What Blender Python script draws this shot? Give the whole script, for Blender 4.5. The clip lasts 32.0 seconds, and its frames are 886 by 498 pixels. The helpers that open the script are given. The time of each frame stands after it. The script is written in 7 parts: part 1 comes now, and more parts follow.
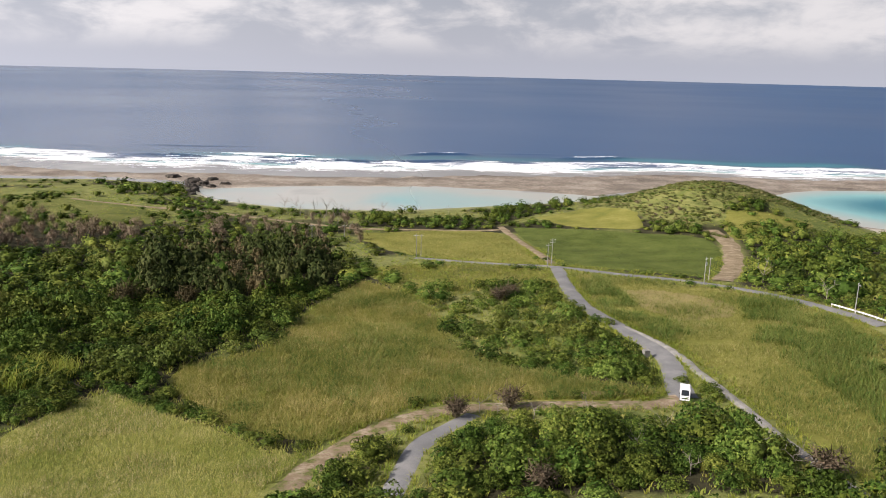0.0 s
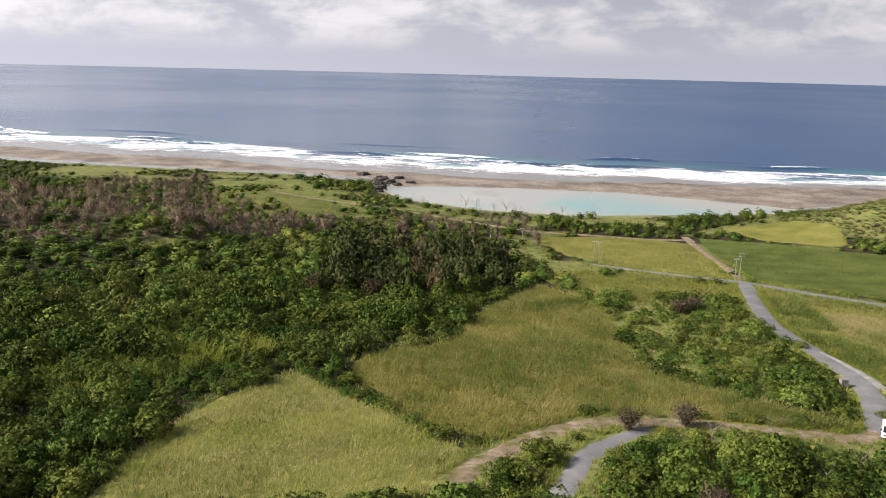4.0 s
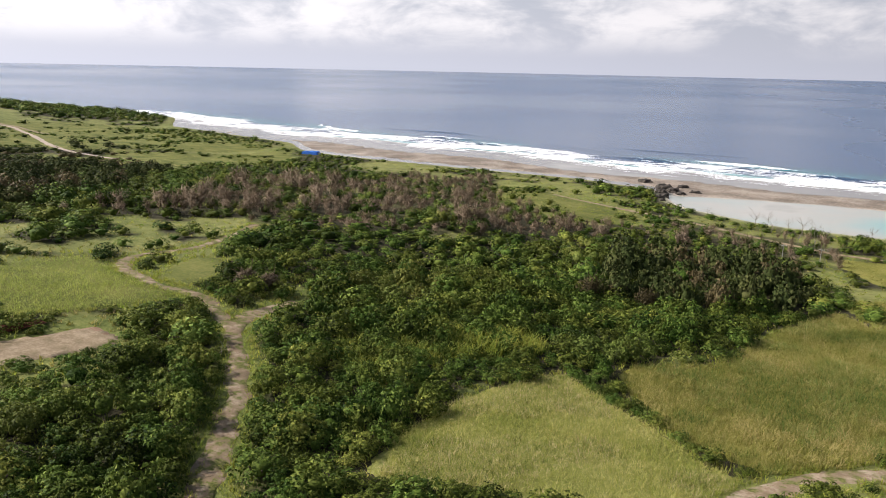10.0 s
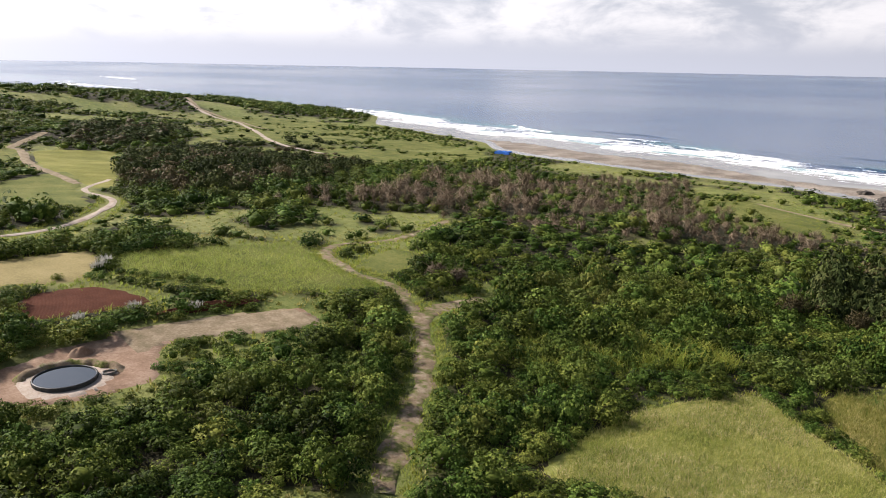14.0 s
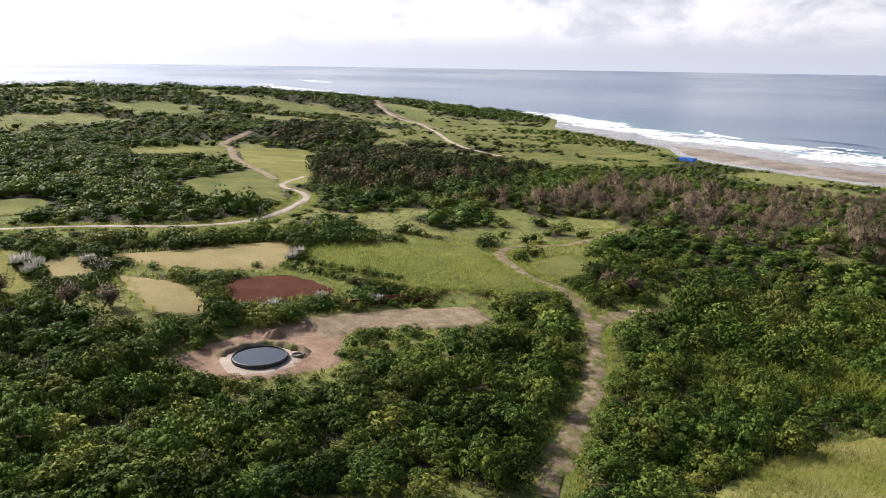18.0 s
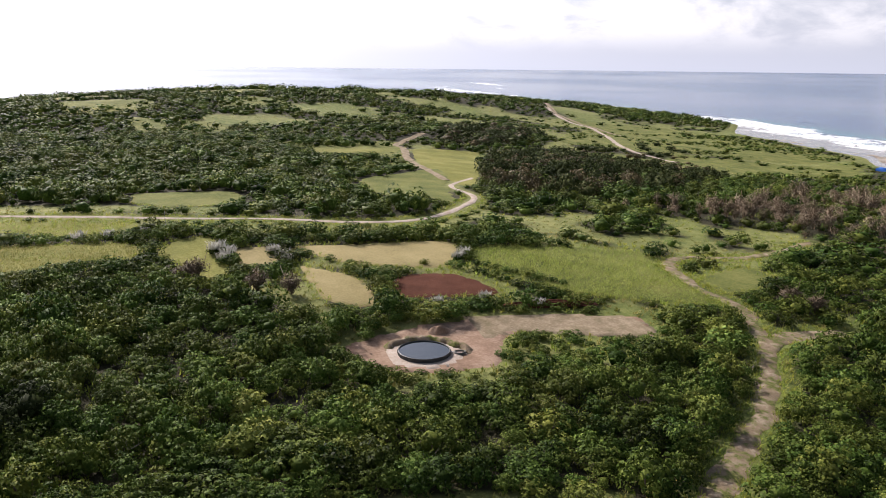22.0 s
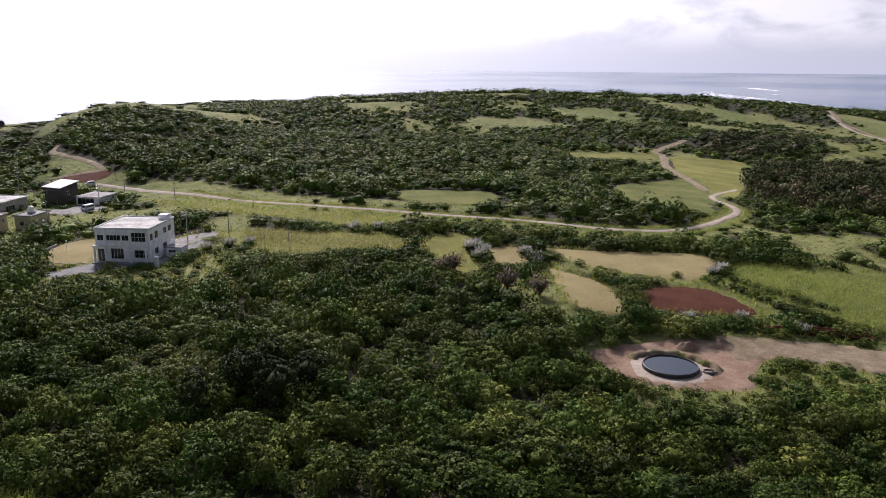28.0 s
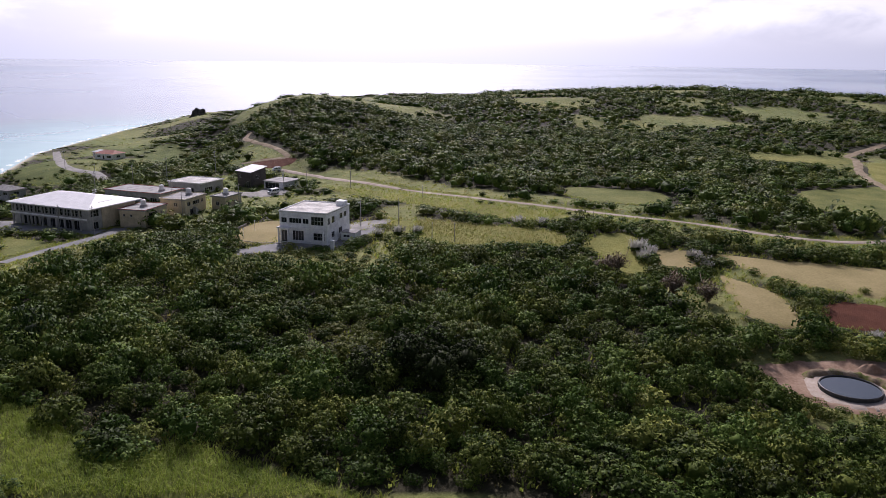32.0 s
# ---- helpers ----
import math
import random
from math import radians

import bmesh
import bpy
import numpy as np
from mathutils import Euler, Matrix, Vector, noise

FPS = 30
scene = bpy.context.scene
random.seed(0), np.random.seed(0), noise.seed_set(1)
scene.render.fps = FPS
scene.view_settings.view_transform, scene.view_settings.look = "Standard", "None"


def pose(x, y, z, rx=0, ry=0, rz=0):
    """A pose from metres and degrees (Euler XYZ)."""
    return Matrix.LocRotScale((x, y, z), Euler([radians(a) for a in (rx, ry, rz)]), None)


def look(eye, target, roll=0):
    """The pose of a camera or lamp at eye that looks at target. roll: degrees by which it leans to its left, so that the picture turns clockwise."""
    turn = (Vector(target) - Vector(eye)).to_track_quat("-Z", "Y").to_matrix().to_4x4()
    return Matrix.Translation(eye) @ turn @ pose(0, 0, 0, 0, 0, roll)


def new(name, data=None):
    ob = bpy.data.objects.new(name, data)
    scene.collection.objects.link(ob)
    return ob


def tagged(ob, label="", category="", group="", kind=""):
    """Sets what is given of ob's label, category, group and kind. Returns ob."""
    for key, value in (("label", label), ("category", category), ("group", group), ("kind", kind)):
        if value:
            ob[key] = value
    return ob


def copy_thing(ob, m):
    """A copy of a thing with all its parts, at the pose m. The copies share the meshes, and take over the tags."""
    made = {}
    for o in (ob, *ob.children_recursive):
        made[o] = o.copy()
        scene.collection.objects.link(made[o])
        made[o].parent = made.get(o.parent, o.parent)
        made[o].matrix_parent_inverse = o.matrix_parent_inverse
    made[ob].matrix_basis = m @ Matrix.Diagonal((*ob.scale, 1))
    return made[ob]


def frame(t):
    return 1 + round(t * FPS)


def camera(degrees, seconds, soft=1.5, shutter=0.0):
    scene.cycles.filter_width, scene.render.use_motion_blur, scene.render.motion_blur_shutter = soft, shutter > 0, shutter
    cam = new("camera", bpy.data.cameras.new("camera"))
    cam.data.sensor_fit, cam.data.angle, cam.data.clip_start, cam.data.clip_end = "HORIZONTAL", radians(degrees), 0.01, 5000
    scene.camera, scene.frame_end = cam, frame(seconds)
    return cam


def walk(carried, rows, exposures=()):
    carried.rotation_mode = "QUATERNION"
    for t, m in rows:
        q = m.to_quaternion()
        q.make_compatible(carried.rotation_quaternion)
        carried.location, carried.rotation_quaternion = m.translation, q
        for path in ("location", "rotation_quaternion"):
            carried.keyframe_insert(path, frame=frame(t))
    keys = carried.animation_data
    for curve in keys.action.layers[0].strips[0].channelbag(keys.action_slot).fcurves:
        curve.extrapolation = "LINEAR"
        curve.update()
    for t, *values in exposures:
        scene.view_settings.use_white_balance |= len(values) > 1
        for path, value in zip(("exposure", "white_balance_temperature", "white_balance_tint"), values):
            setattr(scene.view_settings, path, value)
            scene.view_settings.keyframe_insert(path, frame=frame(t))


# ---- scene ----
cam = camera(60.44, 32.0, soft=0.85)
# t, x, y, z, yaw, pitch, roll: a drone that hovers, drifts a few metres and turns to its left
ROWS = [
    (0.0, 0.00, 0.00, 65.00, 0.02, -13.07, -1.39),
    (1.0, -0.12, -0.27, 65.09, 3.30, -13.08, -1.49),
    (2.0, -0.22, -0.53, 65.17, 6.65, -13.12, -1.49),
    (3.0, -0.30, -0.80, 65.26, 10.11, -13.17, -1.42),
    (3.5, -0.34, -0.94, 65.30, 11.83, -13.18, -1.39),
    (5.5, -0.44, -1.47, 65.46, 18.81, -13.27, -1.33),
    (6.0, -0.46, -1.61, 65.50, 20.53, -13.29, -1.22),
    (7.0, -0.48, -1.87, 65.58, 23.98, -13.28, -1.21),
    (8.0, -0.48, -2.13, 65.65, 27.48, -13.30, -1.26),
    (9.0, -0.46, -2.39, 65.73, 30.96, -13.33, -1.22),
    (10.0, -0.43, -2.65, 65.80, 34.45, -13.38, -1.19),
    (11.0, -0.38, -2.90, 65.88, 37.99, -13.43, -1.17),
    (12.0, -0.32, -3.15, 65.95, 41.61, -13.51, -1.06),
    (13.0, -0.24, -3.39, 66.02, 45.23, -13.57, -1.06),
    (14.0, -0.14, -3.63, 66.09, 48.75, -13.63, -1.10),
    (14.5, -0.08, -3.74, 66.13, 50.45, -13.64, -1.08),
    (16.5, 0.18, -4.19, 66.28, 57.16, -13.64, -0.99),
    (17.0, 0.25, -4.29, 66.31, 58.77, -13.62, -0.86),
    (18.0, 0.42, -4.50, 66.38, 62.02, -13.62, -0.85),
    (19.0, 0.60, -4.70, 66.46, 65.14, -13.60, -0.70),
    (20.0, 0.80, -4.88, 66.53, 68.25, -13.57, -0.68),
    (21.0, 1.02, -5.06, 66.61, 71.37, -13.57, -0.59),
    (22.0, 1.25, -5.23, 66.68, 74.54, -13.58, -0.57),
    (23.0, 1.50, -5.38, 66.76, 77.48, -13.57, -0.44),
    (24.0, 1.77, -5.53, 66.83, 80.65, -13.53, -0.43),
    (25.0, 2.05, -5.66, 66.91, 83.89, -13.47, -0.47),
    (25.5, 2.20, -5.72, 66.95, 85.51, -13.44, -0.42),
    (27.5, 2.83, -5.92, 67.12, 91.95, -13.41, -0.40),
    (28.0, 3.00, -5.97, 67.16, 93.53, -13.45, -0.39),
    (29.0, 3.36, -6.04, 67.24, 96.67, -13.52, -0.37),
    (30.0, 3.73, -6.10, 67.33, 99.82, -13.67, -0.37),
    (31.0, 4.11, -6.14, 67.42, 102.92, -13.79, -0.37),
    (32.0, 4.52, -6.17, 67.51, 106.06, -13.96, -0.72),
]
walk(cam, [(t, pose(x, y, z, 90 + pitch, roll, yaw)) for t, x, y, z, yaw, pitch, roll in ROWS], exposures=[(0, 0.02, 6600, 15), (7, 0.08, 6550, 15), (14, 0.16, 6500, 15), (20, 0.16, 6400, 17), (25, -0.06, 6300, 19), (28, -0.28, 6150, 22), (32, -0.42, 6030, 26)])

# ---- light ----
SUN_AZ, SUN_EL = 112.0, 36.0  # degrees to the left of north (+y), degrees above the horizon
sa, se = radians(SUN_AZ), radians(SUN_EL)
SUN_DIR = Vector((-math.sin(sa) * math.cos(se), math.cos(sa) * math.cos(se), math.sin(se)))
sun = new("sun", bpy.data.lights.new("sun", "SUN"))
sun.data.energy, sun.data.angle, sun.data.color = 5.0, radians(0.6), (1.0, 0.95, 0.87)
sun.matrix_world = look((0, 0, 300), Vector((0, 0, 300)) - SUN_DIR)

world = bpy.data.worlds.new("world")
scene.world = world
world.use_nodes = True
wt = world.node_tree
wn, wl = wt.nodes, wt.links
wn.clear()


def wnode(kind, **kw):
    n = wn.new(kind)
    for k, v in kw.items():
        n.inputs[k.replace("_", " ")].default_value = v
    return n


def wmath(op, a, b=None):
    n = wn.new("ShaderNodeMath")
    n.operation = op
    for i, v in enumerate((a, b)):
        if v is None:
            continue
        if isinstance(v, (int, float)):
            n.inputs[i].default_value = v
        else:
            wl.new(v, n.inputs[i])
    return n.outputs[0]


sky = wn.new("ShaderNodeTexSky")
sky.sky_type, sky.sun_disc = "NISHITA", False
sky.sun_elevation, sky.sun_rotation = se, -sa
sky.air_density, sky.dust_density, sky.ozone_density = 1.0, 1.5, 1.0
tc = wn.new("ShaderNodeTexCoord")
sep = wn.new("ShaderNodeSeparateXYZ")
wl.new(tc.outputs["Generated"], sep.inputs[0])
comb = wn.new("ShaderNodeCombineXYZ")
wl.new(sep.outputs[0], comb.inputs[0])
wl.new(sep.outputs[1], comb.inputs[1])
wl.new(wmath("MULTIPLY", sep.outputs[2], 2.5), comb.inputs[2])
puffs = wnode("ShaderNodeTexNoise", Scale=10.0, Detail=8.0, Roughness=0.56, Distortion=0.3)
wl.new(comb.outputs[0], puffs.inputs["Vector"])
sheet = wnode("ShaderNodeTexNoise", Scale=2.1, Detail=3.0, Roughness=0.5)
wl.new(comb.outputs[0], sheet.inputs["Vector"])
cover = wn.new("ShaderNodeMapRange")
cover.interpolation_type = "SMOOTHSTEP"
wl.new(wmath("ADD", wmath("MULTIPLY", puffs.outputs[0], 0.75), wmath("MULTIPLY", sheet.outputs[0], 0.45)), cover.inputs[0])
cover.inputs[1].default_value, cover.inputs[2].default_value = 0.48, 0.70
toward = wn.new("ShaderNodeVectorMath")
toward.operation = "DOT_PRODUCT"
wl.new(tc.outputs["Generated"], toward.inputs[0])
toward.inputs[1].default_value = SUN_DIR
aureole = wmath("POWER", wmath("MAXIMUM", toward.outputs["Value"], 0.0), 8.0)
haze = wn.new("ShaderNodeMapRange")
wl.new(sep.outputs[2], haze.inputs[0])
haze.inputs[1].default_value, haze.inputs[2].default_value = 0.0, 0.33
haze.inputs[3].default_value, haze.inputs[4].default_value = 0.9, 0.0
base = wn.new("ShaderNodeMix")
base.data_type = "RGBA"
wl.new(haze.outputs[0], base.inputs["Factor"])
base.inputs[7].default_value = (6.3, 6.7, 7.7, 1)
tint = wn.new("ShaderNodeVectorMath")
tint.operation = "MULTIPLY"
wl.new(sky.outputs[0], tint.inputs[0])
tint.inputs[1].default_value = (0.64, 0.62, 0.59)
wl.new(tint.outputs[0], base.inputs[6])
cloud = wn.new("ShaderNodeMix")
cloud.data_type = "RGBA"
low = wn.new("ShaderNodeMapRange")
low.interpolation_type = "SMOOTHSTEP"
wl.new(sep.outputs[2], low.inputs[0])
low.inputs[1].default_value, low.inputs[2].default_value = 0.012, 0.055
high = wn.new("ShaderNodeMapRange")
wl.new(sep.outputs[2], high.inputs[0])
high.inputs[1].default_value, high.inputs[2].default_value = 0.12, 0.32
high.inputs[3].default_value, high.inputs[4].default_value = 1.0, 0.08
wl.new(wmath("MULTIPLY", wmath("MULTIPLY", cover.outputs[0], low.outputs[0]), high.outputs[0]), cloud.inputs["Factor"])
wl.new(base.outputs[2], cloud.inputs[6])
cloud.inputs[7].default_value = (8.9, 8.9, 9.0, 1)
glow = wn.new("ShaderNodeVectorMath")
glow.operation = "SCALE"
wl.new(cloud.outputs[2], glow.inputs[0])
broad = wmath("MULTIPLY", wmath("MAXIMUM", wmath("ADD", toward.outputs["Value"], 0.28), 0.0), 0.42)
wl.new(wmath("ADD", wmath("ADD", wmath("MULTIPLY", aureole, 4.8), broad), 1.0), glow.inputs["Scale"])
bg = wnode("ShaderNodeBackground", Strength=0.085)
wl.new(glow.outputs[0], bg.inputs[0])
out = wn.new("ShaderNodeOutputWorld")
wl.new(bg.outputs[0], out.inputs[0])


# ---- materials ----
class Nodes:
    """A small helper that wires up one node material."""

    def __init__(self, name):
        self.m = bpy.data.materials.new(name)
        self.m.use_nodes = True
        self.t = self.m.node_tree
        self.b = self.t.nodes["Principled BSDF"]
        self.o = self.t.nodes["Material Output"]
        self.co = None

    def put(self, socket, v):
        if isinstance(v, bpy.types.NodeSocket):
            self.t.links.new(v, socket)
        elif isinstance(v, tuple) and len(v) == 3 and len(socket.default_value) == 4:
            socket.default_value = (*v, 1)
        else:
            socket.default_value = v

    def node(self, kind, **kw):
        n = self.t.nodes.new(kind)
        for k, v in kw.items():
            self.put(n.inputs[k.replace("_", " ")], v)
        return n

    def coords(self):
        if self.co is None:
            self.co = self.node("ShaderNodeTexCoord").outputs["Object"]
        return self.co

    def noise(self, scale, detail=4.0, rough=0.55, vec=None):
        return self.node("ShaderNodeTexNoise", Vector=vec or self.coords(), Scale=scale, Detail=detail, Roughness=rough).outputs[0]

    def stretch(self, sx, sy, sz, turn=0.0):
        n = self.node("ShaderNodeMapping", Vector=self.coords())
        n.inputs["Scale"].default_value = (sx, sy, sz)
        n.inputs["Rotation"].default_value = (0, 0, radians(turn))
        return n.outputs[0]

    def math(self, op, a, b=0.0):
        n = self.t.nodes.new("ShaderNodeMath")
        n.operation = op
        self.put(n.inputs[0], a)
        self.put(n.inputs[1], b)
        return n.outputs[0]

    def step(self, v, lo, hi, a=0.0, b=1.0):
        n = self.t.nodes.new("ShaderNodeMapRange")
        n.interpolation_type = "SMOOTHSTEP"
        for i, q in enumerate((v, lo, hi, a, b)):
            self.put(n.inputs[i], q)
        return n.outputs[0]

    def mix(self, f, a, b):
        n = self.t.nodes.new("ShaderNodeMix")
        n.data_type = "RGBA"
        self.put(n.inputs["Factor"], f)
        self.put(n.inputs[6], a)
        self.put(n.inputs[7], b)
        return n.outputs[2]

    def ramp(self, v, *stops):
        n = self.t.nodes.new("ShaderNodeValToRGB")
        self.put(n.inputs[0], v)
        e = n.color_ramp.elements
        while len(e) < len(stops):
            e.new(0.5)
        for k, (p, c) in zip(e, stops):
            k.position, k.color = p, (*c, 1)
        return n.outputs[0]

    def bump(self, v, strength, distance):
        n = self.node("ShaderNodeBump", Height=v, Strength=strength, Distance=distance)
        self.put(self.b.inputs["Normal"], n.outputs[0])

    def done(self, colour, rough=0.8, spec=0.3, metal=0.0):
        self.put(self.b.inputs["Base Color"], colour)
        self.put(self.b.inputs["Roughness"], rough)
        self.put(self.b.inputs["Specular IOR Level"], spec)
        self.put(self.b.inputs["Metallic"], metal)
        return self.m


def earthy(name, dark, mid, pale, s1, s2, rough=0.9, bump=0.5, dist=0.1, spec=0.15):
    """A matt natural surface: patches at one scale, grain at another, and relief."""
    n = Nodes(name)
    big, small = n.noise(s1, 5.0), n.noise(s2, 6.0, 0.65)
    v = n.math("ADD", n.math("MULTIPLY", big, 0.6), n.math("MULTIPLY", small, 0.45))
    c = n.ramp(v, (0.36, dark), (0.52, mid), (0.68, pale))
    n.bump(small, bump, dist)
    return n.done(c, rough, spec)


def foliage(name, dark, mid, pale, glow=0.25, patch=0.06, sheen=0.12, single=False, hue=0.035):
    """Leaves: each leaf and each plant has a tone of its own, and light comes through."""
    n = Nodes(name)
    geo = n.node("ShaderNodeNewGeometry")
    if single:
        plant = n.node("ShaderNodeObjectInfo").outputs["Random"]
    else:
        tone = n.node("ShaderNodeAttribute")
        tone.attribute_name = "tone"
        plant = tone.outputs["Fac"]
    big = n.noise(patch, 3.0, 0.6, geo.outputs["Position"])
    v = n.math("ADD", n.math("MULTIPLY", geo.outputs["Random Per Island"], 0.34), n.math("MULTIPLY", big, 0.60))
    v = n.math("ADD", v, n.math("MULTIPLY", plant, 0.34))
    spray = n.noise(2.2, 3.0, 0.7, geo.outputs["Position"])
    v = n.math("ADD", v, n.math("MULTIPLY", n.math("SUBTRACT", spray, 0.55), 0.5))
    c = n.ramp(v, (0.30, dark), (0.62, mid), (0.98, pale))
    shift = n.node("ShaderNodeHueSaturation", Color=c)
    n.put(shift.inputs["Hue"], n.step(n.math("FRACT", n.math("MULTIPLY", plant, 7.31)), 0.0, 1.0, 0.5 - hue, 0.5 + hue * 0.3))
    c = shift.outputs[0]
    n.done(c, 0.6, sheen)
    tr = n.node("ShaderNodeBsdfTranslucent", Color=c)
    mx = n.node("ShaderNodeMixShader", Fac=glow)
    n.t.links.new(n.b.outputs[0], mx.inputs[1])
    n.t.links.new(tr.outputs[0], mx.inputs[2])
    n.t.links.new(mx.outputs[0], n.o.inputs[0])
    return n.m


def plain(name, colour, rough=0.6, spec=0.3, metal=0.0, vary=0.25, scale=1.5, bump=0.1):
    """Painted or cast surfaces with weathering at two scales."""
    n = Nodes(name)
    v = n.math("ADD", n.math("MULTIPLY", n.noise(scale, 5.0), 0.6), n.math("MULTIPLY", n.noise(scale * 9, 4.0), 0.4))
    lo = tuple(c * (1 - vary) for c in colour)
    hi = tuple(min(1.0, c * (1 + vary * 0.4)) for c in colour)
    n.bump(n.noise(scale * 14, 4.0), bump, 0.02)
    return n.done(n.ramp(v, (0.38, lo), (0.6, hi)), rough, spec, metal)


LEAF_TONES = ((0.009, 0.020, 0.004), (0.064, 0.111, 0.017), (0.225, 0.288, 0.058), 0.10)
LEAF = foliage("broad leaves", *LEAF_TONES, sheen=0.05)
LEAF_ONE = foliage("broad leaves of single bushes", *LEAF_TONES, sheen=0.05, single=True)
LEAF_LIGHT = foliage("bright young leaves", (0.030, 0.052, 0.009), (0.088, 0.130, 0.022), (0.205, 0.240, 0.058), 0.15, sheen=0.08)
BROWN = foliage("dull brown dying foliage", (0.055, 0.045, 0.020), (0.112, 0.090, 0.040), (0.200, 0.158, 0.076), 0.1, hue=0.0)
LEAF_DARK = foliage("dark needle foliage", (0.014, 0.023, 0.007), (0.046, 0.064, 0.019), (0.125, 0.135, 0.048), 0.08, sheen=0.03, hue=0.01)
TWIG = foliage("dry brown twigs", (0.120, 0.090, 0.056), (0.240, 0.180, 0.120), (0.410, 0.320, 0.228), 0.1, hue=0.0)
RUSSET = foliage("russet dry sprays", (0.094, 0.070, 0.045), (0.182, 0.138, 0.090), (0.314, 0.250, 0.175), 0.1, hue=0.0)
PLUME = foliage("silver grass plumes", (0.38, 0.37, 0.32), (0.60, 0.58, 0.53), (0.80, 0.79, 0.75), 0.3, hue=0.0)
GRASS = foliage("tall grass blades", (0.095, 0.150, 0.024), (0.285, 0.275, 0.068), (0.560, 0.465, 0.205), 0.4, 0.10, hue=0.01)
MEADOW = foliage("bright meadow blades", (0.132, 0.211, 0.034), (0.376, 0.382, 0.090), (0.658, 0.588, 0.280), 0.3, 0.10, hue=0.01)
SLOPE = foliage("olive grass blades", (0.095, 0.150, 0.026), (0.285, 0.285, 0.075), (0.540, 0.460, 0.210), 0.35, 0.10, hue=0.01)
REEDS = foliage("dark green cane blades", (0.070, 0.115, 0.022), (0.150, 0.215, 0.045), (0.330, 0.370, 0.120), 0.4, 0.10)
STRAW = foliage("dry straw blades", (0.330, 0.270, 0.120), (0.520, 0.430, 0.220), (0.700, 0.610, 0.380), 0.3, 0.10, hue=0.0)
YOUNG_CANE = foliage("young cane leaves", (0.170, 0.240, 0.045), (0.350, 0.420, 0.085), (0.560, 0.580, 0.190), 0.4, 0.10, hue=0.01)
SCRUB_LEAF = foliage("salt-worn scrub leaves", (0.045, 0.060, 0.016), (0.125, 0.140, 0.040), (0.270, 0.260, 0.110), 0.1, 0.08)
BANK_GRASS = foliage("lush bank grass", (0.120, 0.190, 0.020), (0.260, 0.350, 0.040), (0.430, 0.490, 0.110), 0.4, 0.12, hue=0.01)
CANE = foliage("green crop blades", (0.150, 0.208, 0.030), (0.275, 0.340, 0.058), (0.450, 0.485, 0.125), 0.5, 0.05)
BARK = plain("grey bark", (0.16, 0.13, 0.10), 0.9, 0.1, vary=0.4, scale=4)
DEADWOOD = plain("bleached dead wood", (0.30, 0.265, 0.225), 0.9, 0.1, vary=0.35, scale=4)
ASPHALT = earthy("worn grey asphalt", (0.15, 0.15, 0.15), (0.20, 0.20, 0.20), (0.27, 0.265, 0.255), 0.25, 6, 0.85, 0.3, 0.02)
CONCRETE = earthy("weathered concrete", (0.15, 0.145, 0.13), (0.26, 0.25, 0.23), (0.38, 0.365, 0.335), 0.4, 5, 0.85, 0.3, 0.02)
DIRT = earthy("pale trodden dirt", (0.150, 0.125, 0.065), (0.250, 0.195, 0.125), (0.370, 0.300, 0.205), 0.35, 2.2, 0.95, 0.6, 0.08)


def weedy_track():
    n = Nodes("dirt track with grass growing through")
    v = n.math("ADD", n.math("MULTIPLY", n.noise(0.35, 5.0), 0.6), n.math("MULTIPLY", n.noise(2.2, 6.0, 0.65), 0.45))
    soil = n.ramp(v, (0.36, (0.150, 0.115, 0.070)), (0.52, (0.240, 0.180, 0.120)), (0.68, (0.400, 0.335, 0.250)))
    green = n.ramp(n.noise(3.0, 5.0), (0.35, (0.075, 0.090, 0.022)), (0.65, (0.170, 0.175, 0.055)))
    n.bump(n.noise(2.5, 6.0), 0.7, 0.1)
    return n.done(n.mix(n.step(n.noise(0.55, 6.0, 0.7), 0.46, 0.60), soil, green), 0.95, 0.1)


TRACK = weedy_track()
CLAY = earthy("pinkish bare clay", (0.190, 0.120, 0.078), (0.285, 0.190, 0.130), (0.400, 0.290, 0.210), 0.2, 2.0, 0.95, 0.5, 0.06)


def ploughed():
    n = Nodes("ploughed red soil in furrows")
    v = n.math("ADD", n.math("MULTIPLY", n.noise(0.3, 5.0), 0.5), n.math("MULTIPLY", n.noise(2.5, 6.0, 0.7), 0.5))
    w = n.node("ShaderNodeTexWave", Vector=n.stretch(1, 1, 1, 62), Scale=0.9, Distortion=1.5, Detail=2.0)
    v = n.math("ADD", n.math("MULTIPLY", v, 0.86), n.math("MULTIPLY", w.outputs["Fac"], 0.14))
    n.bump(v, 0.9, 0.3)
    return n.done(n.ramp(v, (0.30, (0.060, 0.021, 0.012)), (0.52, (0.105, 0.038, 0.021)), (0.72, (0.160, 0.066, 0.040))), 0.95, 0.1)


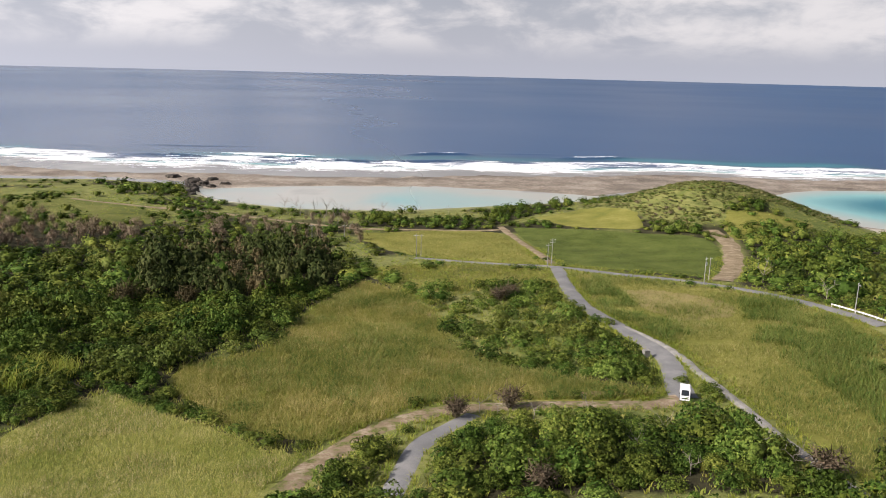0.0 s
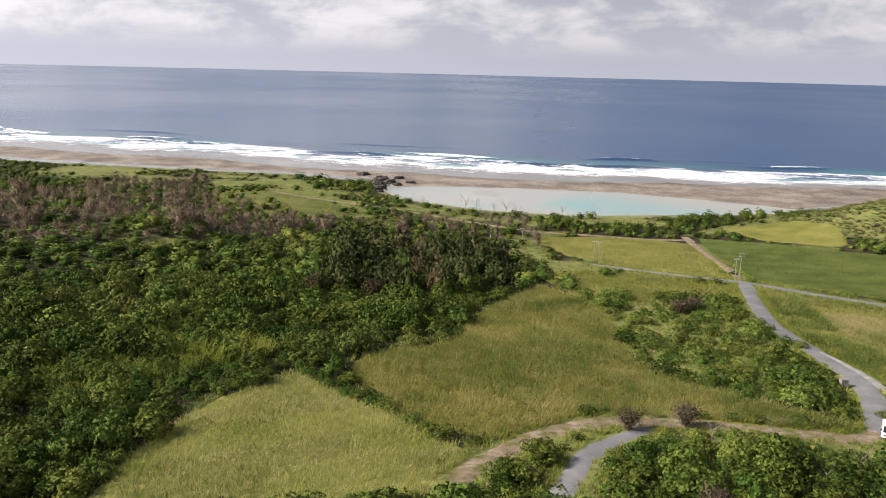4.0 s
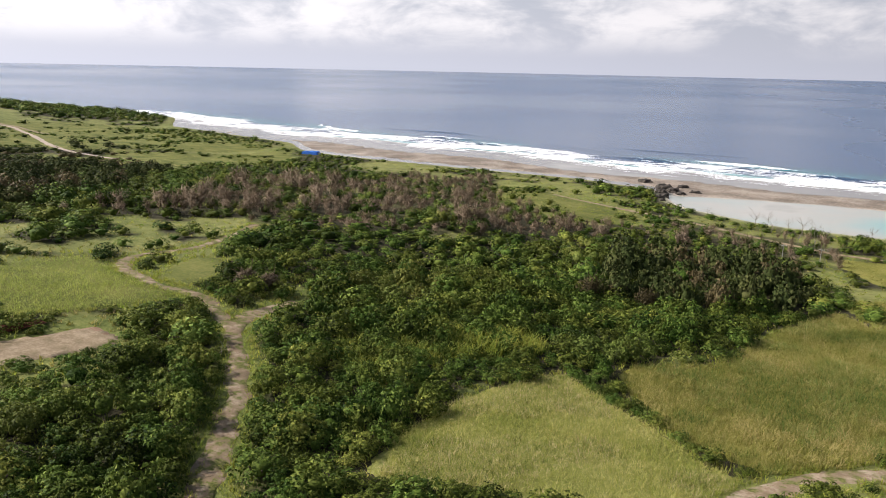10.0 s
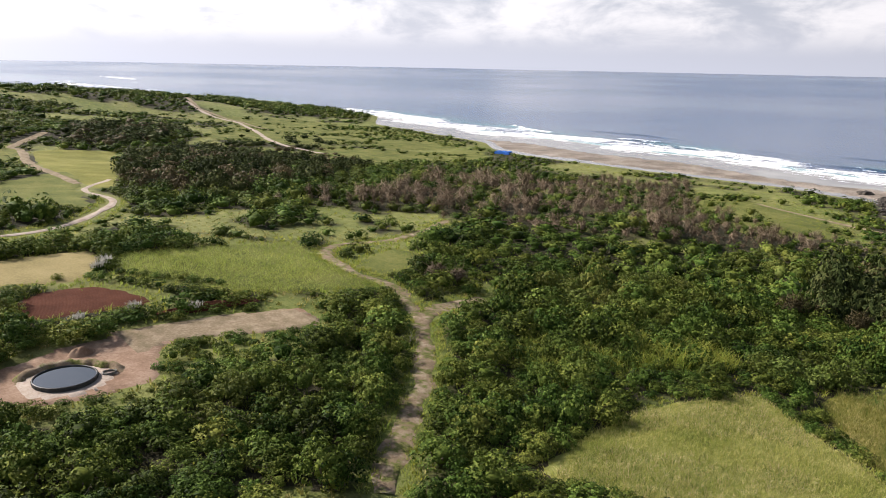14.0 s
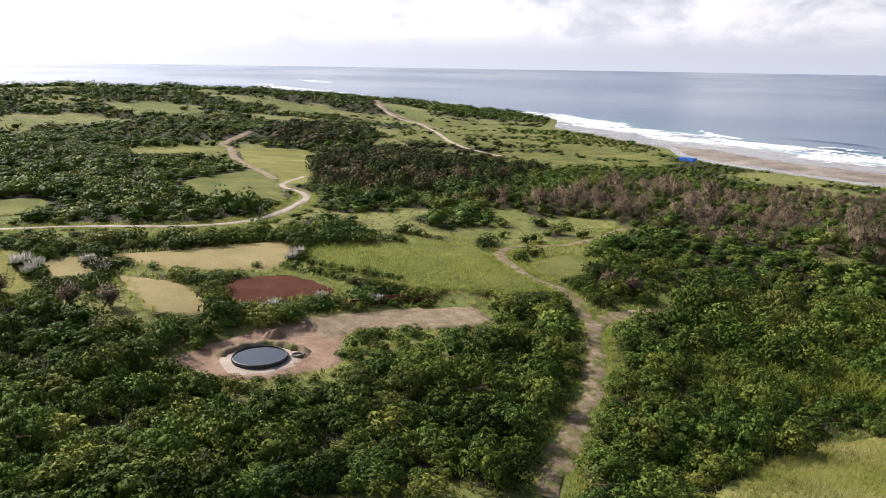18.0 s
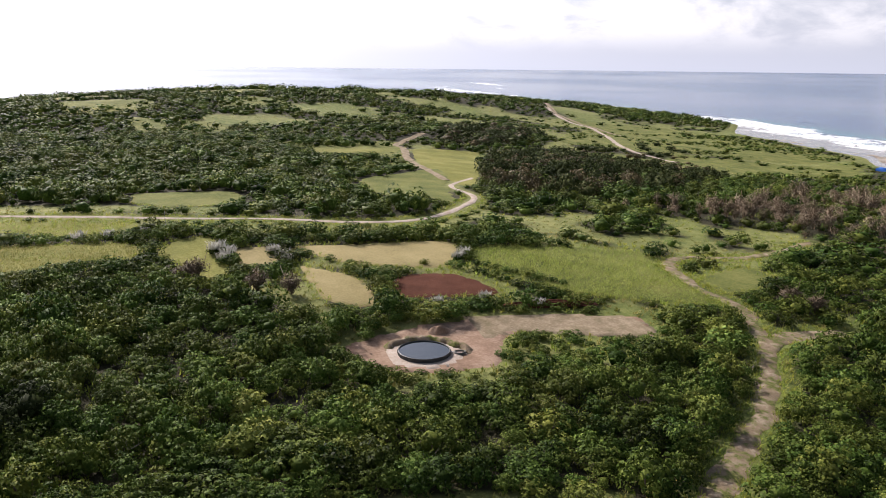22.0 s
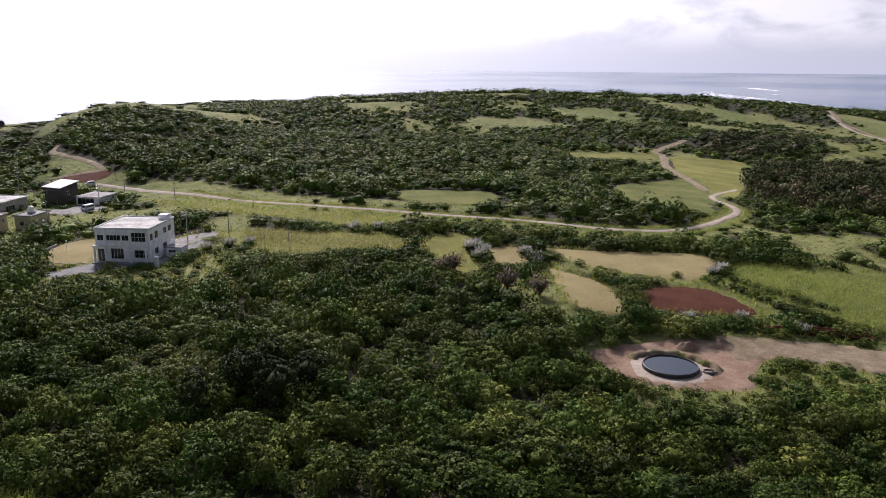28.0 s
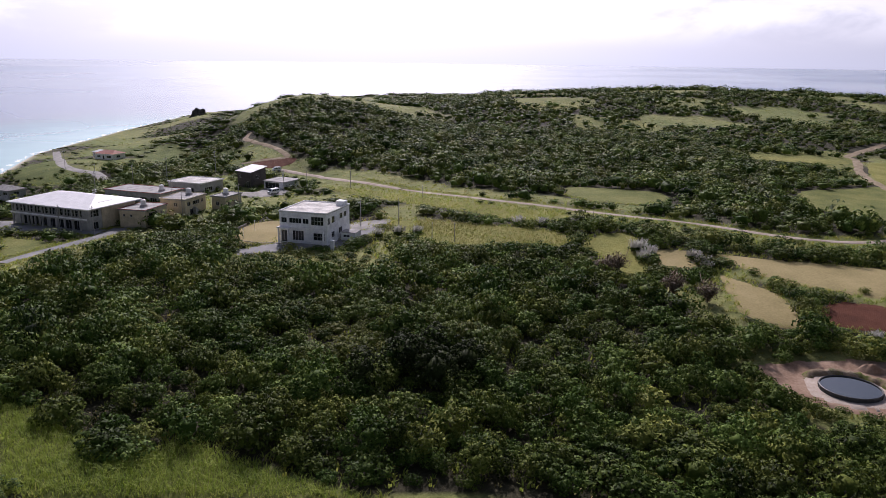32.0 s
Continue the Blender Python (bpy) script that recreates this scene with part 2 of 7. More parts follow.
RED_SOIL = ploughed()
PALE_CLAY = earthy("pale dried clay", (0.30, 0.235, 0.180), (0.42, 0.345, 0.280), (0.52, 0.45, 0.38), 0.4, 3.0, 0.95, 0.4, 0.05)
DRY_GRASS = earthy("mown dry grass", (0.190, 0.160, 0.065), (0.280, 0.230, 0.100), (0.360, 0.295, 0.145), 0.1, 2.2, 0.95, 0.8, 0.1)
CROP = earthy("dense dark green crop", (0.056, 0.080, 0.015), (0.094, 0.122, 0.025), (0.145, 0.168, 0.044), 0.12, 1.3, 0.95, 1.0, 0.35)
FIELD_GREEN = earthy("green crop ground", (0.076, 0.095, 0.021), (0.140, 0.157, 0.038), (0.220, 0.216, 0.065), 0.09, 1.6, 0.95, 1.0, 0.3)
FIELD_PALE = earthy("tall yellow green grass", (0.118, 0.130, 0.026), (0.192, 0.192, 0.041), (0.281, 0.260, 0.077), 0.08, 1.4, 0.95, 1.0, 0.3)
FIELD_BRIGHT = earthy("bright meadow ground", (0.136, 0.161, 0.035), (0.231, 0.246, 0.065), (0.354, 0.344, 0.128), 0.08, 2.4, 0.95, 1.0, 0.3)
SAND = earthy("white coral sand", (0.50, 0.45, 0.37), (0.66, 0.61, 0.52), (0.78, 0.74, 0.66), 0.1, 2, 0.95, 0.3, 0.05)


# ---- terrain: a smooth coastal plain with a wooded ridge, sea level at z = 0 ----
NORTH_X = [-2200, -1500, -1145, -800, -694, -580, -483, -435, -394, -325, -247, -199, -140, -118, -67, -21, 23, 78, 112, 142, 163, 178, 192, 205, 300, 500]
NORTH_Y = [520, 590, 640, 590, 505, 486, 470, 434, 426, 428, 432, 437, 424, 380, 357, 359, 377, 399, 428, 424, 392, 366, 333, 302, 268, 262]
SOUTH_X = [-1700, -1250, -980, -870, -827, -572, -424, -313, -200, 500]
SOUTH_Y = [160, -20, -300, -540, -560, -478, -424, -352, -330, -330]
# ridge and mound: x, y, height, length, width, heading in degrees
HILLS = [
    (-398, -208, 18, 80, 42, 27), (-530, -165, 5, 110, 80, -15), (-720, -20, 11, 170, 110, -40),
    (-820, 190, 7, 180, 80, -60), (-980, -60, 3, 200, 140, 0), (124, 342, 15.8, 34, 28, 20),
    (-230, 200, 3.5, 60, 40, 10), (-1050, 420, 6, 200, 90, -20), (45, 60, 3, 40, 30, 0),
    (-632, -420, 7, 46, 26, 34),
]

# level ground under the buildings: x, y, level, radius
PADS = [(-176, -160, 21.5, 46), (-232, -150, 23.5, 40), (-154, -86, 25.8, 24), (-330, -280, 14, 60), (-108, 23, 21.6, 12)]


def coast(x, xs, ys):
    return sum(np.interp(x + k, xs, ys) for k in (-9, -4, 0, 4, 9)) / 5


def inland(x, y):
    """Metres inland from the nearest shore (negative at sea)."""
    n = coast(x, NORTH_X, NORTH_Y) - y
    s = (y - coast(x, SOUTH_X, SOUTH_Y)) * 1.9
    w = (x + 1500) * 1.0
    return np.minimum(np.minimum(n, s), w)


def height(x, y):
    x, y = np.asarray(x, float), np.asarray(y, float)
    d = inland(x, y)
    u = np.clip(d / 470, 0, 1)
    z = 25 * u * u * (3 - 2 * u) + np.clip(d, -60, 8) * 0.16
    for hx, hy, h, a, b, turn in HILLS:
        c, s = np.cos(np.radians(turn)), np.sin(np.radians(turn))
        p, q = (x - hx) * c + (y - hy) * s, -(x - hx) * s + (y - hy) * c
        z = z + h * np.exp(-0.5 * ((p / a) ** 2 + (q / b) ** 2)) * np.clip(d / 25 + 0.2, 0, 1)
    z = z + np.clip(d / 60, 0, 1) * (0.7 * np.sin(x * 0.031 + 1.3) * np.cos(y * 0.027) + 0.3 * np.sin(x * 0.09 + y * 0.07))
    for px, py, level, r in PADS:
        k = np.exp(-((((x - px) ** 2 + (y - py) ** 2) / r ** 2) ** 2))
        z = z + (level - z) * k
    return z


# ---- helpers for building ----
def vnoise(x, y, size, seed=0):
    """Smooth value noise in 0..1 with features of about that many metres."""
    g = np.random.RandomState(seed).rand(64, 64)
    u, v = np.asarray(x, float) / size + 1000.0, np.asarray(y, float) / size + 1000.0
    i, j = np.floor(u).astype(int), np.floor(v).astype(int)
    a, b = u - i, v - j
    a, b = a * a * (3 - 2 * a), b * b * (3 - 2 * b)
    i0, j0, i1, j1 = i % 64, j % 64, (i + 1) % 64, (j + 1) % 64
    return (g[i0, j0] * (1 - a) + g[i1, j0] * a) * (1 - b) + (g[i0, j1] * (1 - a) + g[i1, j1] * a) * b


def fbm(x, y, size, seed=0):
    return 0.55 * vnoise(x, y, size, seed) + 0.3 * vnoise(x, y, size / 2.3, seed + 1) + 0.15 * vnoise(x, y, size / 5.1, seed + 2)


def mesh_np(name, v, f, material, smooth=False, normals=None):
    """A mesh from vertex and face arrays, all faces with the same number of corners."""
    me = bpy.data.meshes.new(name)
    f = np.asarray(f, np.int32)
    k = f.shape[1]
    me.vertices.add(len(v))
    me.vertices.foreach_set("co", np.asarray(v, np.float32).ravel())
    me.loops.add(f.size)
    me.loops.foreach_set("vertex_index", f.ravel())
    me.polygons.add(len(f))
    me.polygons.foreach_set("loop_start", np.arange(0, f.size, k, dtype=np.int32))
    me.polygons.foreach_set("use_smooth", np.full(len(f), smooth or normals is not None))
    if normals is not None:
        me.attributes.new("custom_normal", "FLOAT_VECTOR", "POINT").data.foreach_set("vector", np.asarray(normals, np.float32).ravel())
    me.update(calc_edges=True)
    me.materials.append(material)
    return me


def attribute(me, name, values):
    me.attributes.new(name, "FLOAT", "POINT").data.foreach_set("value", np.asarray(values, np.float32))


def inside(px, py, poly):
    """Which of the points lie in the polygon."""
    r = np.zeros(px.shape, bool)
    for (x0, y0), (x1, y1) in zip(poly, poly[1:] + poly[:1]):
        if y0 == y1:
            continue
        c = ((y0 > py) != (y1 > py)) & (px < (x1 - x0) * (py - y0) / (y1 - y0) + x0)
        r ^= c
    return r


def from_line(px, py, line):
    """Distance of the points from a polyline."""
    d = np.full(px.shape, 1e9)
    for (x0, y0), (x1, y1) in zip(line, line[1:]):
        ux, uy = x1 - x0, y1 - y0
        k = np.clip(((px - x0) * ux + (py - y0) * uy) / max(ux * ux + uy * uy, 1e-6), 0, 1)
        d = np.minimum(d, np.hypot(px - x0 - k * ux, py - y0 - k * uy))
    return d


def curve_points(pts, step):
    """A smooth line through the points, in even steps."""
    p = [np.array(q, float) for q in pts]
    p = [2 * p[0] - p[1]] + p + [2 * p[-1] - p[-2]]
    outp = []
    for a, b, c, d in zip(p, p[1:], p[2:], p[3:]):
        n = max(2, int(np.linalg.norm(c - b) / step))
        for k in range(n):
            u = k / n
            outp.append(0.5 * (2 * b + (c - a) * u + (2 * a - 5 * b + 4 * c - d) * u * u + (3 * b - a - 3 * c + d) * u ** 3))
    return np.array(outp + [p[-2]])


def part(name, bm, material, parent=None, label=""):
    """Links a bmesh as one mesh object under a thing or under a part."""
    me = bpy.data.meshes.new(name)
    bm.to_mesh(me)
    bm.free()
    me.materials.append(material)
    ob = new(name, me)
    if parent is not None:
        ob.parent = parent
    if label:
        ob["label"] = label
    return ob


def box(bm, x0, y0, z0, x1, y1, z1, bevel=0.0):
    """Adds a box to the bmesh, its edges bevelled where asked."""
    r = bmesh.ops.create_cube(bm, size=1.0)
    vs = r["verts"]
    bmesh.ops.transform(bm, verts=vs, matrix=Matrix.Translation(((x0 + x1) / 2, (y0 + y1) / 2, (z0 + z1) / 2)) @ Matrix.Diagonal((abs(x1 - x0), abs(y1 - y0), abs(z1 - z0), 1)))
    if bevel:
        es = list({e for q in vs for e in q.link_edges})
        bmesh.ops.bevel(bm, geom=es, offset=bevel, segments=2, affect="EDGES", profile=0.6)
    return bm


def boxes(*rows, bevel=0.0):
    bm = bmesh.new()
    for r in rows:
        box(bm, *r, bevel=bevel)
    return bm


def rod(bm, a, b, r0, r1, sides=8):
    """Adds a tapered round rod from a to b."""
    a, b = Vector(a), Vector(b)
    d = b - a
    m = Matrix.Translation((a + b) / 2) @ d.to_track_quat("Z", "Y").to_matrix().to_4x4()
    bmesh.ops.create_cone(bm, cap_ends=True, segments=sides, radius1=r0, radius2=r1, depth=d.length, matrix=m)
    return bm


def rods(*rows, sides=8):
    bm = bmesh.new()
    for r in rows:
        rod(bm, *r, sides=sides)
    return bm


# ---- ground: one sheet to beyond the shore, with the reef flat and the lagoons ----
def reef_edge(x):
    return 575 + 8 * np.sin(x * 0.013) + 5 * np.sin(x * 0.041 + 1) + np.interp(x, [-1600, -1150, -860, -660, -547, -400, 0, 300, 600], [40, 60, 52, 30, 14, -5, -14, 5, 20])


def lagoon(x, y):
    """1 in the two sandy pools behind the reef, 0 outside."""
    a = 1 - np.hypot((x + 12) / 128, (y - 388) / 52)
    b = 1 - np.hypot((x - 262) / 88, (y - 392) / 78)
    w = 0.10 * (fbm(x, y, 40, 5) - 0.5)
    return np.clip((np.maximum(a, b) + w) * 4.5, 0, 1)


def ground_z(x, y):
    """The ground with its sea floor, reef flat and fine unevenness."""
    d = inland(x, y)
    z = height(x, y)
    north = (y > 200) & (d < 0)
    reef = np.clip((reef_edge(x) - 30 - np.interp(x, [-200, 0, 150], [46, 38, 18]) - y) / 12, 0, 1)
    shelf = 0.30 + 0.75 * (fbm(x, y, 46, 3) - 0.42) + 0.5 * (fbm(x, y, 9, 8) - 0.5)
    shelf = shelf - 2.2 * lagoon(x, y)
    zz = np.where(north, shelf * reef + (1 - reef) * -6.0, z)
    blend = np.clip(-d / 14, 0, 1)
    zz = np.where(north, z * (1 - blend) + zz * blend, zz)
    return zz


AZ = np.radians(np.concatenate([np.arange(-180, -42, 6.0), np.arange(-42, 152, 0.38), np.linspace(152, 180, 6)]))
RR = np.concatenate([[0.0, 15, 30, 45], np.geomspace(58, 1750, 230), [2400, 3600, 4900]])
ga, gr = np.meshgrid(AZ, RR)
gx, gy = -gr * np.sin(ga), gr * np.cos(ga)
gz = ground_z(gx, gy)
gz = np.where(gr > 1760, -30.0, gz)
nr, na = gr.shape
idx = np.arange(nr * na).reshape(nr, na)
quads = np.stack([idx[:-1, :-1], idx[:-1, 1:], idx[1:, 1:], idx[1:, :-1]], -1).reshape(-1, 4)[:, ::-1]


def ground_material():
    n = Nodes("rough grassland, reef rock and sand")
    wet = n.node("ShaderNodeAttribute")
    wet.attribute_name = "reef"
    snd = n.node("ShaderNodeAttribute")
    snd.attribute_name = "sand"
    dry = n.node("ShaderNodeAttribute")
    dry.attribute_name = "dry"
    big, mid, fine = n.noise(0.03, 5.0), n.noise(0.25, 5.0), n.noise(2.4, 6.0, 0.7)
    v = n.math("ADD", n.math("MULTIPLY", mid, 0.5), n.math("MULTIPLY", fine, 0.5))
    green = n.ramp(v, (0.36, (0.075, 0.105, 0.022)), (0.52, (0.150, 0.180, 0.042)), (0.68, (0.250, 0.250, 0.085)))
    straw = n.ramp(v, (0.36, (0.115, 0.132, 0.036)), (0.52, (0.200, 0.212, 0.064)), (0.68, (0.305, 0.285, 0.110)))
    land = n.mix(n.step(n.math("ADD", n.math("MULTIPLY", dry.outputs["Fac"], 0.7), n.math("MULTIPLY", big, 0.6)), 0.45, 0.75), green, straw)
    rv = n.math("ADD", n.math("MULTIPLY", n.noise(0.05, 6.0, 0.6), 0.6), n.math("MULTIPLY", n.noise(0.6, 6.0, 0.7), 0.45))
    rock = n.ramp(rv, (0.36, (0.085, 0.070, 0.054)), (0.50, (0.225, 0.185, 0.142)), (0.62, (0.400, 0.345, 0.280)))
    sand = n.ramp(v, (0.36, (0.52, 0.46, 0.37)), (0.66, (0.76, 0.71, 0.62)))
    # darker brown ground colour wherever the bush mask is high
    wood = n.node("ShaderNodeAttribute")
    wood.attribute_name = "wood_floor"
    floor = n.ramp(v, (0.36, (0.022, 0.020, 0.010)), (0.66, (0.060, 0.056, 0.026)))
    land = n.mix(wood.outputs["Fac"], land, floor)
    c = n.mix(snd.outputs["Fac"], n.mix(wet.outputs["Fac"], land, rock), sand)
    n.bump(fine, 0.8, 0.25)
    return n.done(c, n.step(wet.outputs["Fac"], 0.0, 1.0, 0.95, 0.55), 0.2)


gd = inland(gx, gy)
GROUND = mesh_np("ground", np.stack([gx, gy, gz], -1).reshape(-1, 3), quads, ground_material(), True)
reef_mask = np.clip((-gd - 2 + 8 * (fbm(gx, gy, 12, 4) - 0.5)) / 6, 0, 1) * (gy > 150)
shore = np.exp(-(((gd + 1 - 6 * (gx > 140)) / np.where(gx > 140, 17.0, 9.0)) ** 2))
sand_mask = np.clip(np.maximum(shore * (np.clip((gx - 150) / 25, 0, 1) + (gy < 0) + 0.75 * np.exp(-(((gx + 118) / 26) ** 2)) + 0.25 * (np.abs(gx) < 120)) * 1.4, lagoon(gx, gy) * 1.1 * (gd < -3)), 0, 1)
attribute(GROUND, "reef", reef_mask.ravel())
attribute(GROUND, "sand", sand_mask.ravel())
attribute(GROUND, "dry", fbm(gx, gy, 70, 11).ravel())
tagged(new("ground", GROUND), "uneven coastal grassland that runs down to a reef flat", "ground", kind="structure")


# ---- sea ----
def water_material():
    n = Nodes("sea water with surf")
    foam = n.node("ShaderNodeAttribute")
    foam.attribute_name = "foam"
    shal = n.node("ShaderNodeAttribute")
    shal.attribute_name = "shallow"
    wind = n.noise(0.0011, 3.0, 0.5)
    ruffle = n.node("ShaderNodeAttribute")
    ruffle.attribute_name = "ruffle"
    deep = n.mix(n.step(wind, 0.30, 0.70), (0.010, 0.052, 0.145), (0.026, 0.082, 0.190))
    c = n.ramp(shal.outputs["Fac"], (0.0, (0, 0, 0)), (1.0, (1, 1, 1)))
    aqua = n.ramp(n.math("ADD", shal.outputs["Fac"], n.math("MULTIPLY", n.math("SUBTRACT", n.noise(0.02, 4.0), 0.5), 0.25)), (0.05, (0.012, 0.036, 0.090)), (0.35, (0.020, 0.170, 0.220)), (0.65, (0.200, 0.430, 0.430)), (0.92, (0.420, 0.415, 0.365)), (1.0, (0.235, 0.228, 0.212)))
    body = n.mix(n.step(shal.outputs["Fac"], 0.0, 0.25), deep, aqua)
    streak = n.noise(0.11, 8.0, 0.75, n.stretch(0.38, 1.5, 1))
    fine = n.noise(0.5, 6.0, 0.7)
    f = n.math("ADD", n.math("MULTIPLY", streak, 0.75), n.math("MULTIPLY", fine, 0.25))
    white = n.step(n.math("ADD", foam.outputs["Fac"], n.math("SUBTRACT", n.math("MULTIPLY", f, 1.9), 1.45)), -0.03, 0.08)
    colour = n.mix(white, body, (0.86, 0.88, 0.89))
    n.bump(n.noise(0.03, 3.0, 0.5, n.stretch(0.7, 1.2, 1, 24)), 0.004, 2.0)
    n.done(colour, n.math("MAXIMUM", n.step(white, 0.0, 1.0, 0.0, 0.9), n.math("ADD", ruffle.outputs["Fac"], n.step(wind, 0.35, 0.65, -0.03, 0.03))), 1.0)
    n.b.inputs["IOR"].default_value = 1.33
    return n.m


WR = np.concatenate([np.geomspace(240, 460, 36), np.geomspace(463, 1100, 160), np.geomspace(1115, 4950, 60)])
WA = np.radians(np.concatenate([np.arange(-180, -46, 6.0), np.arange(-46, 156, 0.5), np.linspace(156, 180, 5)]))
wa, wr = np.meshgrid(WA, WR)
wx, wy = -wr * np.sin(wa), wr * np.cos(wa)
edge = wy - reef_edge(wx)
wob = fbm(wx, wy, 30, 21)
lines = np.exp(-(((edge - 6 - 24 * (vnoise(wx, wy * 0 + 3, 70, 31) - 0.5)) / 7.0) ** 2))
crest2 = np.exp(-(((edge - 40 - 40 * (vnoise(wx, wy * 0 + 8, 110, 32) - 0.5)) / 5.0) ** 2)) * np.clip((vnoise(wx, wy * 0 + 5, 60, 33) - 0.5) * 3, 0, 1)
crest3 = np.exp(-(((edge - 74 - 30 * (vnoise(wx, wy * 0 + 2, 140, 34) - 0.5)) / 4.0) ** 2)) * np.clip((vnoise(wx, wy * 0 + 1, 75, 35) - 0.6) * 3, 0, 1)
wash = np.clip(1.3 - np.abs(edge + 24) / (44 + 34 * vnoise(wx, wy * 0 + 4, 80, 38)), 0, 1)
rough_ = 0.5 * vnoise(wx, wy, 38, 41) + 0.5 * vnoise(wx * 0.5, wy, 15, 42)
foam = np.clip(0.24 * lines * vnoise(wx, wy * 0 + 6, 55, 44) + wash * (0.35 + 0.40 * rough_) + 0.6 * crest2 + 0.5 * crest3, 0, 0.95)
off = np.exp(-(((wx + 2560) / 230) ** 2 + ((wy - 860) / 26) ** 2)) + 0.9 * np.exp(-(((wx + 2120) / 45) ** 2 + ((wy - 760) / 16) ** 2))
sb = np.exp(-(((inland(wx, wy) + 7) / 8) ** 2)) * (wy < 0) * 0.6
foam = np.clip(foam * (wy > 0) * (wx > -2300) + off + sb, 0, 1)
wd = -inland(wx, wy)
shallow = np.full(wx.shape, 0.90)
core = np.clip(1.5 - np.hypot((wx - 2) / 48, (wy - 388) / 34) * 1.5 + 0.5 * (vnoise(wx, wy, 22, 43) - 0.5), 0, 1)
pool2 = np.clip(1.6 - np.hypot((wx - 262) / 80, (wy - 400) / 66) * 1.6, 0, 1)
shallow = shallow - 0.17 * core - 0.55 * pool2
behind = np.clip((-14 - edge) / 30, 0, 1) * (wy > 200) * np.clip((wx + 1450) / 60, 0, 1)
shallow = np.where(lagoon(wx, wy) > 0.02, shallow, 1.0 * behind)
shallow = np.maximum(shallow, 0.36 * np.exp(-(((edge - 26) / 22) ** 2)) * (wy > 0) * np.clip(1.6 * vnoise(wx, wy * 0 + 9, 60, 36) - 0.2, 0, 1))
shallow = np.maximum(shallow, np.clip(1 - wd / 420, 0, 1) * 0.62 * np.clip((-wy - 150) / 250, 0, 1) * np.clip((wx + 900) / 300, 0, 1))
wz = 1.6 * lines * vnoise(wx, wy * 0, 40, 37) + 1.5 * crest2 + 1.2 * crest3
wz = wz * (wy > 0) * np.clip((3000 - wr) / 500, 0, 1)
wz = wz + 44.0 * np.clip((wr - 1500) / 3450, 0, 1) ** 2  # lifts the far sea to the true skyline of a sea that has no edge
nr, na = wr.shape
idx = np.arange(nr * na).reshape(nr, na)
quads = np.stack([idx[:-1, :-1], idx[:-1, 1:], idx[1:, 1:], idx[1:, :-1]], -1).reshape(-1, 4)[:, ::-1]
WATER = mesh_np("water", np.stack([wx, wy, wz], -1).reshape(-1, 3), quads, water_material(), True)
attribute(WATER, "foam", foam.ravel())
attribute(WATER, "ruffle", np.interp(wa.ravel(), np.radians([-30, 10, 50, 85, 110]), [0.42, 0.26, 0.20, 0.22, 0.27]))
attribute(WATER, "shallow", np.clip(shallow, 0, 1).ravel())
tagged(new("water", WATER), "blue open sea with white surf breaking on the reef edge", "sea", kind="structure")


# ---- fields, tracks and roads, laid on the ground ----
from mathutils.geometry import delaunay_2d_cdt

OPEN = []    # polygons that stay free of bushes, with a margin
BARE_RINGS = []  # outlines of bare clay, with no grass along them
LANES = []   # centre lines and half widths that stay free of bushes


def drape(name, outline, material, lift=0.05, ragged=0.8, label="", category="field", clear=True):
    """A patch of ground cover within an outline, with a ragged edge."""
    ring = curve_points(outline + outline[:1], 2.0)[:-1]
    jx = (vnoise(ring[:, 0], ring[:, 1], 4, 71) - 0.5) * 2 * ragged
    jy = (vnoise(ring[:, 0], ring[:, 1], 4, 72) - 0.5) * 2 * ragged
    ring = ring + np.stack([jx, jy], -1)
    ring_l = [tuple(q) for q in ring]
    lo, hi = ring.min(0), ring.max(0)
    step = max(1.5, (hi - lo).max() / 45)
    mx, my = np.meshgrid(np.arange(lo[0], hi[0], step), np.arange(lo[1], hi[1], step))
    mx, my = mx.ravel(), my.ravel()
    ok = inside(mx, my, ring_l)
    pts = [Vector(q) for q in ring_l] + [Vector(q) for q in zip(mx[ok], my[ok])]
    n = len(ring_l)
    vs, _, fs, *_ = delaunay_2d_cdt(pts, [(k, (k + 1) % n) for k in range(n)], [], 1, 1e-4)
    va = np.array([tuple(q) for q in vs])
    far = np.hypot(va[:, 0], va[:, 1])
    z = height(va[:, 0], va[:, 1]) + lift + far * 0.0003
    z[:n] -= lift + 0.14
    tri = np.array([f for f in fs if len(f) == 3])
    a, b, c = va[tri[:, 0]], va[tri[:, 1]], va[tri[:, 2]]
    flip = ((b[:, 0] - a[:, 0]) * (c[:, 1] - a[:, 1]) - (b[:, 1] - a[:, 1]) * (c[:, 0] - a[:, 0])) < 0
    tri[flip] = tri[flip][:, ::-1]
    me = mesh_np(name, np.column_stack([va, z]), tri, material, True)
    if clear:
        OPEN.append(ring_l)
    if category == "clearing":
        BARE_RINGS.append(ring_l)
    return tagged(new(name, me), label, category, kind="structure")


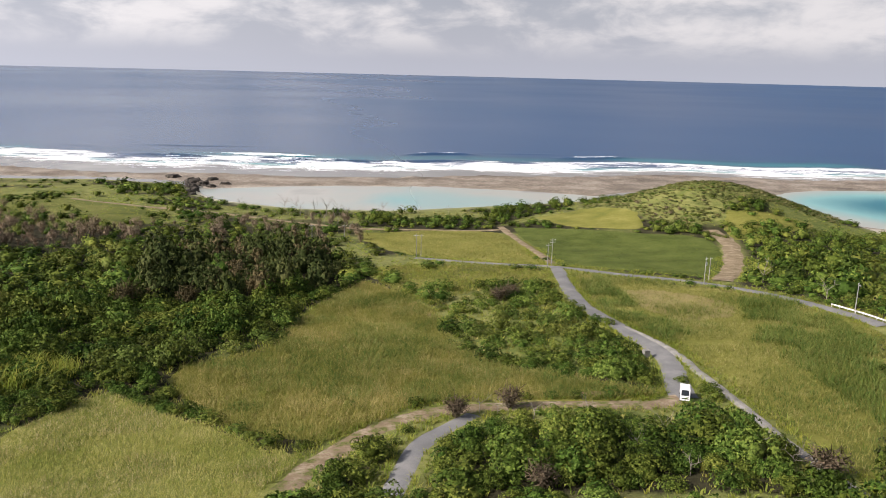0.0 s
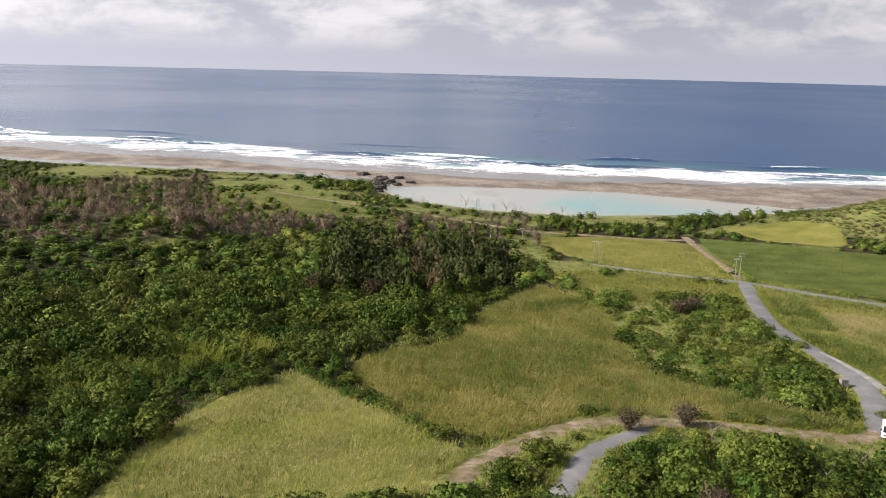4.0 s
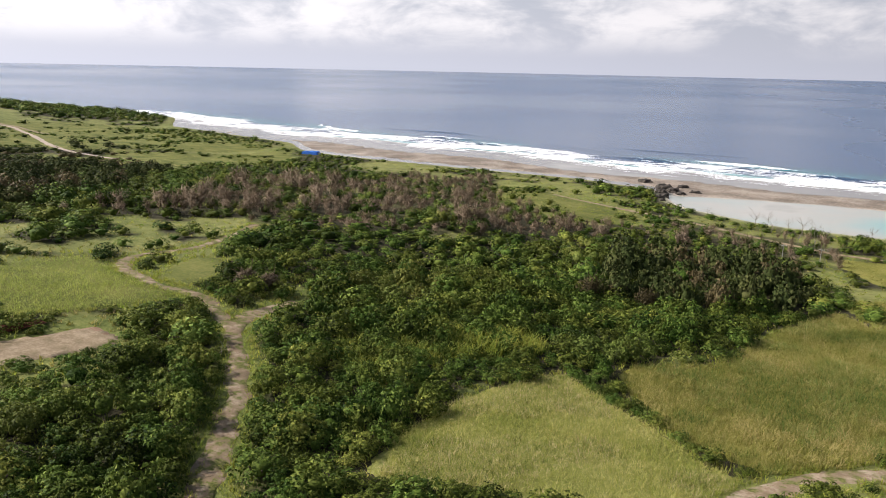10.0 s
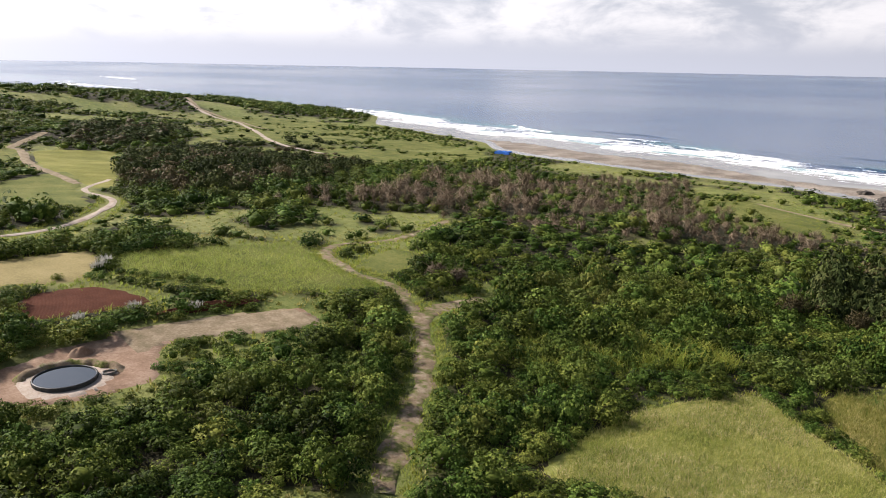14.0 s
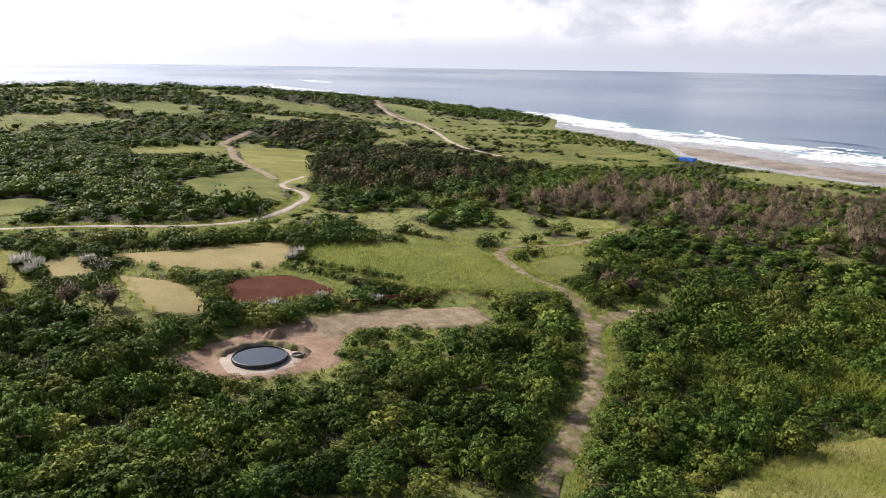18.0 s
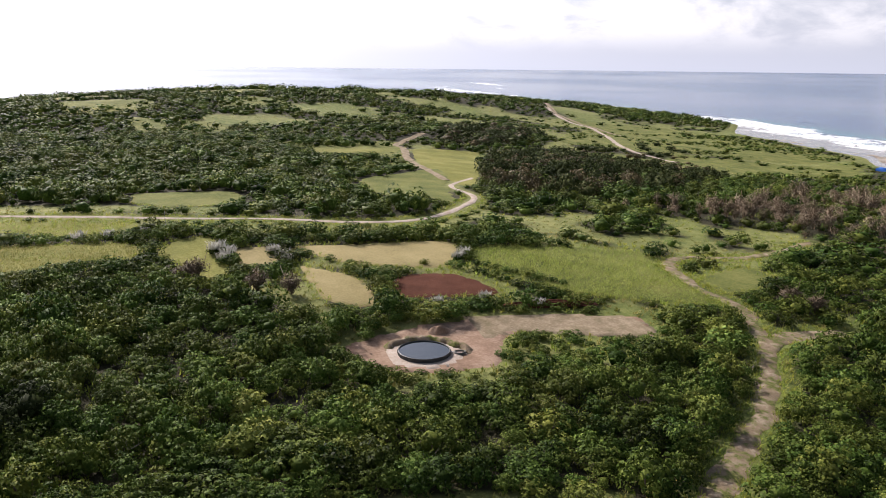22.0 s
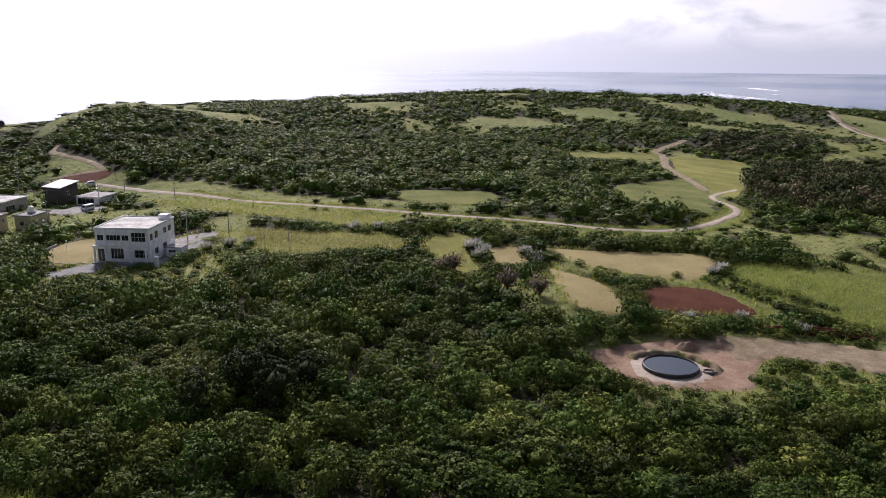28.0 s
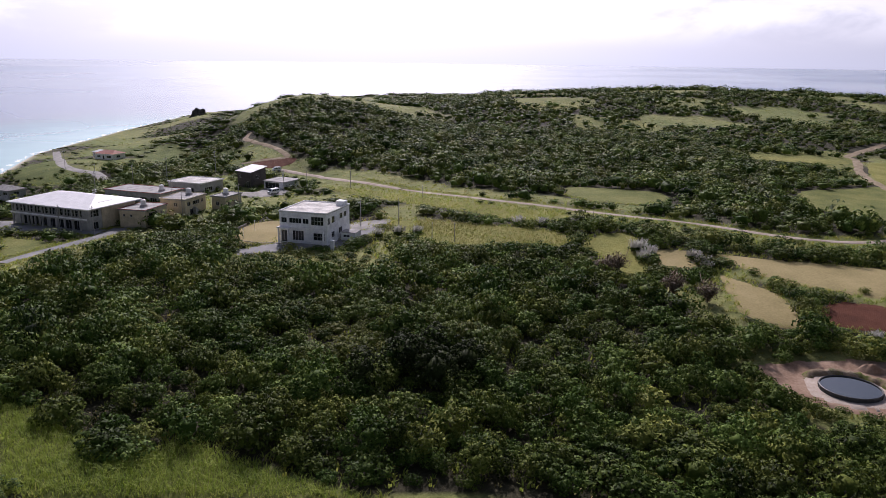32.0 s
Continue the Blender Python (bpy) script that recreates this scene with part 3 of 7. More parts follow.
def lane(name, line, width, material, lift=0.09, ragged=0.25, label="", category="road", margin=0.6):
    """A road or track along a centre line, slightly crowned, with uneven edges."""
    c = curve_points(line, 1.5)
    t = np.gradient(c, axis=0)
    t /= np.linalg.norm(t, axis=1)[:, None]
    nrm = np.stack([-t[:, 1], t[:, 0]], -1)
    s = np.arange(len(c)) * 1.5
    rows = []
    for k in (-1.0, -0.5, 0.0, 0.5, 1.0):
        w = width / 2 * k + (abs(k) == 1) * k * ragged * 2 * (vnoise(s, s * 0 + 40 * k, 5, 81) - 0.5)
        q = c + nrm * np.reshape(w, (-1, 1))
        z = height(q[:, 0], q[:, 1]) + lift + np.hypot(q[:, 0], q[:, 1]) * 0.0004 + (1 - k * k) * 0.04 - (abs(k) == 1) * (lift + 0.03)
        rows.append(np.column_stack([q, z]))
    v = np.stack(rows, 1)
    n, m = v.shape[:2]
    ix = np.arange(n * m).reshape(n, m)
    q = np.stack([ix[:-1, :-1], ix[:-1, 1:], ix[1:, 1:], ix[1:, :-1]], -1).reshape(-1, 4)[:, ::-1]
    me = mesh_np(name, v.reshape(-1, 3), q, material, True)
    LANES.append(([tuple(p) for p in c[::3]] + [tuple(c[-1])], width / 2 + margin))
    return tagged(new(name, me), label, category, kind="structure")


drape("field_near", [(-51, 110.5), (-42.5, 104.5), (-30.5, 97.5), (-20.5, 91), (-17, 88.5), (-19.5, 74.5), (-51.5, 60), (-57, 70.5), (-58, 83), (-56, 95.5), (-53.5, 105)], FIELD_BRIGHT, label="near meadow of tall yellow green grass")
drape("field_cane", [(-25.5, 189), (-21, 202), (-8, 187.5), (0, 165.5), (3, 143), (13, 128), (20, 122.5), (36, 111), (19.5, 107.5), (-3.5, 107.5), (-6.5, 102), (-15, 93), (-25, 96), (-32, 101), (-42.5, 113.5), (-45, 125.5), (-31, 139.5), (-31, 155.5)], FIELD_PALE, label="field of tall grass gone to seed")
drape("field_crop", [(30, 313), (53, 302), (76, 288), (98, 276), (95, 247), (86, 222), (75.5, 209.5), (40.5, 225.5), (36.5, 230), (32, 279)], CROP, ragged=0.4, label="level field of dark green crop")
drape("field_crop_pale", [(43, 334), (67, 345), (82, 321), (82, 302), (77, 294), (54, 307)], FIELD_PALE, label="pale green field below the dune")
drape("field_upper", [(-31, 295), (23, 299), (33, 230), (-7, 244), (-27, 275)], FIELD_PALE, label="pale grass field beside the shore track")
drape("field_slope", [(39, 215.5), (51.5, 207), (64.5, 197.5), (76, 187.5), (85.5, 165.5), (88.5, 142), (49.5, 75), (47.5, 83.5), (47, 109.5), (45, 138), (39, 162.5), (37, 187.5)], FIELD_PALE, label="long slope of tall yellow green grass")
drape("field_worn", [(46.5, 194), (59.3, 189.6), (70.2, 175.8), (65.2, 162.3), (53, 158), (48, 170.8)], DRY_GRASS, lift=0.12, ragged=1.5, clear=False, label="worn patch of short brown grass on the slope")
drape("field_dune", [(118, 307), (144, 306), (151, 301), (134, 285), (110, 272), (111, 291)], FIELD_PALE, clear=False, label="pale grass on the side of the dune")
drape("verge", [(-22.5, 217), (-10, 225), (14.5, 227), (33, 217.5), (32, 194), (19, 200.5), (-2, 176), (-11, 191)], FIELD_GREEN, clear=False, label="bright green weedy verge by the lane")
drape("meadow", [(-212, 363), (-180, 358), (-144, 318), (-143, 301), (-154, 283), (-161, 273)], FIELD_GREEN, clear=False, label="open coastal meadow of short grass")
drape("meadow_shore", [(-207, 358), (-160, 351), (-131, 332), (-113, 316), (-124, 277), (-138, 264), (-173, 305)], FIELD_GREEN, clear=False, label="open coastal meadow beside the shore track")
drape("field_cropland", [(-168.5, 50.5), (-169.5, 68), (-168, 93), (-150.5, 90.5), (-134, 89), (-124.5, 90.5), (-129, 73), (-134.5, 59), (-152, 45)], FIELD_GREEN, ragged=0.5, label="green field of young cane")
drape("field_corner", [(-142, 95), (-150, 109.5), (-143.5, 114.5), (-132.5, 104.5), (-132, 93)], FIELD_GREEN, label="small green field inside the bend of the track")
drape("field_red", [(-144.5, 25.5), (-146, 37.5), (-134.5, 45), (-133, 37.5), (-132.5, 23.5)], RED_SOIL, ragged=0.5, label="freshly ploughed red earth field")
drape("field_mown", [(-172, 6.5), (-173.5, 22), (-174.5, 46), (-151.5, 38.5), (-151.5, 26), (-155, 18), (-162, 12.5)], DRY_GRASS, ragged=0.5, label="mown yellow grass field")
drape("field_mown_low", [(-157.5, 6.5), (-145, 17.5), (-129.5, 19.5), (-130, 11), (-140.5, 8)], DRY_GRASS, ragged=0.5, label="mown yellow grass field below a hedge")
drape("field_mown_small", [(-169.5, -7.5), (-172, 2.5), (-159, 4.5), (-156.5, -4.5)], DRY_GRASS, ragged=0.5, label="small mown yellow grass plot")
drape("field_hedged", [(-180.5, -18.5), (-182.5, -11), (-165, -8), (-150.5, -7), (-149, -11.5), (-161, -18.5), (-168, -22.5)], FIELD_PALE, label="grass plot beside flowering bushes")
drape("field_reeds", [(-185, -67.5), (-184.5, -55), (-178, -28.5), (-166, -25), (-161, -38.5), (-157.5, -48.5), (-163, -60.5)], FIELD_PALE, label="pale green field with thin poles")
drape("field_hill", [(-275, 39), (-315, 74), (-312, 82), (-272, 72), (-264, 57), (-264, 44)], FIELD_GREEN, label="green field on the lower hillside")
drape("field_hill_upper", [(-414, 132), (-417, 113), (-414, 99), (-400, 89), (-330, 77), (-298, 77), (-272, 78), (-272, 84), (-328, 104)], FIELD_PALE, label="green field beyond the bend of the road")
drape("field_foot", [(-254, -37), (-251, -5), (-228, -7.5), (-228.5, -31)], FIELD_GREEN, label="small green field at the foot of the wood")
drape("field_coast", [(-716, 325), (-707, 454), (-511, 453), (-444, 394), (-474, 309), (-566, 317)], FIELD_GREEN, clear=False, label="long green coastal fields")
drape("field_terrace", [(-394, 33), (-419, 87), (-384, 73), (-367, 36)], FIELD_PALE, label="narrow pale field among the woods")
drape("field_bend", [(-278, 74), (-293, 69), (-301, 61), (-293, 51), (-283, 41), (-252, 40), (-243, 48), (-239, 57), (-231, 63)], FIELD_GREEN, ragged=1.5, label="pale green field above the bend of the road")
GLADES = []  # rough clearings with bushes in them
for outline_, mat_, label_ in (
    ([(-443, 91), (-434, 71), (-419, 45), (-412, 23), (-425, 11), (-384, 21), (-376, 40), (-393, 64), (-392, 82)], "green", "pale terrace field between dark woods"),
    ([(-431, 89), (-424, 76), (-414, 71), (-352, 62), (-318, 61), (-322, 68)], "green", "pale terrace field beside the hillside path"),
    ([(-500, -3), (-510, -21), (-511, -46), (-515, -67), (-450, -54), (-432, -37), (-440, -19), (-448, -5)], "green", "grassy glade on the wooded hillside"),
    ([(-628, -61), (-625, -79), (-619, -92), (-549, -83), (-570, -56)], "green", "pale field near the crest of the ridge"),
    ([(-677, 25), (-673, 5), (-663, -9), (-596, -9), (-602, 19)], "green", "pale field along the crest of the ridge"),
    ([(-790, 100), (-800, 160), (-770, 167), (-727, 89)], "green", "green field behind the ridge"),
    ([(-486, -162), (-413, -164), (-387, -153), (-443, -145)], "green", "narrow grassy glade on the ridge"),
    ([(-599, -71), (-582, -104), (-569, -114), (-520, -100), (-545, -64)], "mown", "greyish field on the ridge"),
    ([(-669, 39), (-660, 9), (-635, -10), (-585, -9), (-615, 35)], "green", "pale field on the shoulder of the ridge"),
    ([(-447, 440), (-429, 384), (-453, 316), (-468, 288), (-388, 262), (-365, 300), (-380, 362)], "green", "yellowish field on the coastal flat"),
    ([(-611, 378), (-621, 331), (-613, 290), (-504, 221), (-481, 246), (-467, 288)], "green", "green field on the coastal flat"),
):
    drape("field", outline_, {"green": FIELD_GREEN, "mown": FIELD_PALE}[mat_], ragged=3.0, label=label_, clear=False)
    GLADES.append(outline_)
drape("field_ridge", [(-622, -126), (-627, -82), (-568, -79), (-549, -109)], FIELD_GREEN, label="pale field on the ridge")
drape("field_by_house", [(-182, -74), (-183, -60.5), (-179, -30), (-163, -25.5), (-168.5, -45), (-168, -64.5)], FIELD_PALE, label="pale green field beside the white building")
drape("verge_road", [(-235, -121), (-226, -100), (-212.5, -65.5), (-205, -30.5), (-189.5, -34.5), (-199.5, -61.5), (-211.5, -94)], FIELD_PALE, label="green strip below the hillside road")
drape("lawn", [(-150.5, -171.5), (-149, -159), (-145.5, -147.5), (-132.5, -143.5), (-121.5, -141.5)], FIELD_GREEN, label="green lawn by the school lane")
drape("lawn_slope", [(-287, -305), (-379, -381), (-291, -269), (-278, -258), (-273, -279)], CROP, clear=False, label="green slope behind the school")
GLADES.append([(-287, -305), (-379, -381), (-291, -269), (-278, -258), (-273, -279)])
drape("crop_plots", [(-448, -387), (-397, -295), (-304, -192), (-276, -170), (-320, -231), (-336, -269)], CROP, clear=False, label="vegetable plots with low hedges")
GLADES.append([(-448, -387), (-397, -295), (-304, -192), (-276, -170), (-320, -231), (-336, -269)])
drape("field_red_small", [(-269, -167), (-276, -165), (-278, -151), (-273, -148), (-266, -154), (-266, -164)], RED_SOIL, label="small ploughed red earth plot")
drape("grass_bank", [(-64, -82.5), (-59.5, -67.5), (-57.5, -58.5), (-63.5, -55.5), (-61, -48), (-60.5, -40.5), (-60, -33), (-47.5, -65.5)], FIELD_GREEN, label="bright green grassy bank")
drape("clearing", [(-122.5, 32.5), (-124, 41), (-123.5, 55.5), (-122.5, 67), (-118, 68), (-112, 61.5), (-115.5, 51.5), (-117, 44.5), (-113, 37), (-105.5, 32.5), (-103.5, 24.5), (-116.5, 25.5)], CLAY, lift=0.08, ragged=0.7, label="bare clay clearing with wheel tracks", category="clearing")
drape("tank_yard", [(-113.5, 9.5), (-120, 19.5), (-122.5, 32.5), (-121.5, 40.5), (-105.5, 34.5), (-101.5, 28), (-102, 21), (-106, 13)], CLAY, lift=0.12, ragged=0.7, label="bare clay yard round the water tank", category="clearing")
drape("clearing_dry", [(-125, 33), (-125, 46), (-122.5, 65.5), (-113, 66.5), (-112.5, 57), (-116.5, 43), (-114.5, 35)], DIRT, lift=0.15, ragged=0.7, label="dry grass and clay beside the tank yard", category="clearing")
drape("tank_apron", [(-109.7 + 6.9 * math.cos(k * 0.524), 22.8 + 7.1 * math.sin(k * 0.524)) for k in range(12)], PALE_CLAY, lift=0.24, ragged=0.5, label="pale dried clay apron round the tank", category="clearing")
drape("forecourt", [(-141, -96), (-149, -91.5), (-153.5, -92), (-156.5, -78.5), (-160.5, -78.5), (-173.5, -81.5), (-173.5, -73.5), (-159.5, -73.5), (-150, -75.5), (-147, -81), (-144, -83.5), (-139, -89), (-136, -92.5)], ASPHALT, lift=0.08, ragged=0.2, label="grey asphalt forecourt of the white building", category="yard")
drape("lawn_dry", [(-150, -102.5), (-166, -108.5), (-175, -103.5), (-168, -97.5), (-151.5, -89.5), (-146.5, -95.5)], DRY_GRASS, lift=0.12, ragged=0.3, label="dry yellow lawn beside the white building", category="lawn")
drape("yard_side", [(-165, -80.5), (-174, -83), (-183.5, -74.5), (-175.5, -73.5), (-168, -76.5)], CONCRETE, lift=0.12, ragged=0.2, label="stained concrete yard behind the white building", category="yard")
drape("yard_school", [(-158.5, -179.5), (-167, -188), (-161, -150), (-174.5, -148), (-170.5, -143), (-157, -144), (-160.5, -151.5)], ASPHALT, lift=0.08, ragged=0.2, label="asphalt yard before the school", category="yard")
drape("yard_shed", [(-222, -136), (-229, -137), (-227, -127), (-218, -125), (-212, -134), (-218, -142)], CONCRETE, lift=0.08, ragged=0.2, label="pale concrete yard before the shed", category="yard")

lane("road", [(35.5, 221.5), (34.5, 200.5), (34.5, 173.5), (38, 155), (41, 140), (41.5, 127), (39, 113.5), (38.5, 109)], 4.0, ASPHALT, label="narrow grey asphalt lane between the fields")
lane("road_cross", [(-7.5, 239.5), (14.5, 230.5), (35.5, 223), (52.5, 211.5), (67.5, 202.5), (77.5, 192), (84, 180), (88.5, 166.5), (91, 157), (92, 149)], 3.2, ASPHALT, lift=0.07, label="grey asphalt lane crossing below the crop field")
lane("road_edge", [(39.5, 153), (44, 137), (45, 120), (45.5, 104.5), (45, 87.5), (45, 78), (45.5, 71.5)], 1.6, CONCRETE, lift=0.11, ragged=0.15, label="concrete drainage strip beside the lane", category="gutter")
lane("track_van", [(38, 110), (32.5, 106.5), (19.5, 106.5), (11, 106), (6, 104.5), (0, 104), (-5.5, 100), (-10, 95.5), (-14.5, 86.5), (-17.5, 78.5)], 3.8, TRACK, lift=0.07, ragged=0.6, label="dirt track with grassy edges", category="track")
lane("road_spur", [(5.5, 102), (1.5, 97), (-2, 91), (-3.5, 84), (-5, 76.5)], 2.8, ASPHALT, lift=0.07, label="short asphalt spur between bushes")
lane("path_shore", [(35, 229), (31, 263), (26, 314)], 3.0, DIRT, ragged=0.5, label="dirt path down to the shore", category="path")
lane("track_shore", [(25, 307), (5, 302), (-32, 304), (-51, 311), (-77, 321), (-113, 334), (-132, 338), (-150, 344), (-174, 356)], 3.2, DIRT, ragged=0.5, label="pale dirt track along the shore", category="track")
lane("track_dune", [(78.5, 202), (93, 233), (104, 267), (105, 287)], 6.0, DIRT, ragged=0.8, label="wide brown dirt track beside the crop", category="track")
lane("track_wood", [(-60.5, 42), (-70.5, 52), (-85.5, 68.5), (-103, 82.5), (-121, 91.5), (-128.5, 92), (-134.5, 89.5), (-152.5, 93.5), (-161.5, 104), (-160.5, 121.5), (-175, 153.5)], 3.2, TRACK, ragged=0.9, label="dirt track with grassy verges through the bushes", category="track", margin=0.2)
lane("track_branch", [(-104, 83.5), (-110.5, 94), (-111.5, 107)], 3.4, TRACK, lift=0.07, ragged=0.8, label="overgrown branch of the dirt track", category="track")
lane("road_hill", [(-227.5, -86), (-217, -56), (-212, -33.5), (-200, 5), (-196.5, 28.5), (-205, 48), (-228.5, 66.5), (-245, 74), (-269, 73), (-293, 89)], 2.1, PALE_CLAY, ragged=0.3, label="pale road that bends below the wooded hill", margin=1.8)
lane("path_hill", [(-285, 76), (-344, 76), (-410, 86), (-430, 87), (-480, 115)], 4.0, DIRT, ragged=0.6, label="dirt path between hillside fields", category="path")
lane("track_flat", [(-831, 348), (-726, 322), (-677, 321), (-625, 313), (-480, 261), (-440, 261), (-413, 264)], 4.5, PALE_CLAY, ragged=0.8, label="pale winding track over the coastal flat", category="track")
lane("track_headland", [(-893, 376), (-762, 333), (-683, 328), (-591, 320)], 5.0, DIRT, ragged=0.8, label="pale track to the headland", category="track")
lane("road_west", [(-334, -203), (-319, -196), (-300, -173), (-284, -158), (-278, -154), (-276, -160), (-271, -171)], 2.6, DIRT, label="road that climbs between the hill and the plots")
lane("road_south", [(-265, -152), (-256, -132), (-238, -107), (-228, -87)], 2.4, PALE_CLAY, lift=0.13, ragged=0.3, label="pale road at the foot of the wooded hill", margin=2.0)
lane("road_school", [(-125.5, -145.5), (-135.5, -146), (-158, -145.5), (-167, -147)], 4.0, ASPHALT, label="asphalt lane beside the school")
lane("road_school_front", [(-158, -179), (-159.5, -163), (-161.5, -148.5)], 6.0, ASPHALT, lift=0.07, label="asphalt road in front of the school")
lane("road_village", [(-430, -410), (-325, -311), (-304, -288), (-297, -273), (-295, -263), (-280, -245)], 5.0, CONCRETE, label="pale road through the village plots")
drape("plot_bean", [(-326, -245), (-288, -188), (-270, -169), (-272, -198)], CROP, clear=False, label="low green vegetable plot")
GLADES.append([(-326, -245), (-288, -188), (-270, -169), (-272, -198)])


# ---- plants ----
def ico(level=1):
    bm = bmesh.new()
    bmesh.ops.create_icosphere(bm, subdivisions=level, radius=1.0)
    v = np.array([q.co[:] for q in bm.verts])
    f = np.array([[q.index for q in fc.verts] for fc in bm.faces])
    bm.free()
    return v, f


BALL = ico(1)
BALL = (BALL[0], BALL[1][BALL[0][BALL[1]].mean(1)[:, 2] > -0.45])


def cards(rs, centre, radii, count, size, up=0.35, droop=0.3, loose=0.55, tight=0.80, lean=None, soft=0.0):
    """Leaf sprays over a rounded mass: small pointed leaves, most facing outward."""
    d = rs.normal(size=(count, 3))
    d[:, 2] = np.abs(d[:, 2]) * 1.1 - 0.22
    if lean is not None:
        d = d + lean * 0.7
    d /= np.linalg.norm(d, axis=1)[:, None]
    c = centre + d * radii * rs.uniform(tight, 1.12, (count, 1))
    nrm = d + rs.normal(size=(count, 3)) * loose + np.array([0, 0, up])
    nrm /= np.linalg.norm(nrm, axis=1)[:, None]
    a = np.cross(nrm, rs.normal(size=(count, 3)))
    a /= np.linalg.norm(a, axis=1)[:, None] + 1e-9
    b = np.cross(nrm, a)
    s = size * rs.uniform(0.6, 1.35, (count, 1))
    q = np.stack([c - a * s * 0.6, c + a * s * 0.5 - b * s * 0.42 - nrm * s * droop * 0.4, c + a * s * 0.5 + b * s * 0.42 + nrm * s * droop * 0.3], 1)
    v = q.reshape(-1, 3)
    f = np.arange(count)[:, None] * 3 + np.array([[0, 1, 2]])
    way = d * 0.8 + nrm * 0.45 * (1 - soft) + np.array([0, 0, 0.10])
    if lean is not None:
        way = way + lean * soft
    way /= np.linalg.norm(way, axis=1)[:, None]
    return v, f, np.repeat(way, 3, 0)


def join(parts_):
    """Several meshes as one; each is vertices, faces, normals and, where it has one, a tone for each vertex."""
    vs, fs, ns, ts, n = [], [], [], [], 0
    for v, f, w, *tone in parts_:
        vs.append(v)
        fs.append(f + n)
        ns.append(w)
        ts += tone
        n += len(v)
    return (np.concatenate(vs), np.concatenate(fs), np.concatenate(ns), *([np.concatenate(ts)] if ts else []))


BLOB = ico(2)


def crown(seed, clumps, per, size, flat=0.8, spread=0.72, fine=True, lobe=(0.22, 0.34), core=0.2, loose=0.55, tight=0.80, soft=0.0):
    """A bushy crown about 2 m across and 1.5 m tall standing on z = 0: leafy clumps set over a dome, with gaps between them."""
    rs = np.random.RandomState(seed)
    out_, mids = [], []
    base_ = np.array([0, 0, 0.45 * flat])
    for k in range(clumps):
        cz = 1.0 - 1.18 * (k + rs.uniform(0.2, 0.8)) / clumps
        sz = math.sqrt(max(0.0, 1 - cz * cz))
        an = 2.4 * k + rs.uniform(0, 0.9)
        rad = spread * rs.uniform(0.72, 1.12)
        way = np.array([sz * math.cos(an), sz * math.sin(an), cz])
        c = base_ + way * np.array([rad, rad, rad * flat * rs.uniform(0.75, 1.15)])
        r = rs.uniform(*lobe)
        mids.append((c, r))
        out_.append(cards(rs, c, np.array([r, r, r * 0.72]), per, size, loose=loose, tight=tight, lean=way, soft=soft))
    v, f = BLOB if fine else BALL
    v = v.copy()
    reach = np.full(len(v), 0.36)
    for c, r in mids:
        d = c - base_
        reach = np.maximum(reach, np.clip(v @ (d / np.linalg.norm(d)), 0, 1) ** 4 * (np.linalg.norm(d) + r * core))
    out_.append((base_ + v * reach[:, None], f, v))
    return join(out_)


def twigs(seed, count, size=1.0, width=0.028):
    """A leafless crown: thin forking sprays that rise from the base."""
    rs = np.random.RandomState(seed)
    vs, fs, n = [], [], 0
    for k in range(count):
        an, ln = rs.uniform(0, 6.283), rs.uniform(0.5, 1.0)
        p = np.array([rs.normal() * 0.12, rs.normal() * 0.12, rs.uniform(0.1, 0.5)])
        d = np.array([math.cos(an) * rs.uniform(0.2, 0.75), math.sin(an) * rs.uniform(0.2, 0.75), 1.0])
        d /= np.linalg.norm(d)
        e = p + d * ln * rs.uniform(0.9, 1.6)
        side = np.cross(d, rs.normal(size=3))
        side *= width * size / np.linalg.norm(side)
        vs += [p - side, p + side, e]
        fs.append([n, n + 1, n + 2])
        n += 3
        for _ in range(3):
            u = rs.uniform(0.35, 0.9)
            b0 = p + (e - p) * u
            b1 = b0 + (d * 0.5 + rs.normal(size=3) * 0.55) * ln * 0.38
            s2 = np.cross(b1 - b0, rs.normal(size=3))
            s2 *= width * 1.5 / (np.linalg.norm(s2) + 1e-9)
            vs += [b0 - s2, b0 + s2, b1 + s2 * 0.8, b1 - s2 * 0.8]
            fs += [[n, n + 1, n + 2], [n, n + 2, n + 3]]
            n += 4
    vs = np.array(vs)
    w = vs - np.array([0, 0, 0.35])
    return vs, np.array(fs), w / np.linalg.norm(w, axis=1)[:, None]


def tuft(seed, blades, h=1.0, w=0.05, lean=0.35, spread=0.25):
    rs = np.random.RandomState(seed)
    vs, fs = [], []
    for k in range(blades):
        an = rs.uniform(0, 6.283)
        p = np.array([math.cos(an), math.sin(an), 0]) * spread * rs.uniform(0, 1)
        d = np.array([math.cos(an + 0.5), math.sin(an + 0.5), 0])
        s = np.array([-d[1], d[0], 0]) * w
        hh = h * rs.uniform(0.6, 1.15)
        m_ = p + d * lean * hh * 0.35 + np.array([0, 0, hh * 0.65])
        e = p + d * lean * hh * rs.uniform(0.8, 1.5) + np.array([0, 0, hh * 0.92])
        n = len(vs)
        vs += [p - s, p + s, m_ + s * 0.8, m_ - s * 0.8, e]
        fs += [[n, n + 1, n + 2], [n, n + 2, n + 3], [n + 3, n + 2, n + 4]]
    vs = np.array(vs)
    w = vs * np.array([0.55, 0.55, 0.2]) + np.array([0, 0, 0.95])
    return vs, np.array(fs), w / np.linalg.norm(w, axis=1)[:, None]


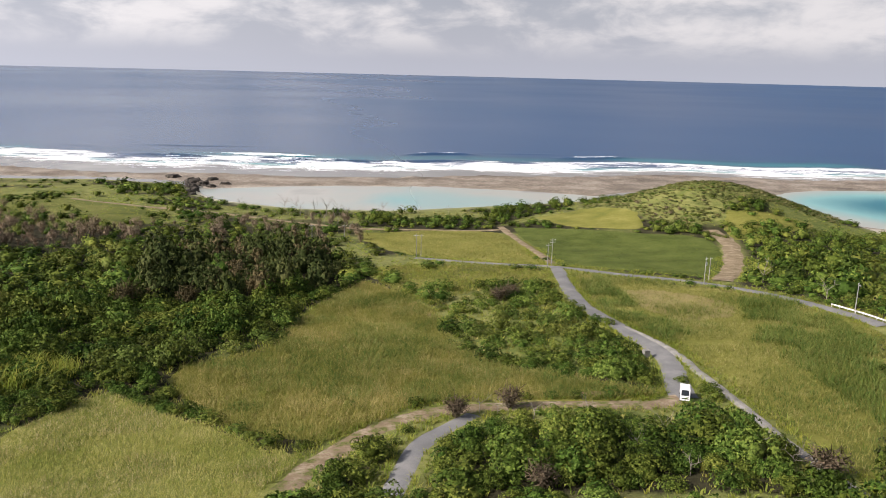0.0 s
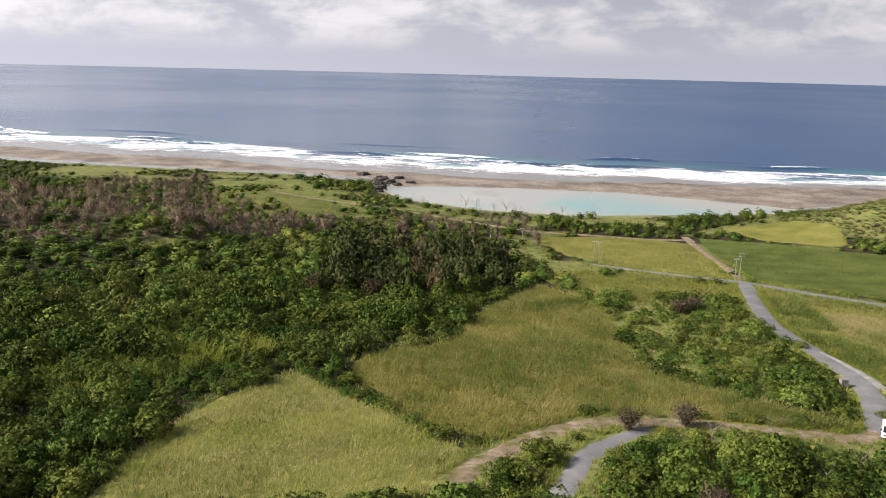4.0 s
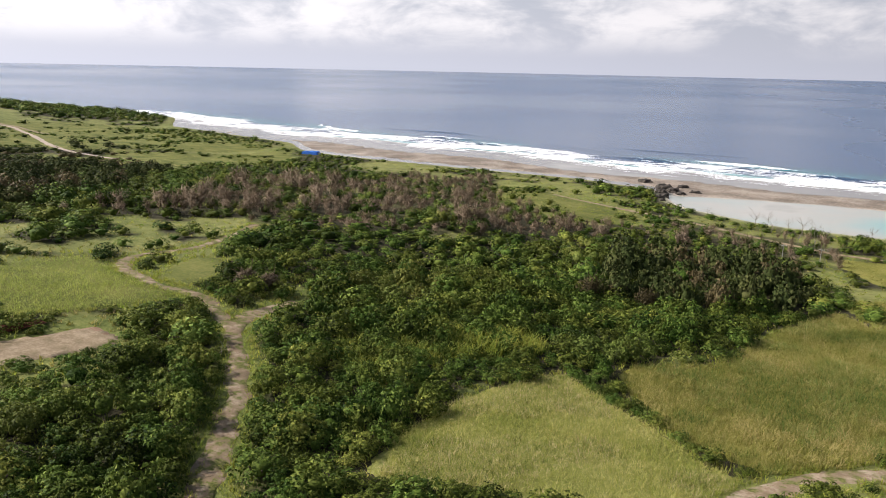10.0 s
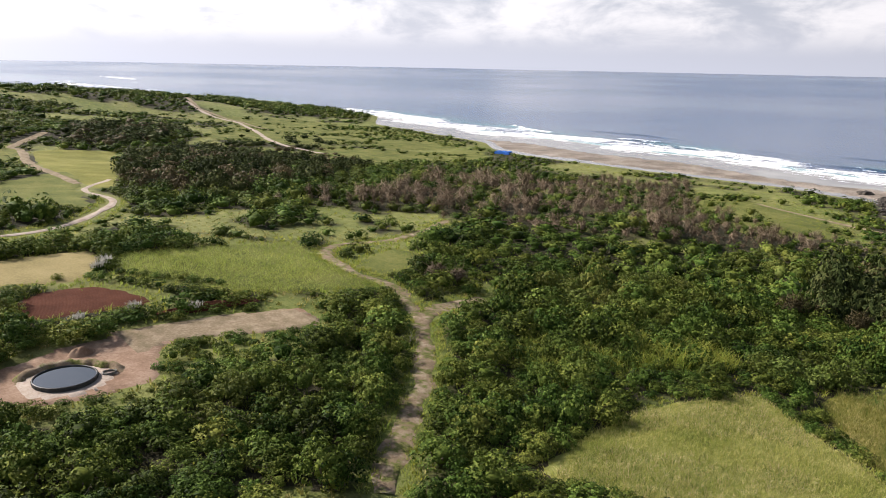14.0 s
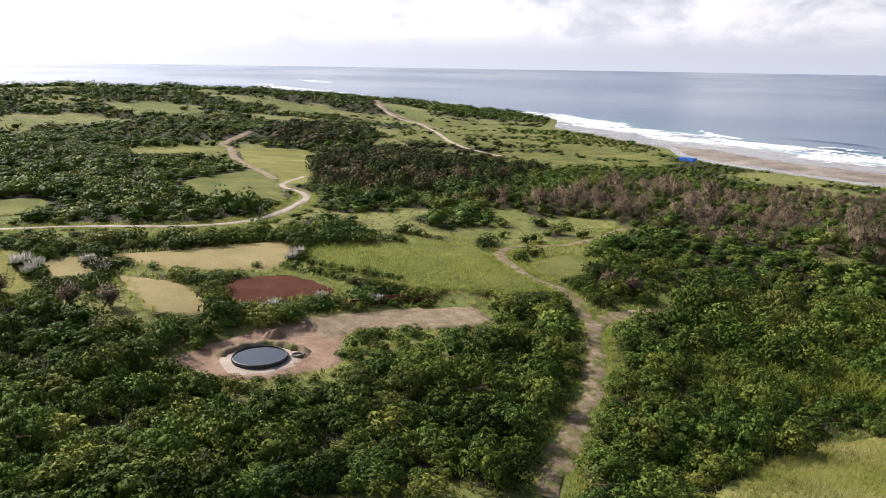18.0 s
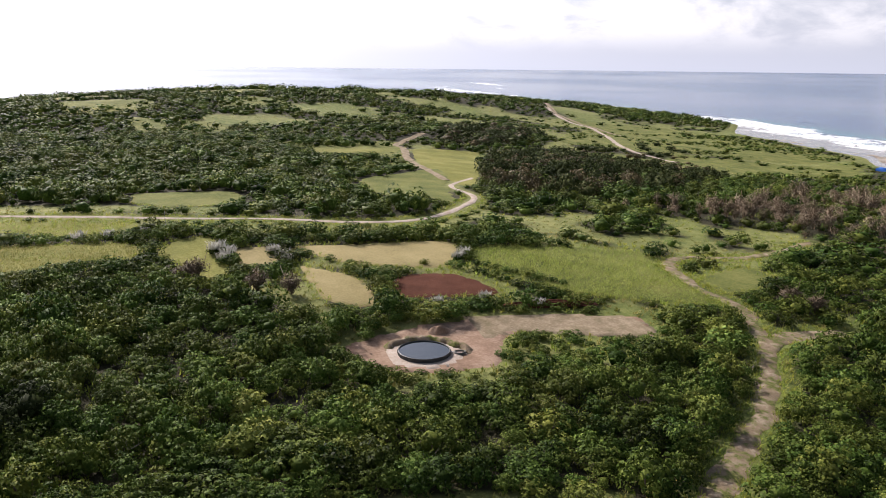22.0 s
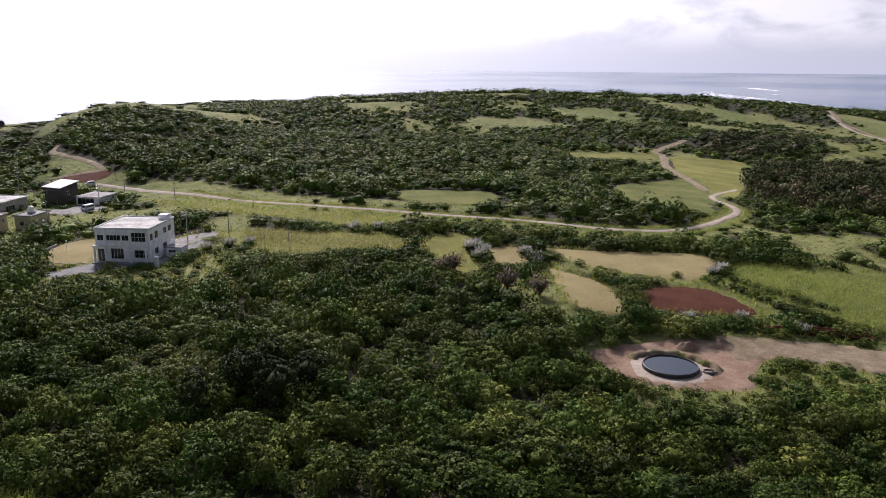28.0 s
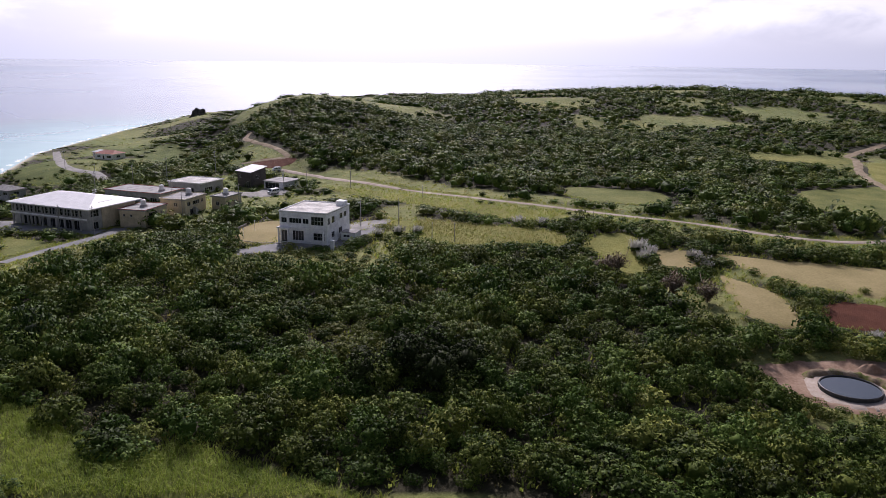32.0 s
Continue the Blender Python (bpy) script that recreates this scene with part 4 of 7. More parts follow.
def tile(templates, x, y, z, sx, sz, rs):
    """Many copies of the templates in one pair of arrays, each turned and sized by chance."""
    pick = rs.randint(0, len(templates), len(x))
    vs, fs, ns, ts, n = [], [], [], [], 0
    tone = np.clip(0.7 * rs.uniform(0, 1, len(x)) + 0.6 * fbm(x, y, 9, 77) - 0.15, 0, 1)
    for k, (v, f, nv) in enumerate(templates):
        w = np.where(pick == k)[0]
        if not len(w):
            continue
        an = rs.uniform(0, 6.283, len(w))
        c, s = np.cos(an)[:, None], np.sin(an)[:, None]
        kx, kz = sx[w][:, None], sz[w][:, None]
        X = (v[None, :, 0] * c - v[None, :, 1] * s) * kx + x[w][:, None]
        Y = (v[None, :, 0] * s + v[None, :, 1] * c) * kx + y[w][:, None]
        Z = v[None, :, 2] * kz + z[w][:, None]
        vs.append(np.stack([X, Y, Z], -1).reshape(-1, 3))
        ns.append(np.stack([nv[None, :, 0] * c - nv[None, :, 1] * s, nv[None, :, 0] * s + nv[None, :, 1] * c, np.repeat(nv[None, :, 2], len(w), 0)], -1).reshape(-1, 3))
        fs.append((f[None] + (np.arange(len(w)) * len(v))[:, None, None]).reshape(-1, 3) + n)
        ts.append(np.repeat(tone[w], len(v)))
        n += len(w) * len(v)
    return np.concatenate(vs), np.concatenate(fs), np.concatenate(ns), np.concatenate(ts)


def stuff(name, arrays, material, label, category):
    if not arrays:
        return None
    v, f, w, tone = join(arrays)
    me = mesh_np(name, v, f, material, normals=None if category in ("grass", "crop") else w)
    attribute(me, "tone", tone)
    return tagged(new(name, me), label, category, kind="stuff")


RS = np.random.RandomState(7)


def scatter(r0, r1, step, a0=-40.0, a1=146.0):
    """Jittered points in a sector of a ring round the middle of the plan, about step metres apart."""
    m = np.arange(-r1, r1, step)
    X, Y = np.meshgrid(m, m)
    X = X.ravel() + RS.uniform(-0.48, 0.48, X.size) * step
    Y = Y.ravel() + RS.uniform(-0.48, 0.48, Y.size) * step
    r, az = np.hypot(X, Y), np.degrees(np.arctan2(-X, Y))
    ok = (r >= r0) & (r < r1) & (az > a0) & (az < a1)
    return X[ok], Y[ok]


def free(x, y, margin=0.0):
    """Points outside the fields, tracks and yards, and well above the tide line."""
    ok = inland(x, y) > 9 + 8 * vnoise(x, y, 12, 55) + 18 * (x > 150)
    for poly_ in OPEN:
        xs, ys = [q[0] for q in poly_], [q[1] for q in poly_]
        w = ok & (x > min(xs) - 2) & (x < max(xs) + 2) & (y > min(ys) - 2) & (y < max(ys) + 2)
        i = np.where(w)[0]
        if len(i):
            ok[i[inside(x[i], y[i], poly_)]] = False
    for line, half in LANES:
        xs, ys = [q[0] for q in line], [q[1] for q in line]
        g = half + margin
        w = ok & (x > min(xs) - g) & (x < max(xs) + g) & (y > min(ys) - g) & (y < max(ys) + g)
        i = np.where(w)[0]
        if len(i):
            ok[i[from_line(x[i], y[i], line) < g]] = False
    return ok


def zone(x, y, polys):
    r = np.zeros(x.shape, bool)
    for p in polys:
        r |= inside(x, y, p)
    return r


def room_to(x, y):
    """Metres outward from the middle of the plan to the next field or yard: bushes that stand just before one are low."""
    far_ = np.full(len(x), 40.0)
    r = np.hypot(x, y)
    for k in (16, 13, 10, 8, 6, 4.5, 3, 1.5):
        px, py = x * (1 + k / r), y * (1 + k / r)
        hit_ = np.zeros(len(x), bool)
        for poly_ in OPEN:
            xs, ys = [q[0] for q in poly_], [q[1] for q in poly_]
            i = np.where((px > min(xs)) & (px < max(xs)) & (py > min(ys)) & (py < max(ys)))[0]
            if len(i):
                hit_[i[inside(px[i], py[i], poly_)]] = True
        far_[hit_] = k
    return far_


# plan of the woods, the wind-burnt thickets, the tall groves and the open scrub
WOODS = [
    [(-112, 108.5), (-124.5, 149.5), (-129, 194), (-110, 245), (-73, 266), (-30.5, 228.5), (-29, 189.5), (-33, 148.5), (-42.5, 134.5), (-44.5, 113.5), (-57, 112), (-59.5, 93.5), (-62.5, 80), (-53.5, 61), (-69.5, 53.5), (-86.5, 76), (-99, 84.5)],
    [(-13.5, 78.5), (-9.5, 92), (0, 100), (10.5, 101.5), (31, 102.5), (43, 110), (46.5, 85.5), (42.5, 72)],
    [(106, 262), (161, 294), (171, 284), (96.5, 156), (94.5, 178.5), (83.5, 195.5)],
    [(-102, 20), (-101.5, 31), (-110, 42.5), (-109.5, 60), (-122.5, 72.5), (-117.5, 82.5), (-99.5, 76.5), (-82, 60), (-61, 41.5), (-82.5, 14.5)],
    [(-150.5, -56.5), (-157.5, -24), (-137, -3), (-122.5, 8), (-108.5, 13.5), (-102, 26.5), (-115, 42.5), (-113, 68), (-123, 90), (-107.5, 81.5), (-81.5, 56), (-66.5, 44), (-75, -34)],
    [(-107, -126.5), (-151, -133.5), (-141.5, -98.5), (-164, -66), (-157.5, -27), (-127.5, -1), (-106, 10.5), (-101.5, 14), (-77.5, 10.5), (-60.5, -33), (-62.5, -50), (-59.5, -61), (-65.5, -84)],
    [(-376, -250), (-1168, -676), (-572, -211), (-1981, -113), (-783, 155), (-594, 143), (-284, 20), (-224, -3.5), (-228.5, -33.5), (-240, -73), (-261, -119), (-286, -160)],
    [(-271, 84), (-366, 117), (-448, 197), (-413, 257), (-309, 264), (-227, 196), (-222, 155), (-227, 118), (-235.5, 79.5)],
    [(-481, 124), (-609, 205), (-531, 231), (-445, 182), (-416, 132), (-412, 105)],
    [(-1288, 568), (-954, 679), (-832, 605), (-764, 423), (-810, 381)],
    [(-372, 262), (-386, 369), (-301, 388), (-265, 348), (-236, 231), (-260, 206)],
    [(-372, 303), (-394, 370), (-330, 405), (-278, 362), (-267, 293), (-297, 270)],
    [(-189, 415), (-180, 458), (-136, 429), (-141, 374), (-165, 376)],
    [(-35, 331), (21, 338), (29, 383), (60, 400), (67, 368), (38, 336), (24, 317), (-32, 308)],
    [(76, 292), (101, 287), (99, 282), (76, 284)],
    [(98, 325), (120, 336), (200, 487), (111, 308), (103, 296), (89, 300)],
    [(-198, 421), (-199, 460), (-167, 456), (-136, 409), (-136, 377), (-174, 387)],
    [(-189, 401), (-201, 440), (-201, 476), (-170, 474), (-139, 427), (-128, 381), (-165, 380)],
    [(-496, -434), (-549, -449), (-564, -406), (-387, -244), (-334, -197), (-322, -206), (-381, -274), (-442, -356)],
    [(-265, -244), (-288, -263), (-310, -266), (-301, -239), (-220, -178), (-239, -206)],
    [(-548, 24), (-565, 51), (-569, 93), (-545, 125), (-474, 108), (-450, 84), (-439, 43), (-442, 18)],
    [(-2120, 461), (-1981, 611), (-1617, 597), (-883, 378), (-755, 319), (-732, 250), (-752, 218), (-767, 169)],
    [(-685, 33), (-698, 70), (-689, 106), (-710, 165), (-706, 204), (-638, 161), (-612, 101), (-592, 27)],
    [(-378, 14), (-359, 25), (-390, 61), (-354, 64), (-314, 46), (-309, 28), (-303, 9)],
    [(-268, 10), (-278, 33), (-269, 64), (-248, 70), (-227, 64.5), (-210, 50), (-203.5, 22), (-211, 4)],
    [(-1079, 504), (-935, 600), (-790, 579), (-749, 525), (-766, 457), (-786, 401)],
    [(-579, 263), (-557, 309), (-498, 311), (-473, 262), (-503, 242)],
    [(-668, 428), (-620, 477), (-544, 485), (-484, 438), (-522, 401), (-574, 368)],
]
DEADWOODS = [
    [(-178, 152.5), (-234, 223), (-241, 308), (-206, 346), (-156, 280), (-117, 294), (-54, 324), (-59, 295), (-109, 275), (-133.5, 192.5), (-157.5, 167)],
    [(-230, 119), (-223, 171), (-282, 253), (-236, 396), (-159, 273), (-148, 203), (-178.5, 169), (-198.5, 137.5)],
    [(-173, 294), (-134, 282), (-103, 303), (-69, 326), (-33, 317), (-28, 272), (-75, 277), (-111, 253), (-136, 229)],
    [(76, 337), (92, 331), (106, 320), (97, 304), (81, 306)],
]
PINES = [
    [(-290, 90), (-425, 146), (-453, 213), (-525, 322), (-354, 258), (-262, 170), (-243, 113), (-247, 86)],
    [(-70, 170), (-92, 234), (-51, 263), (-28, 212.5), (-30.5, 188.5), (-53, 172.5)],
    [(-478, 120), (-559, 152), (-580, 224), (-508, 218), (-445, 156), (-428, 112)],
]
SCRUB = [
    [(-228, 391), (-135, 419), (-55, 336), (-51, 308), (-154, 261)],
    [(-186, 57.5), (-191, 105), (-184, 127), (-182, 162), (-151.5, 130), (-124, 84.5), (-180.5, 53.5)],
    [(-169.5, 3), (-178, 51.5), (-169, 63.5), (-135.5, 49), (-125, 22.5), (-125, 4.5)],
    [(-732, 315), (-748, 361), (-729, 406), (-699, 448), (-588, 377), (-535, 411), (-434, 393), (-401, 337), (-425, 302), (-445, 284), (-453, 260), (-533, 276), (-635, 295)],
    [(-228.5, 70.5), (-228, 87), (-220.5, 116), (-206, 145), (-179, 160), (-167, 131.5), (-172, 110.5), (-172, 82), (-177, 53)],
    [(-310, 363), (-214, 438), (-127, 357), (-114, 288), (-157, 278), (-215, 355)],
]
LOW = [
    [(-141, -98), (-150, -92), (-150, -70), (-168, -68), (-155, -57.5), (-133, -58.5), (-122, -85.5)],
    [(-149.5, -170.5), (-143.5, -145.5), (-165.5, -145.5), (-167.5, -138.5), (-149.5, -128.5), (-115.5, -115.5), (-99, -118)],
    [(32, 104.5), (36, 107.5), (44, 113), (43.5, 102), (40.5, 97), (32.5, 98.5)],
    [(-111.5, 22.5), (-102.5, 24), (-103.5, 31.5), (-113.5, 43), (-113, 50.5), (-109.5, 60), (-101, 58), (-102.5, 39), (-94.5, 28), (-94.5, 17.5)],
    [(-9.5, 92), (-6, 96.5), (2.5, 101.5), (19, 103.5), (34.5, 104.5), (42.5, 98), (30.5, 91.5), (17.5, 93), (6, 94), (-0.5, 90.5)],
    [(-118, 14.5), (-107.5, 16), (-102, 20), (-99.5, 28), (-104.5, 33.5), (-101, 34), (-95, 28), (-94.5, 20), (-98, 14.5), (-108, 11)],
    [(-256, -219), (-242, -191), (-243, -174), (-253, -164), (-243, -138), (-221, -120), (-200.5, -115), (-183.5, -123), (-174, -134), (-171, -149.5)],
    [(-221.5, -84), (-208, -33.5), (-196, 4.5), (-193, 28), (-200.5, 47), (-222.5, 66.5), (-243, 77), (-216.5, 71), (-187, 48.5), (-182, 26), (-182.5, 4), (-193, -31.5), (-206, -79)],
    [(-261, -152), (-252, -130), (-223, -83.5), (-214, -65.5), (-205.5, -19), (-194.5, -18.5), (-201.5, -62), (-215, -89), (-238, -129)],
]

TALL = [
    [(-189, 401), (-201, 440), (-201, 476), (-170, 474), (-139, 427), (-128, 381), (-165, 380)],
    [(-496, -434), (-549, -449), (-564, -406), (-387, -244), (-334, -197), (-322, -206), (-381, -274), (-442, -356)],
    [(-1079, 504), (-935, 600), (-790, 579), (-749, 525), (-766, 457), (-786, 401)],
    [(-1288, 568), (-954, 679), (-832, 605), (-764, 423), (-810, 381)],
]
SPARSE = [
    [(0.5, 165.5), (14, 200), (32, 200), (35, 162.5), (37.5, 129), (36, 118), (22.5, 124), (3, 143)],
]
# low scrub that carpets the dune and its left flank
DUNE = [
    [(64, 350), (76, 336), (88, 300), (101, 292), (112, 300), (126, 318), (146, 322), (168, 318), (190, 345), (224, 440), (205, 498), (140, 440), (96, 380)],
]


def bushiness(x, y):
    """How closely the bushes stand, 0 to 1: close woods inland, patchy scrub on the coastal flat."""
    d = inland(x, y)
    b = np.where(zone(x, y, WOODS), 1.0, 0.0)
    patch = fbm(x, y, 34, 61)
    flatland = np.where(y > 150, np.clip((patch - 0.35) * 8, 0, 1), np.clip((patch - 0.33) * 9, 0, 1))
    b = np.maximum(b, flatland)
    b = np.where(zone(x, y, SCRUB), np.minimum(b, np.clip((fbm(x, y, 16, 62) - 0.43) * 8, 0, 1)), b)
    b = np.where(zone(x, y, SPARSE), np.clip((fbm(x, y, 9, 64) - 0.30) * 7, 0, 1), b)
    b = np.where(zone(x, y, DUNE), np.clip((fbm(x, y, 14, 65) - 0.22) * 8, 0, 1), b)
    b = np.maximum(b, zone(x, y, DEADWOODS[:3]) * np.clip((fbm(x, y, 18, 80) - 0.33) * 6, 0, 0.85))
    b = np.where(zone(x, y, GLADES), np.clip((fbm(x, y, 12, 78) - 0.42) * 5, 0, 0.7), b)
    hedge = np.exp(-(((d - 20) / 9.0) ** 2)) * (y > 0) * np.where((x > -80) & (x < 62), np.clip(fbm(x, y, 20, 67) * 5 - 1.6, 0, 1), np.clip(fbm(x, y, 30, 67) * 6 - 3.2, 0, 0.8))
    b = np.where((np.hypot(x, y) > 430) & (x < -230), b * np.clip((fbm(x, y, 75, 63) - 0.36) * 9, 0, 1), b)
    return np.maximum(b, hedge * 0.9)


# mask follows bush density; fades out beside tracks and bare clay
wood_floor_ = np.clip(bushiness(gx.ravel(), gy.ravel()) * 1.2 - 0.2, 0, 1) * (gd.ravel() > 12) * ~zone(gx.ravel(), gy.ravel(), DUNE + SPARSE + LOW)
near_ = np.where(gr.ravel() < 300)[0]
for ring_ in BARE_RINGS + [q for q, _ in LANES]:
    wood_floor_[near_] *= np.clip(from_line(gx.ravel()[near_], gy.ravel()[near_], ring_) / 3 - 0.8, 0, 1)
attribute(GROUND, "wood_floor", wood_floor_)
NEAR = [crown(100 + k, 28 + 4 * (k % 3), 22, 0.112, flat=0.74 + 0.09 * (k % 4), spread=0.66 + 0.04 * (k % 4), fine=False, lobe=(0.19, 0.35), core=-1.0) for k in range(8)]
NEXT = [crown(150 + k, 20 + 2 * (k % 4), 16, 0.138, flat=0.74 + 0.09 * (k % 4), spread=0.66 + 0.04 * (k % 4), fine=False, lobe=(0.20, 0.37), core=-0.9) for k in range(7)]
MID = [crown(200 + k, 11, 10, 0.185, spread=0.68, fine=False, lobe=(0.27, 0.40), core=0.15, loose=0.25, tight=0.92, soft=0.7) for k in range(6)]
FAR = [crown(300 + k, 8, 5, 0.240, flat=0.7, spread=0.70, fine=False, lobe=(0.28, 0.40), core=0.35, loose=0.15, tight=0.94, soft=0.8) for k in range(5)]
DARK_NEAR = [crown(400 + k, 15, 14, 0.17, flat=1.15, spread=0.64, fine=False, lobe=(0.26, 0.38), core=-0.1) for k in range(4)]


def brush(seed):
    """A leafless bush: sprays of twigs under a thin haze of fine dry branchlets."""
    rs = np.random.RandomState(seed)
    bits = [twigs(seed, 36, width=0.014)]
    for k in range(5):
        an = 1.26 * k + rs.uniform(0, 0.6)
        bits.append(cards(rs, np.array([0.42 * math.cos(an), 0.42 * math.sin(an), rs.uniform(0.65, 1.05)]), np.array([0.45, 0.45, 0.5]), 40, 0.085))
    return join(bits)


BARE = [brush(500 + k) for k in range(5)]

WOODY = {"near": [], "next": [], "mid": [], "far": []}
LIGHT, DARK, DEAD, SINGLE, RUST = [], [], [], [], []
for ring, r0, r1, step, temps, base_r in (("near", 70, 128, 2.9, NEAR, 2.4), ("next", 128, 195, 3.2, NEXT, 2.6), ("mid", 195, 430, 4.0, MID, 3.0), ("far", 430, 760, 5.6, FAR, 3.6), ("far", 760, 1350, 8.6, FAR, 5.4)):
    x, y = scatter(r0, r1, step)
    keep = free(x, y, base_r * 0.4)
    x, y = x[keep], y[keep]
    keep = RS.uniform(0, 1, len(x)) < bushiness(x, y)
    x, y = x[keep], y[keep]
    size = base_r * (0.42 + 0.50 * fbm(x, y, 16, 68) + 0.95 * RS.uniform(0, 1, len(x)) ** 2.6) * np.where(y > 230, 0.75, 1.0) * np.where((y < -200) & (inland(x, y) < 160), 0.55, 1.0)
    if r0 < 400:
        gap = np.full(len(x), 9.0)
        for line, half in LANES:
            gap = np.minimum(gap, from_line(x, y, line) - half)
        size = np.minimum(size, 0.35 + 0.85 * np.maximum(gap, 0.5))
    tall = size * np.where(zone(x, y, WOODS), 1.15, 0.9) * RS.uniform(0.85, 1.2, len(x)) * ((0.62 if ring == "far" else 0.38) + (0.1 if ring == "far" else 1.05) * fbm(x, y, 15, 74))
    size = np.where(zone(x, y, TALL), size * 1.25, size)
    tall = np.where(zone(x, y, TALL), tall * 1.25, tall)
    tall = np.where((y < -200) & (np.hypot(x, y) > 430), tall * 0.6, tall)
    part_ = zone(x, y, SPARSE)
    size, tall = np.where(part_, size * 0.8, size), np.where(part_, tall * 0.75, tall)
    part_ = zone(x, y, DUNE)
    size, tall = np.where(part_, size * 0.62, size), np.where(part_, tall * 0.30, tall)
    part_ = zone(x, y, PINES[1:2])
    tall = np.where(part_, tall * 1.45, tall)
    small = zone(x, y, LOW)
    size, tall = np.where(small, np.minimum(size * 0.6, 1.7), size), np.where(small, np.minimum(tall * 0.5, 1.4), tall)
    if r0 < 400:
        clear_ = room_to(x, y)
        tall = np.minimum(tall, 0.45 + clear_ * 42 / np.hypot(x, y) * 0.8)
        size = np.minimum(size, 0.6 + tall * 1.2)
    z = height(x, y) - 0.15
    dead = zone(x, y, DEADWOODS) & (RS.uniform(0, 1, len(x)) < np.clip(fbm(x, y, 11, 69) * 3.2 - 1.1, 0, 0.8))
    pine = ~dead & zone(x, y, PINES) & (RS.uniform(0, 1, len(x)) < 0.75)
    rust = pine & (fbm(x, y, 9, 70) > 0.60)
    pine &= ~rust
    young = ~dead & ~pine & ~rust & (fbm(x, y, 26, 66) > 0.64)
    one = np.zeros(len(x), bool)
    if ring == "near":
        one = ~dead & ~pine & ~rust & (np.hypot(x, y) < 92)
        one &= np.cumsum(one) <= 290
        SINGLE = list(zip(x[one], y[one], z[one], size[one], tall[one]))
    rest = ~(dead | pine | rust | young | one)
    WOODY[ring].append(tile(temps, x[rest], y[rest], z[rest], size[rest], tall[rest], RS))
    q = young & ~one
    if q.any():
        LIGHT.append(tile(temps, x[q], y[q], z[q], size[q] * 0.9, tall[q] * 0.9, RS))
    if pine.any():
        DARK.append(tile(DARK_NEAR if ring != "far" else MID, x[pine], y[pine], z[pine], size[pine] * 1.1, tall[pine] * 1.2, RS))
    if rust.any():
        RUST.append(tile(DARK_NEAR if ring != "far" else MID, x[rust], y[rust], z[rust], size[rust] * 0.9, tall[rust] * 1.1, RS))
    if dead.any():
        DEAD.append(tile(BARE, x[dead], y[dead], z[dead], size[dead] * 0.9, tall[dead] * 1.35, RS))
stuff("near_bushes", WOODY["near"], LEAF, "dense dark green evergreen bushes with glossy broad leaves", "bushes")
stuff("middle_bushes", WOODY["next"], LEAF, "dense evergreen bushes and small trees round the fields", "bushes")
stuff("hillside_woods", WOODY["mid"], LEAF, "low evergreen woods covering the slopes behind the fields", "woods")
stuff("far_woods", WOODY["far"], LEAF, "distant low woods on the ridge and the headland", "woods")
stuff("bright_bushes", LIGHT, LEAF_LIGHT, "paler yellow green bushes among the darker scrub", "bushes")
stuff("dark_grove", DARK, LEAF_DARK, "tall dark feathery grove of coastal trees", "woods")
stuff("dead_thicket", DEAD, TWIG, "brown leafless thicket of wind-burnt shrubs", "thicket")

stuff("rusty_grove", RUST, BROWN, "brown wind-burnt tops of the tall grove", "woods")

# low scrub on the dune
x, y = scatter(280, 520, 2.1, -36.0, -8.0)
keep = zone(x, y, DUNE) & free(x, y) & (fbm(x, y, 8, 79) > 0.34)
x, y = x[keep], y[keep]
k_ = RS.uniform(0.8, 1.9, len(x))
stuff("dune_scrub", [tile(FAR, x, y, height(x, y) - 0.1, k_, k_ * RS.uniform(0.35, 0.7, len(x)), RS)], SCRUB_LEAF, "low wind-shaped olive scrub that carpets the dune", "scrub")

# single bushes closest to the drone
SHRUBS = []
for k in range(8):
    top = new("shrub")
    tagged(top, "rounded evergreen shrub with dense dark green leaves", "shrub", "bushes on the near slope")
    bm = bmesh.new()
    for j in range(4):
        an = j * 1.6 + k
        rod(bm, (0, 0, -0.1), (0.35 * math.cos(an), 0.35 * math.sin(an), 0.55), 0.06, 0.03, 6)
    part("trunk", bm, BARK, top)
    c = new("crown", mesh_np("crown", *NEAR[k][:2], LEAF_ONE, normals=NEAR[k][2]))
    c.parent = top
    SHRUBS.append(top)
used = set()
for n_, (x, y, z, s, h) in enumerate(SINGLE):
    k = n_ % 8
    m = Matrix.Translation((x, y, z)) @ Matrix.Rotation(RS.uniform(0, 6.28), 4, "Z")
    ob = SHRUBS[k] if k not in used else copy_thing(SHRUBS[k], m)
    used.add(k)
    ob.matrix_basis = m @ Matrix.Diagonal((s, s, h, 1))


# ---- tall grass and crops ----
def sward(name, poly_, step, h, temps, material, label, category="grass", skip=0.0, w=1.0):
    xs, ys = [q[0] for q in poly_], [q[1] for q in poly_]
    X, Y = np.meshgrid(np.arange(min(xs), max(xs), step), np.arange(min(ys), max(ys), step))
    X = X.ravel() + RS.uniform(-0.5, 0.5, X.size) * step
    Y = Y.ravel() + RS.uniform(-0.5, 0.5, Y.size) * step
    ok = inside(X, Y, poly_)
    ok &= vnoise(X, Y, 7, 91) > skip
    X, Y = X[ok], Y[ok]
    keep = np.ones(len(X), bool)
    for line, half in LANES:
        keep &= from_line(X, Y, line) > half
    X, Y = X[keep], Y[keep]
    hh = h * (0.6 + 0.8 * fbm(X, Y, 11, 92)) * RS.uniform(0.8, 1.2, len(X))
    return stuff(name, [tile(temps, X, Y, height(X, Y), np.maximum(hh, 0.5) * w, hh, RS)], material, label, category)


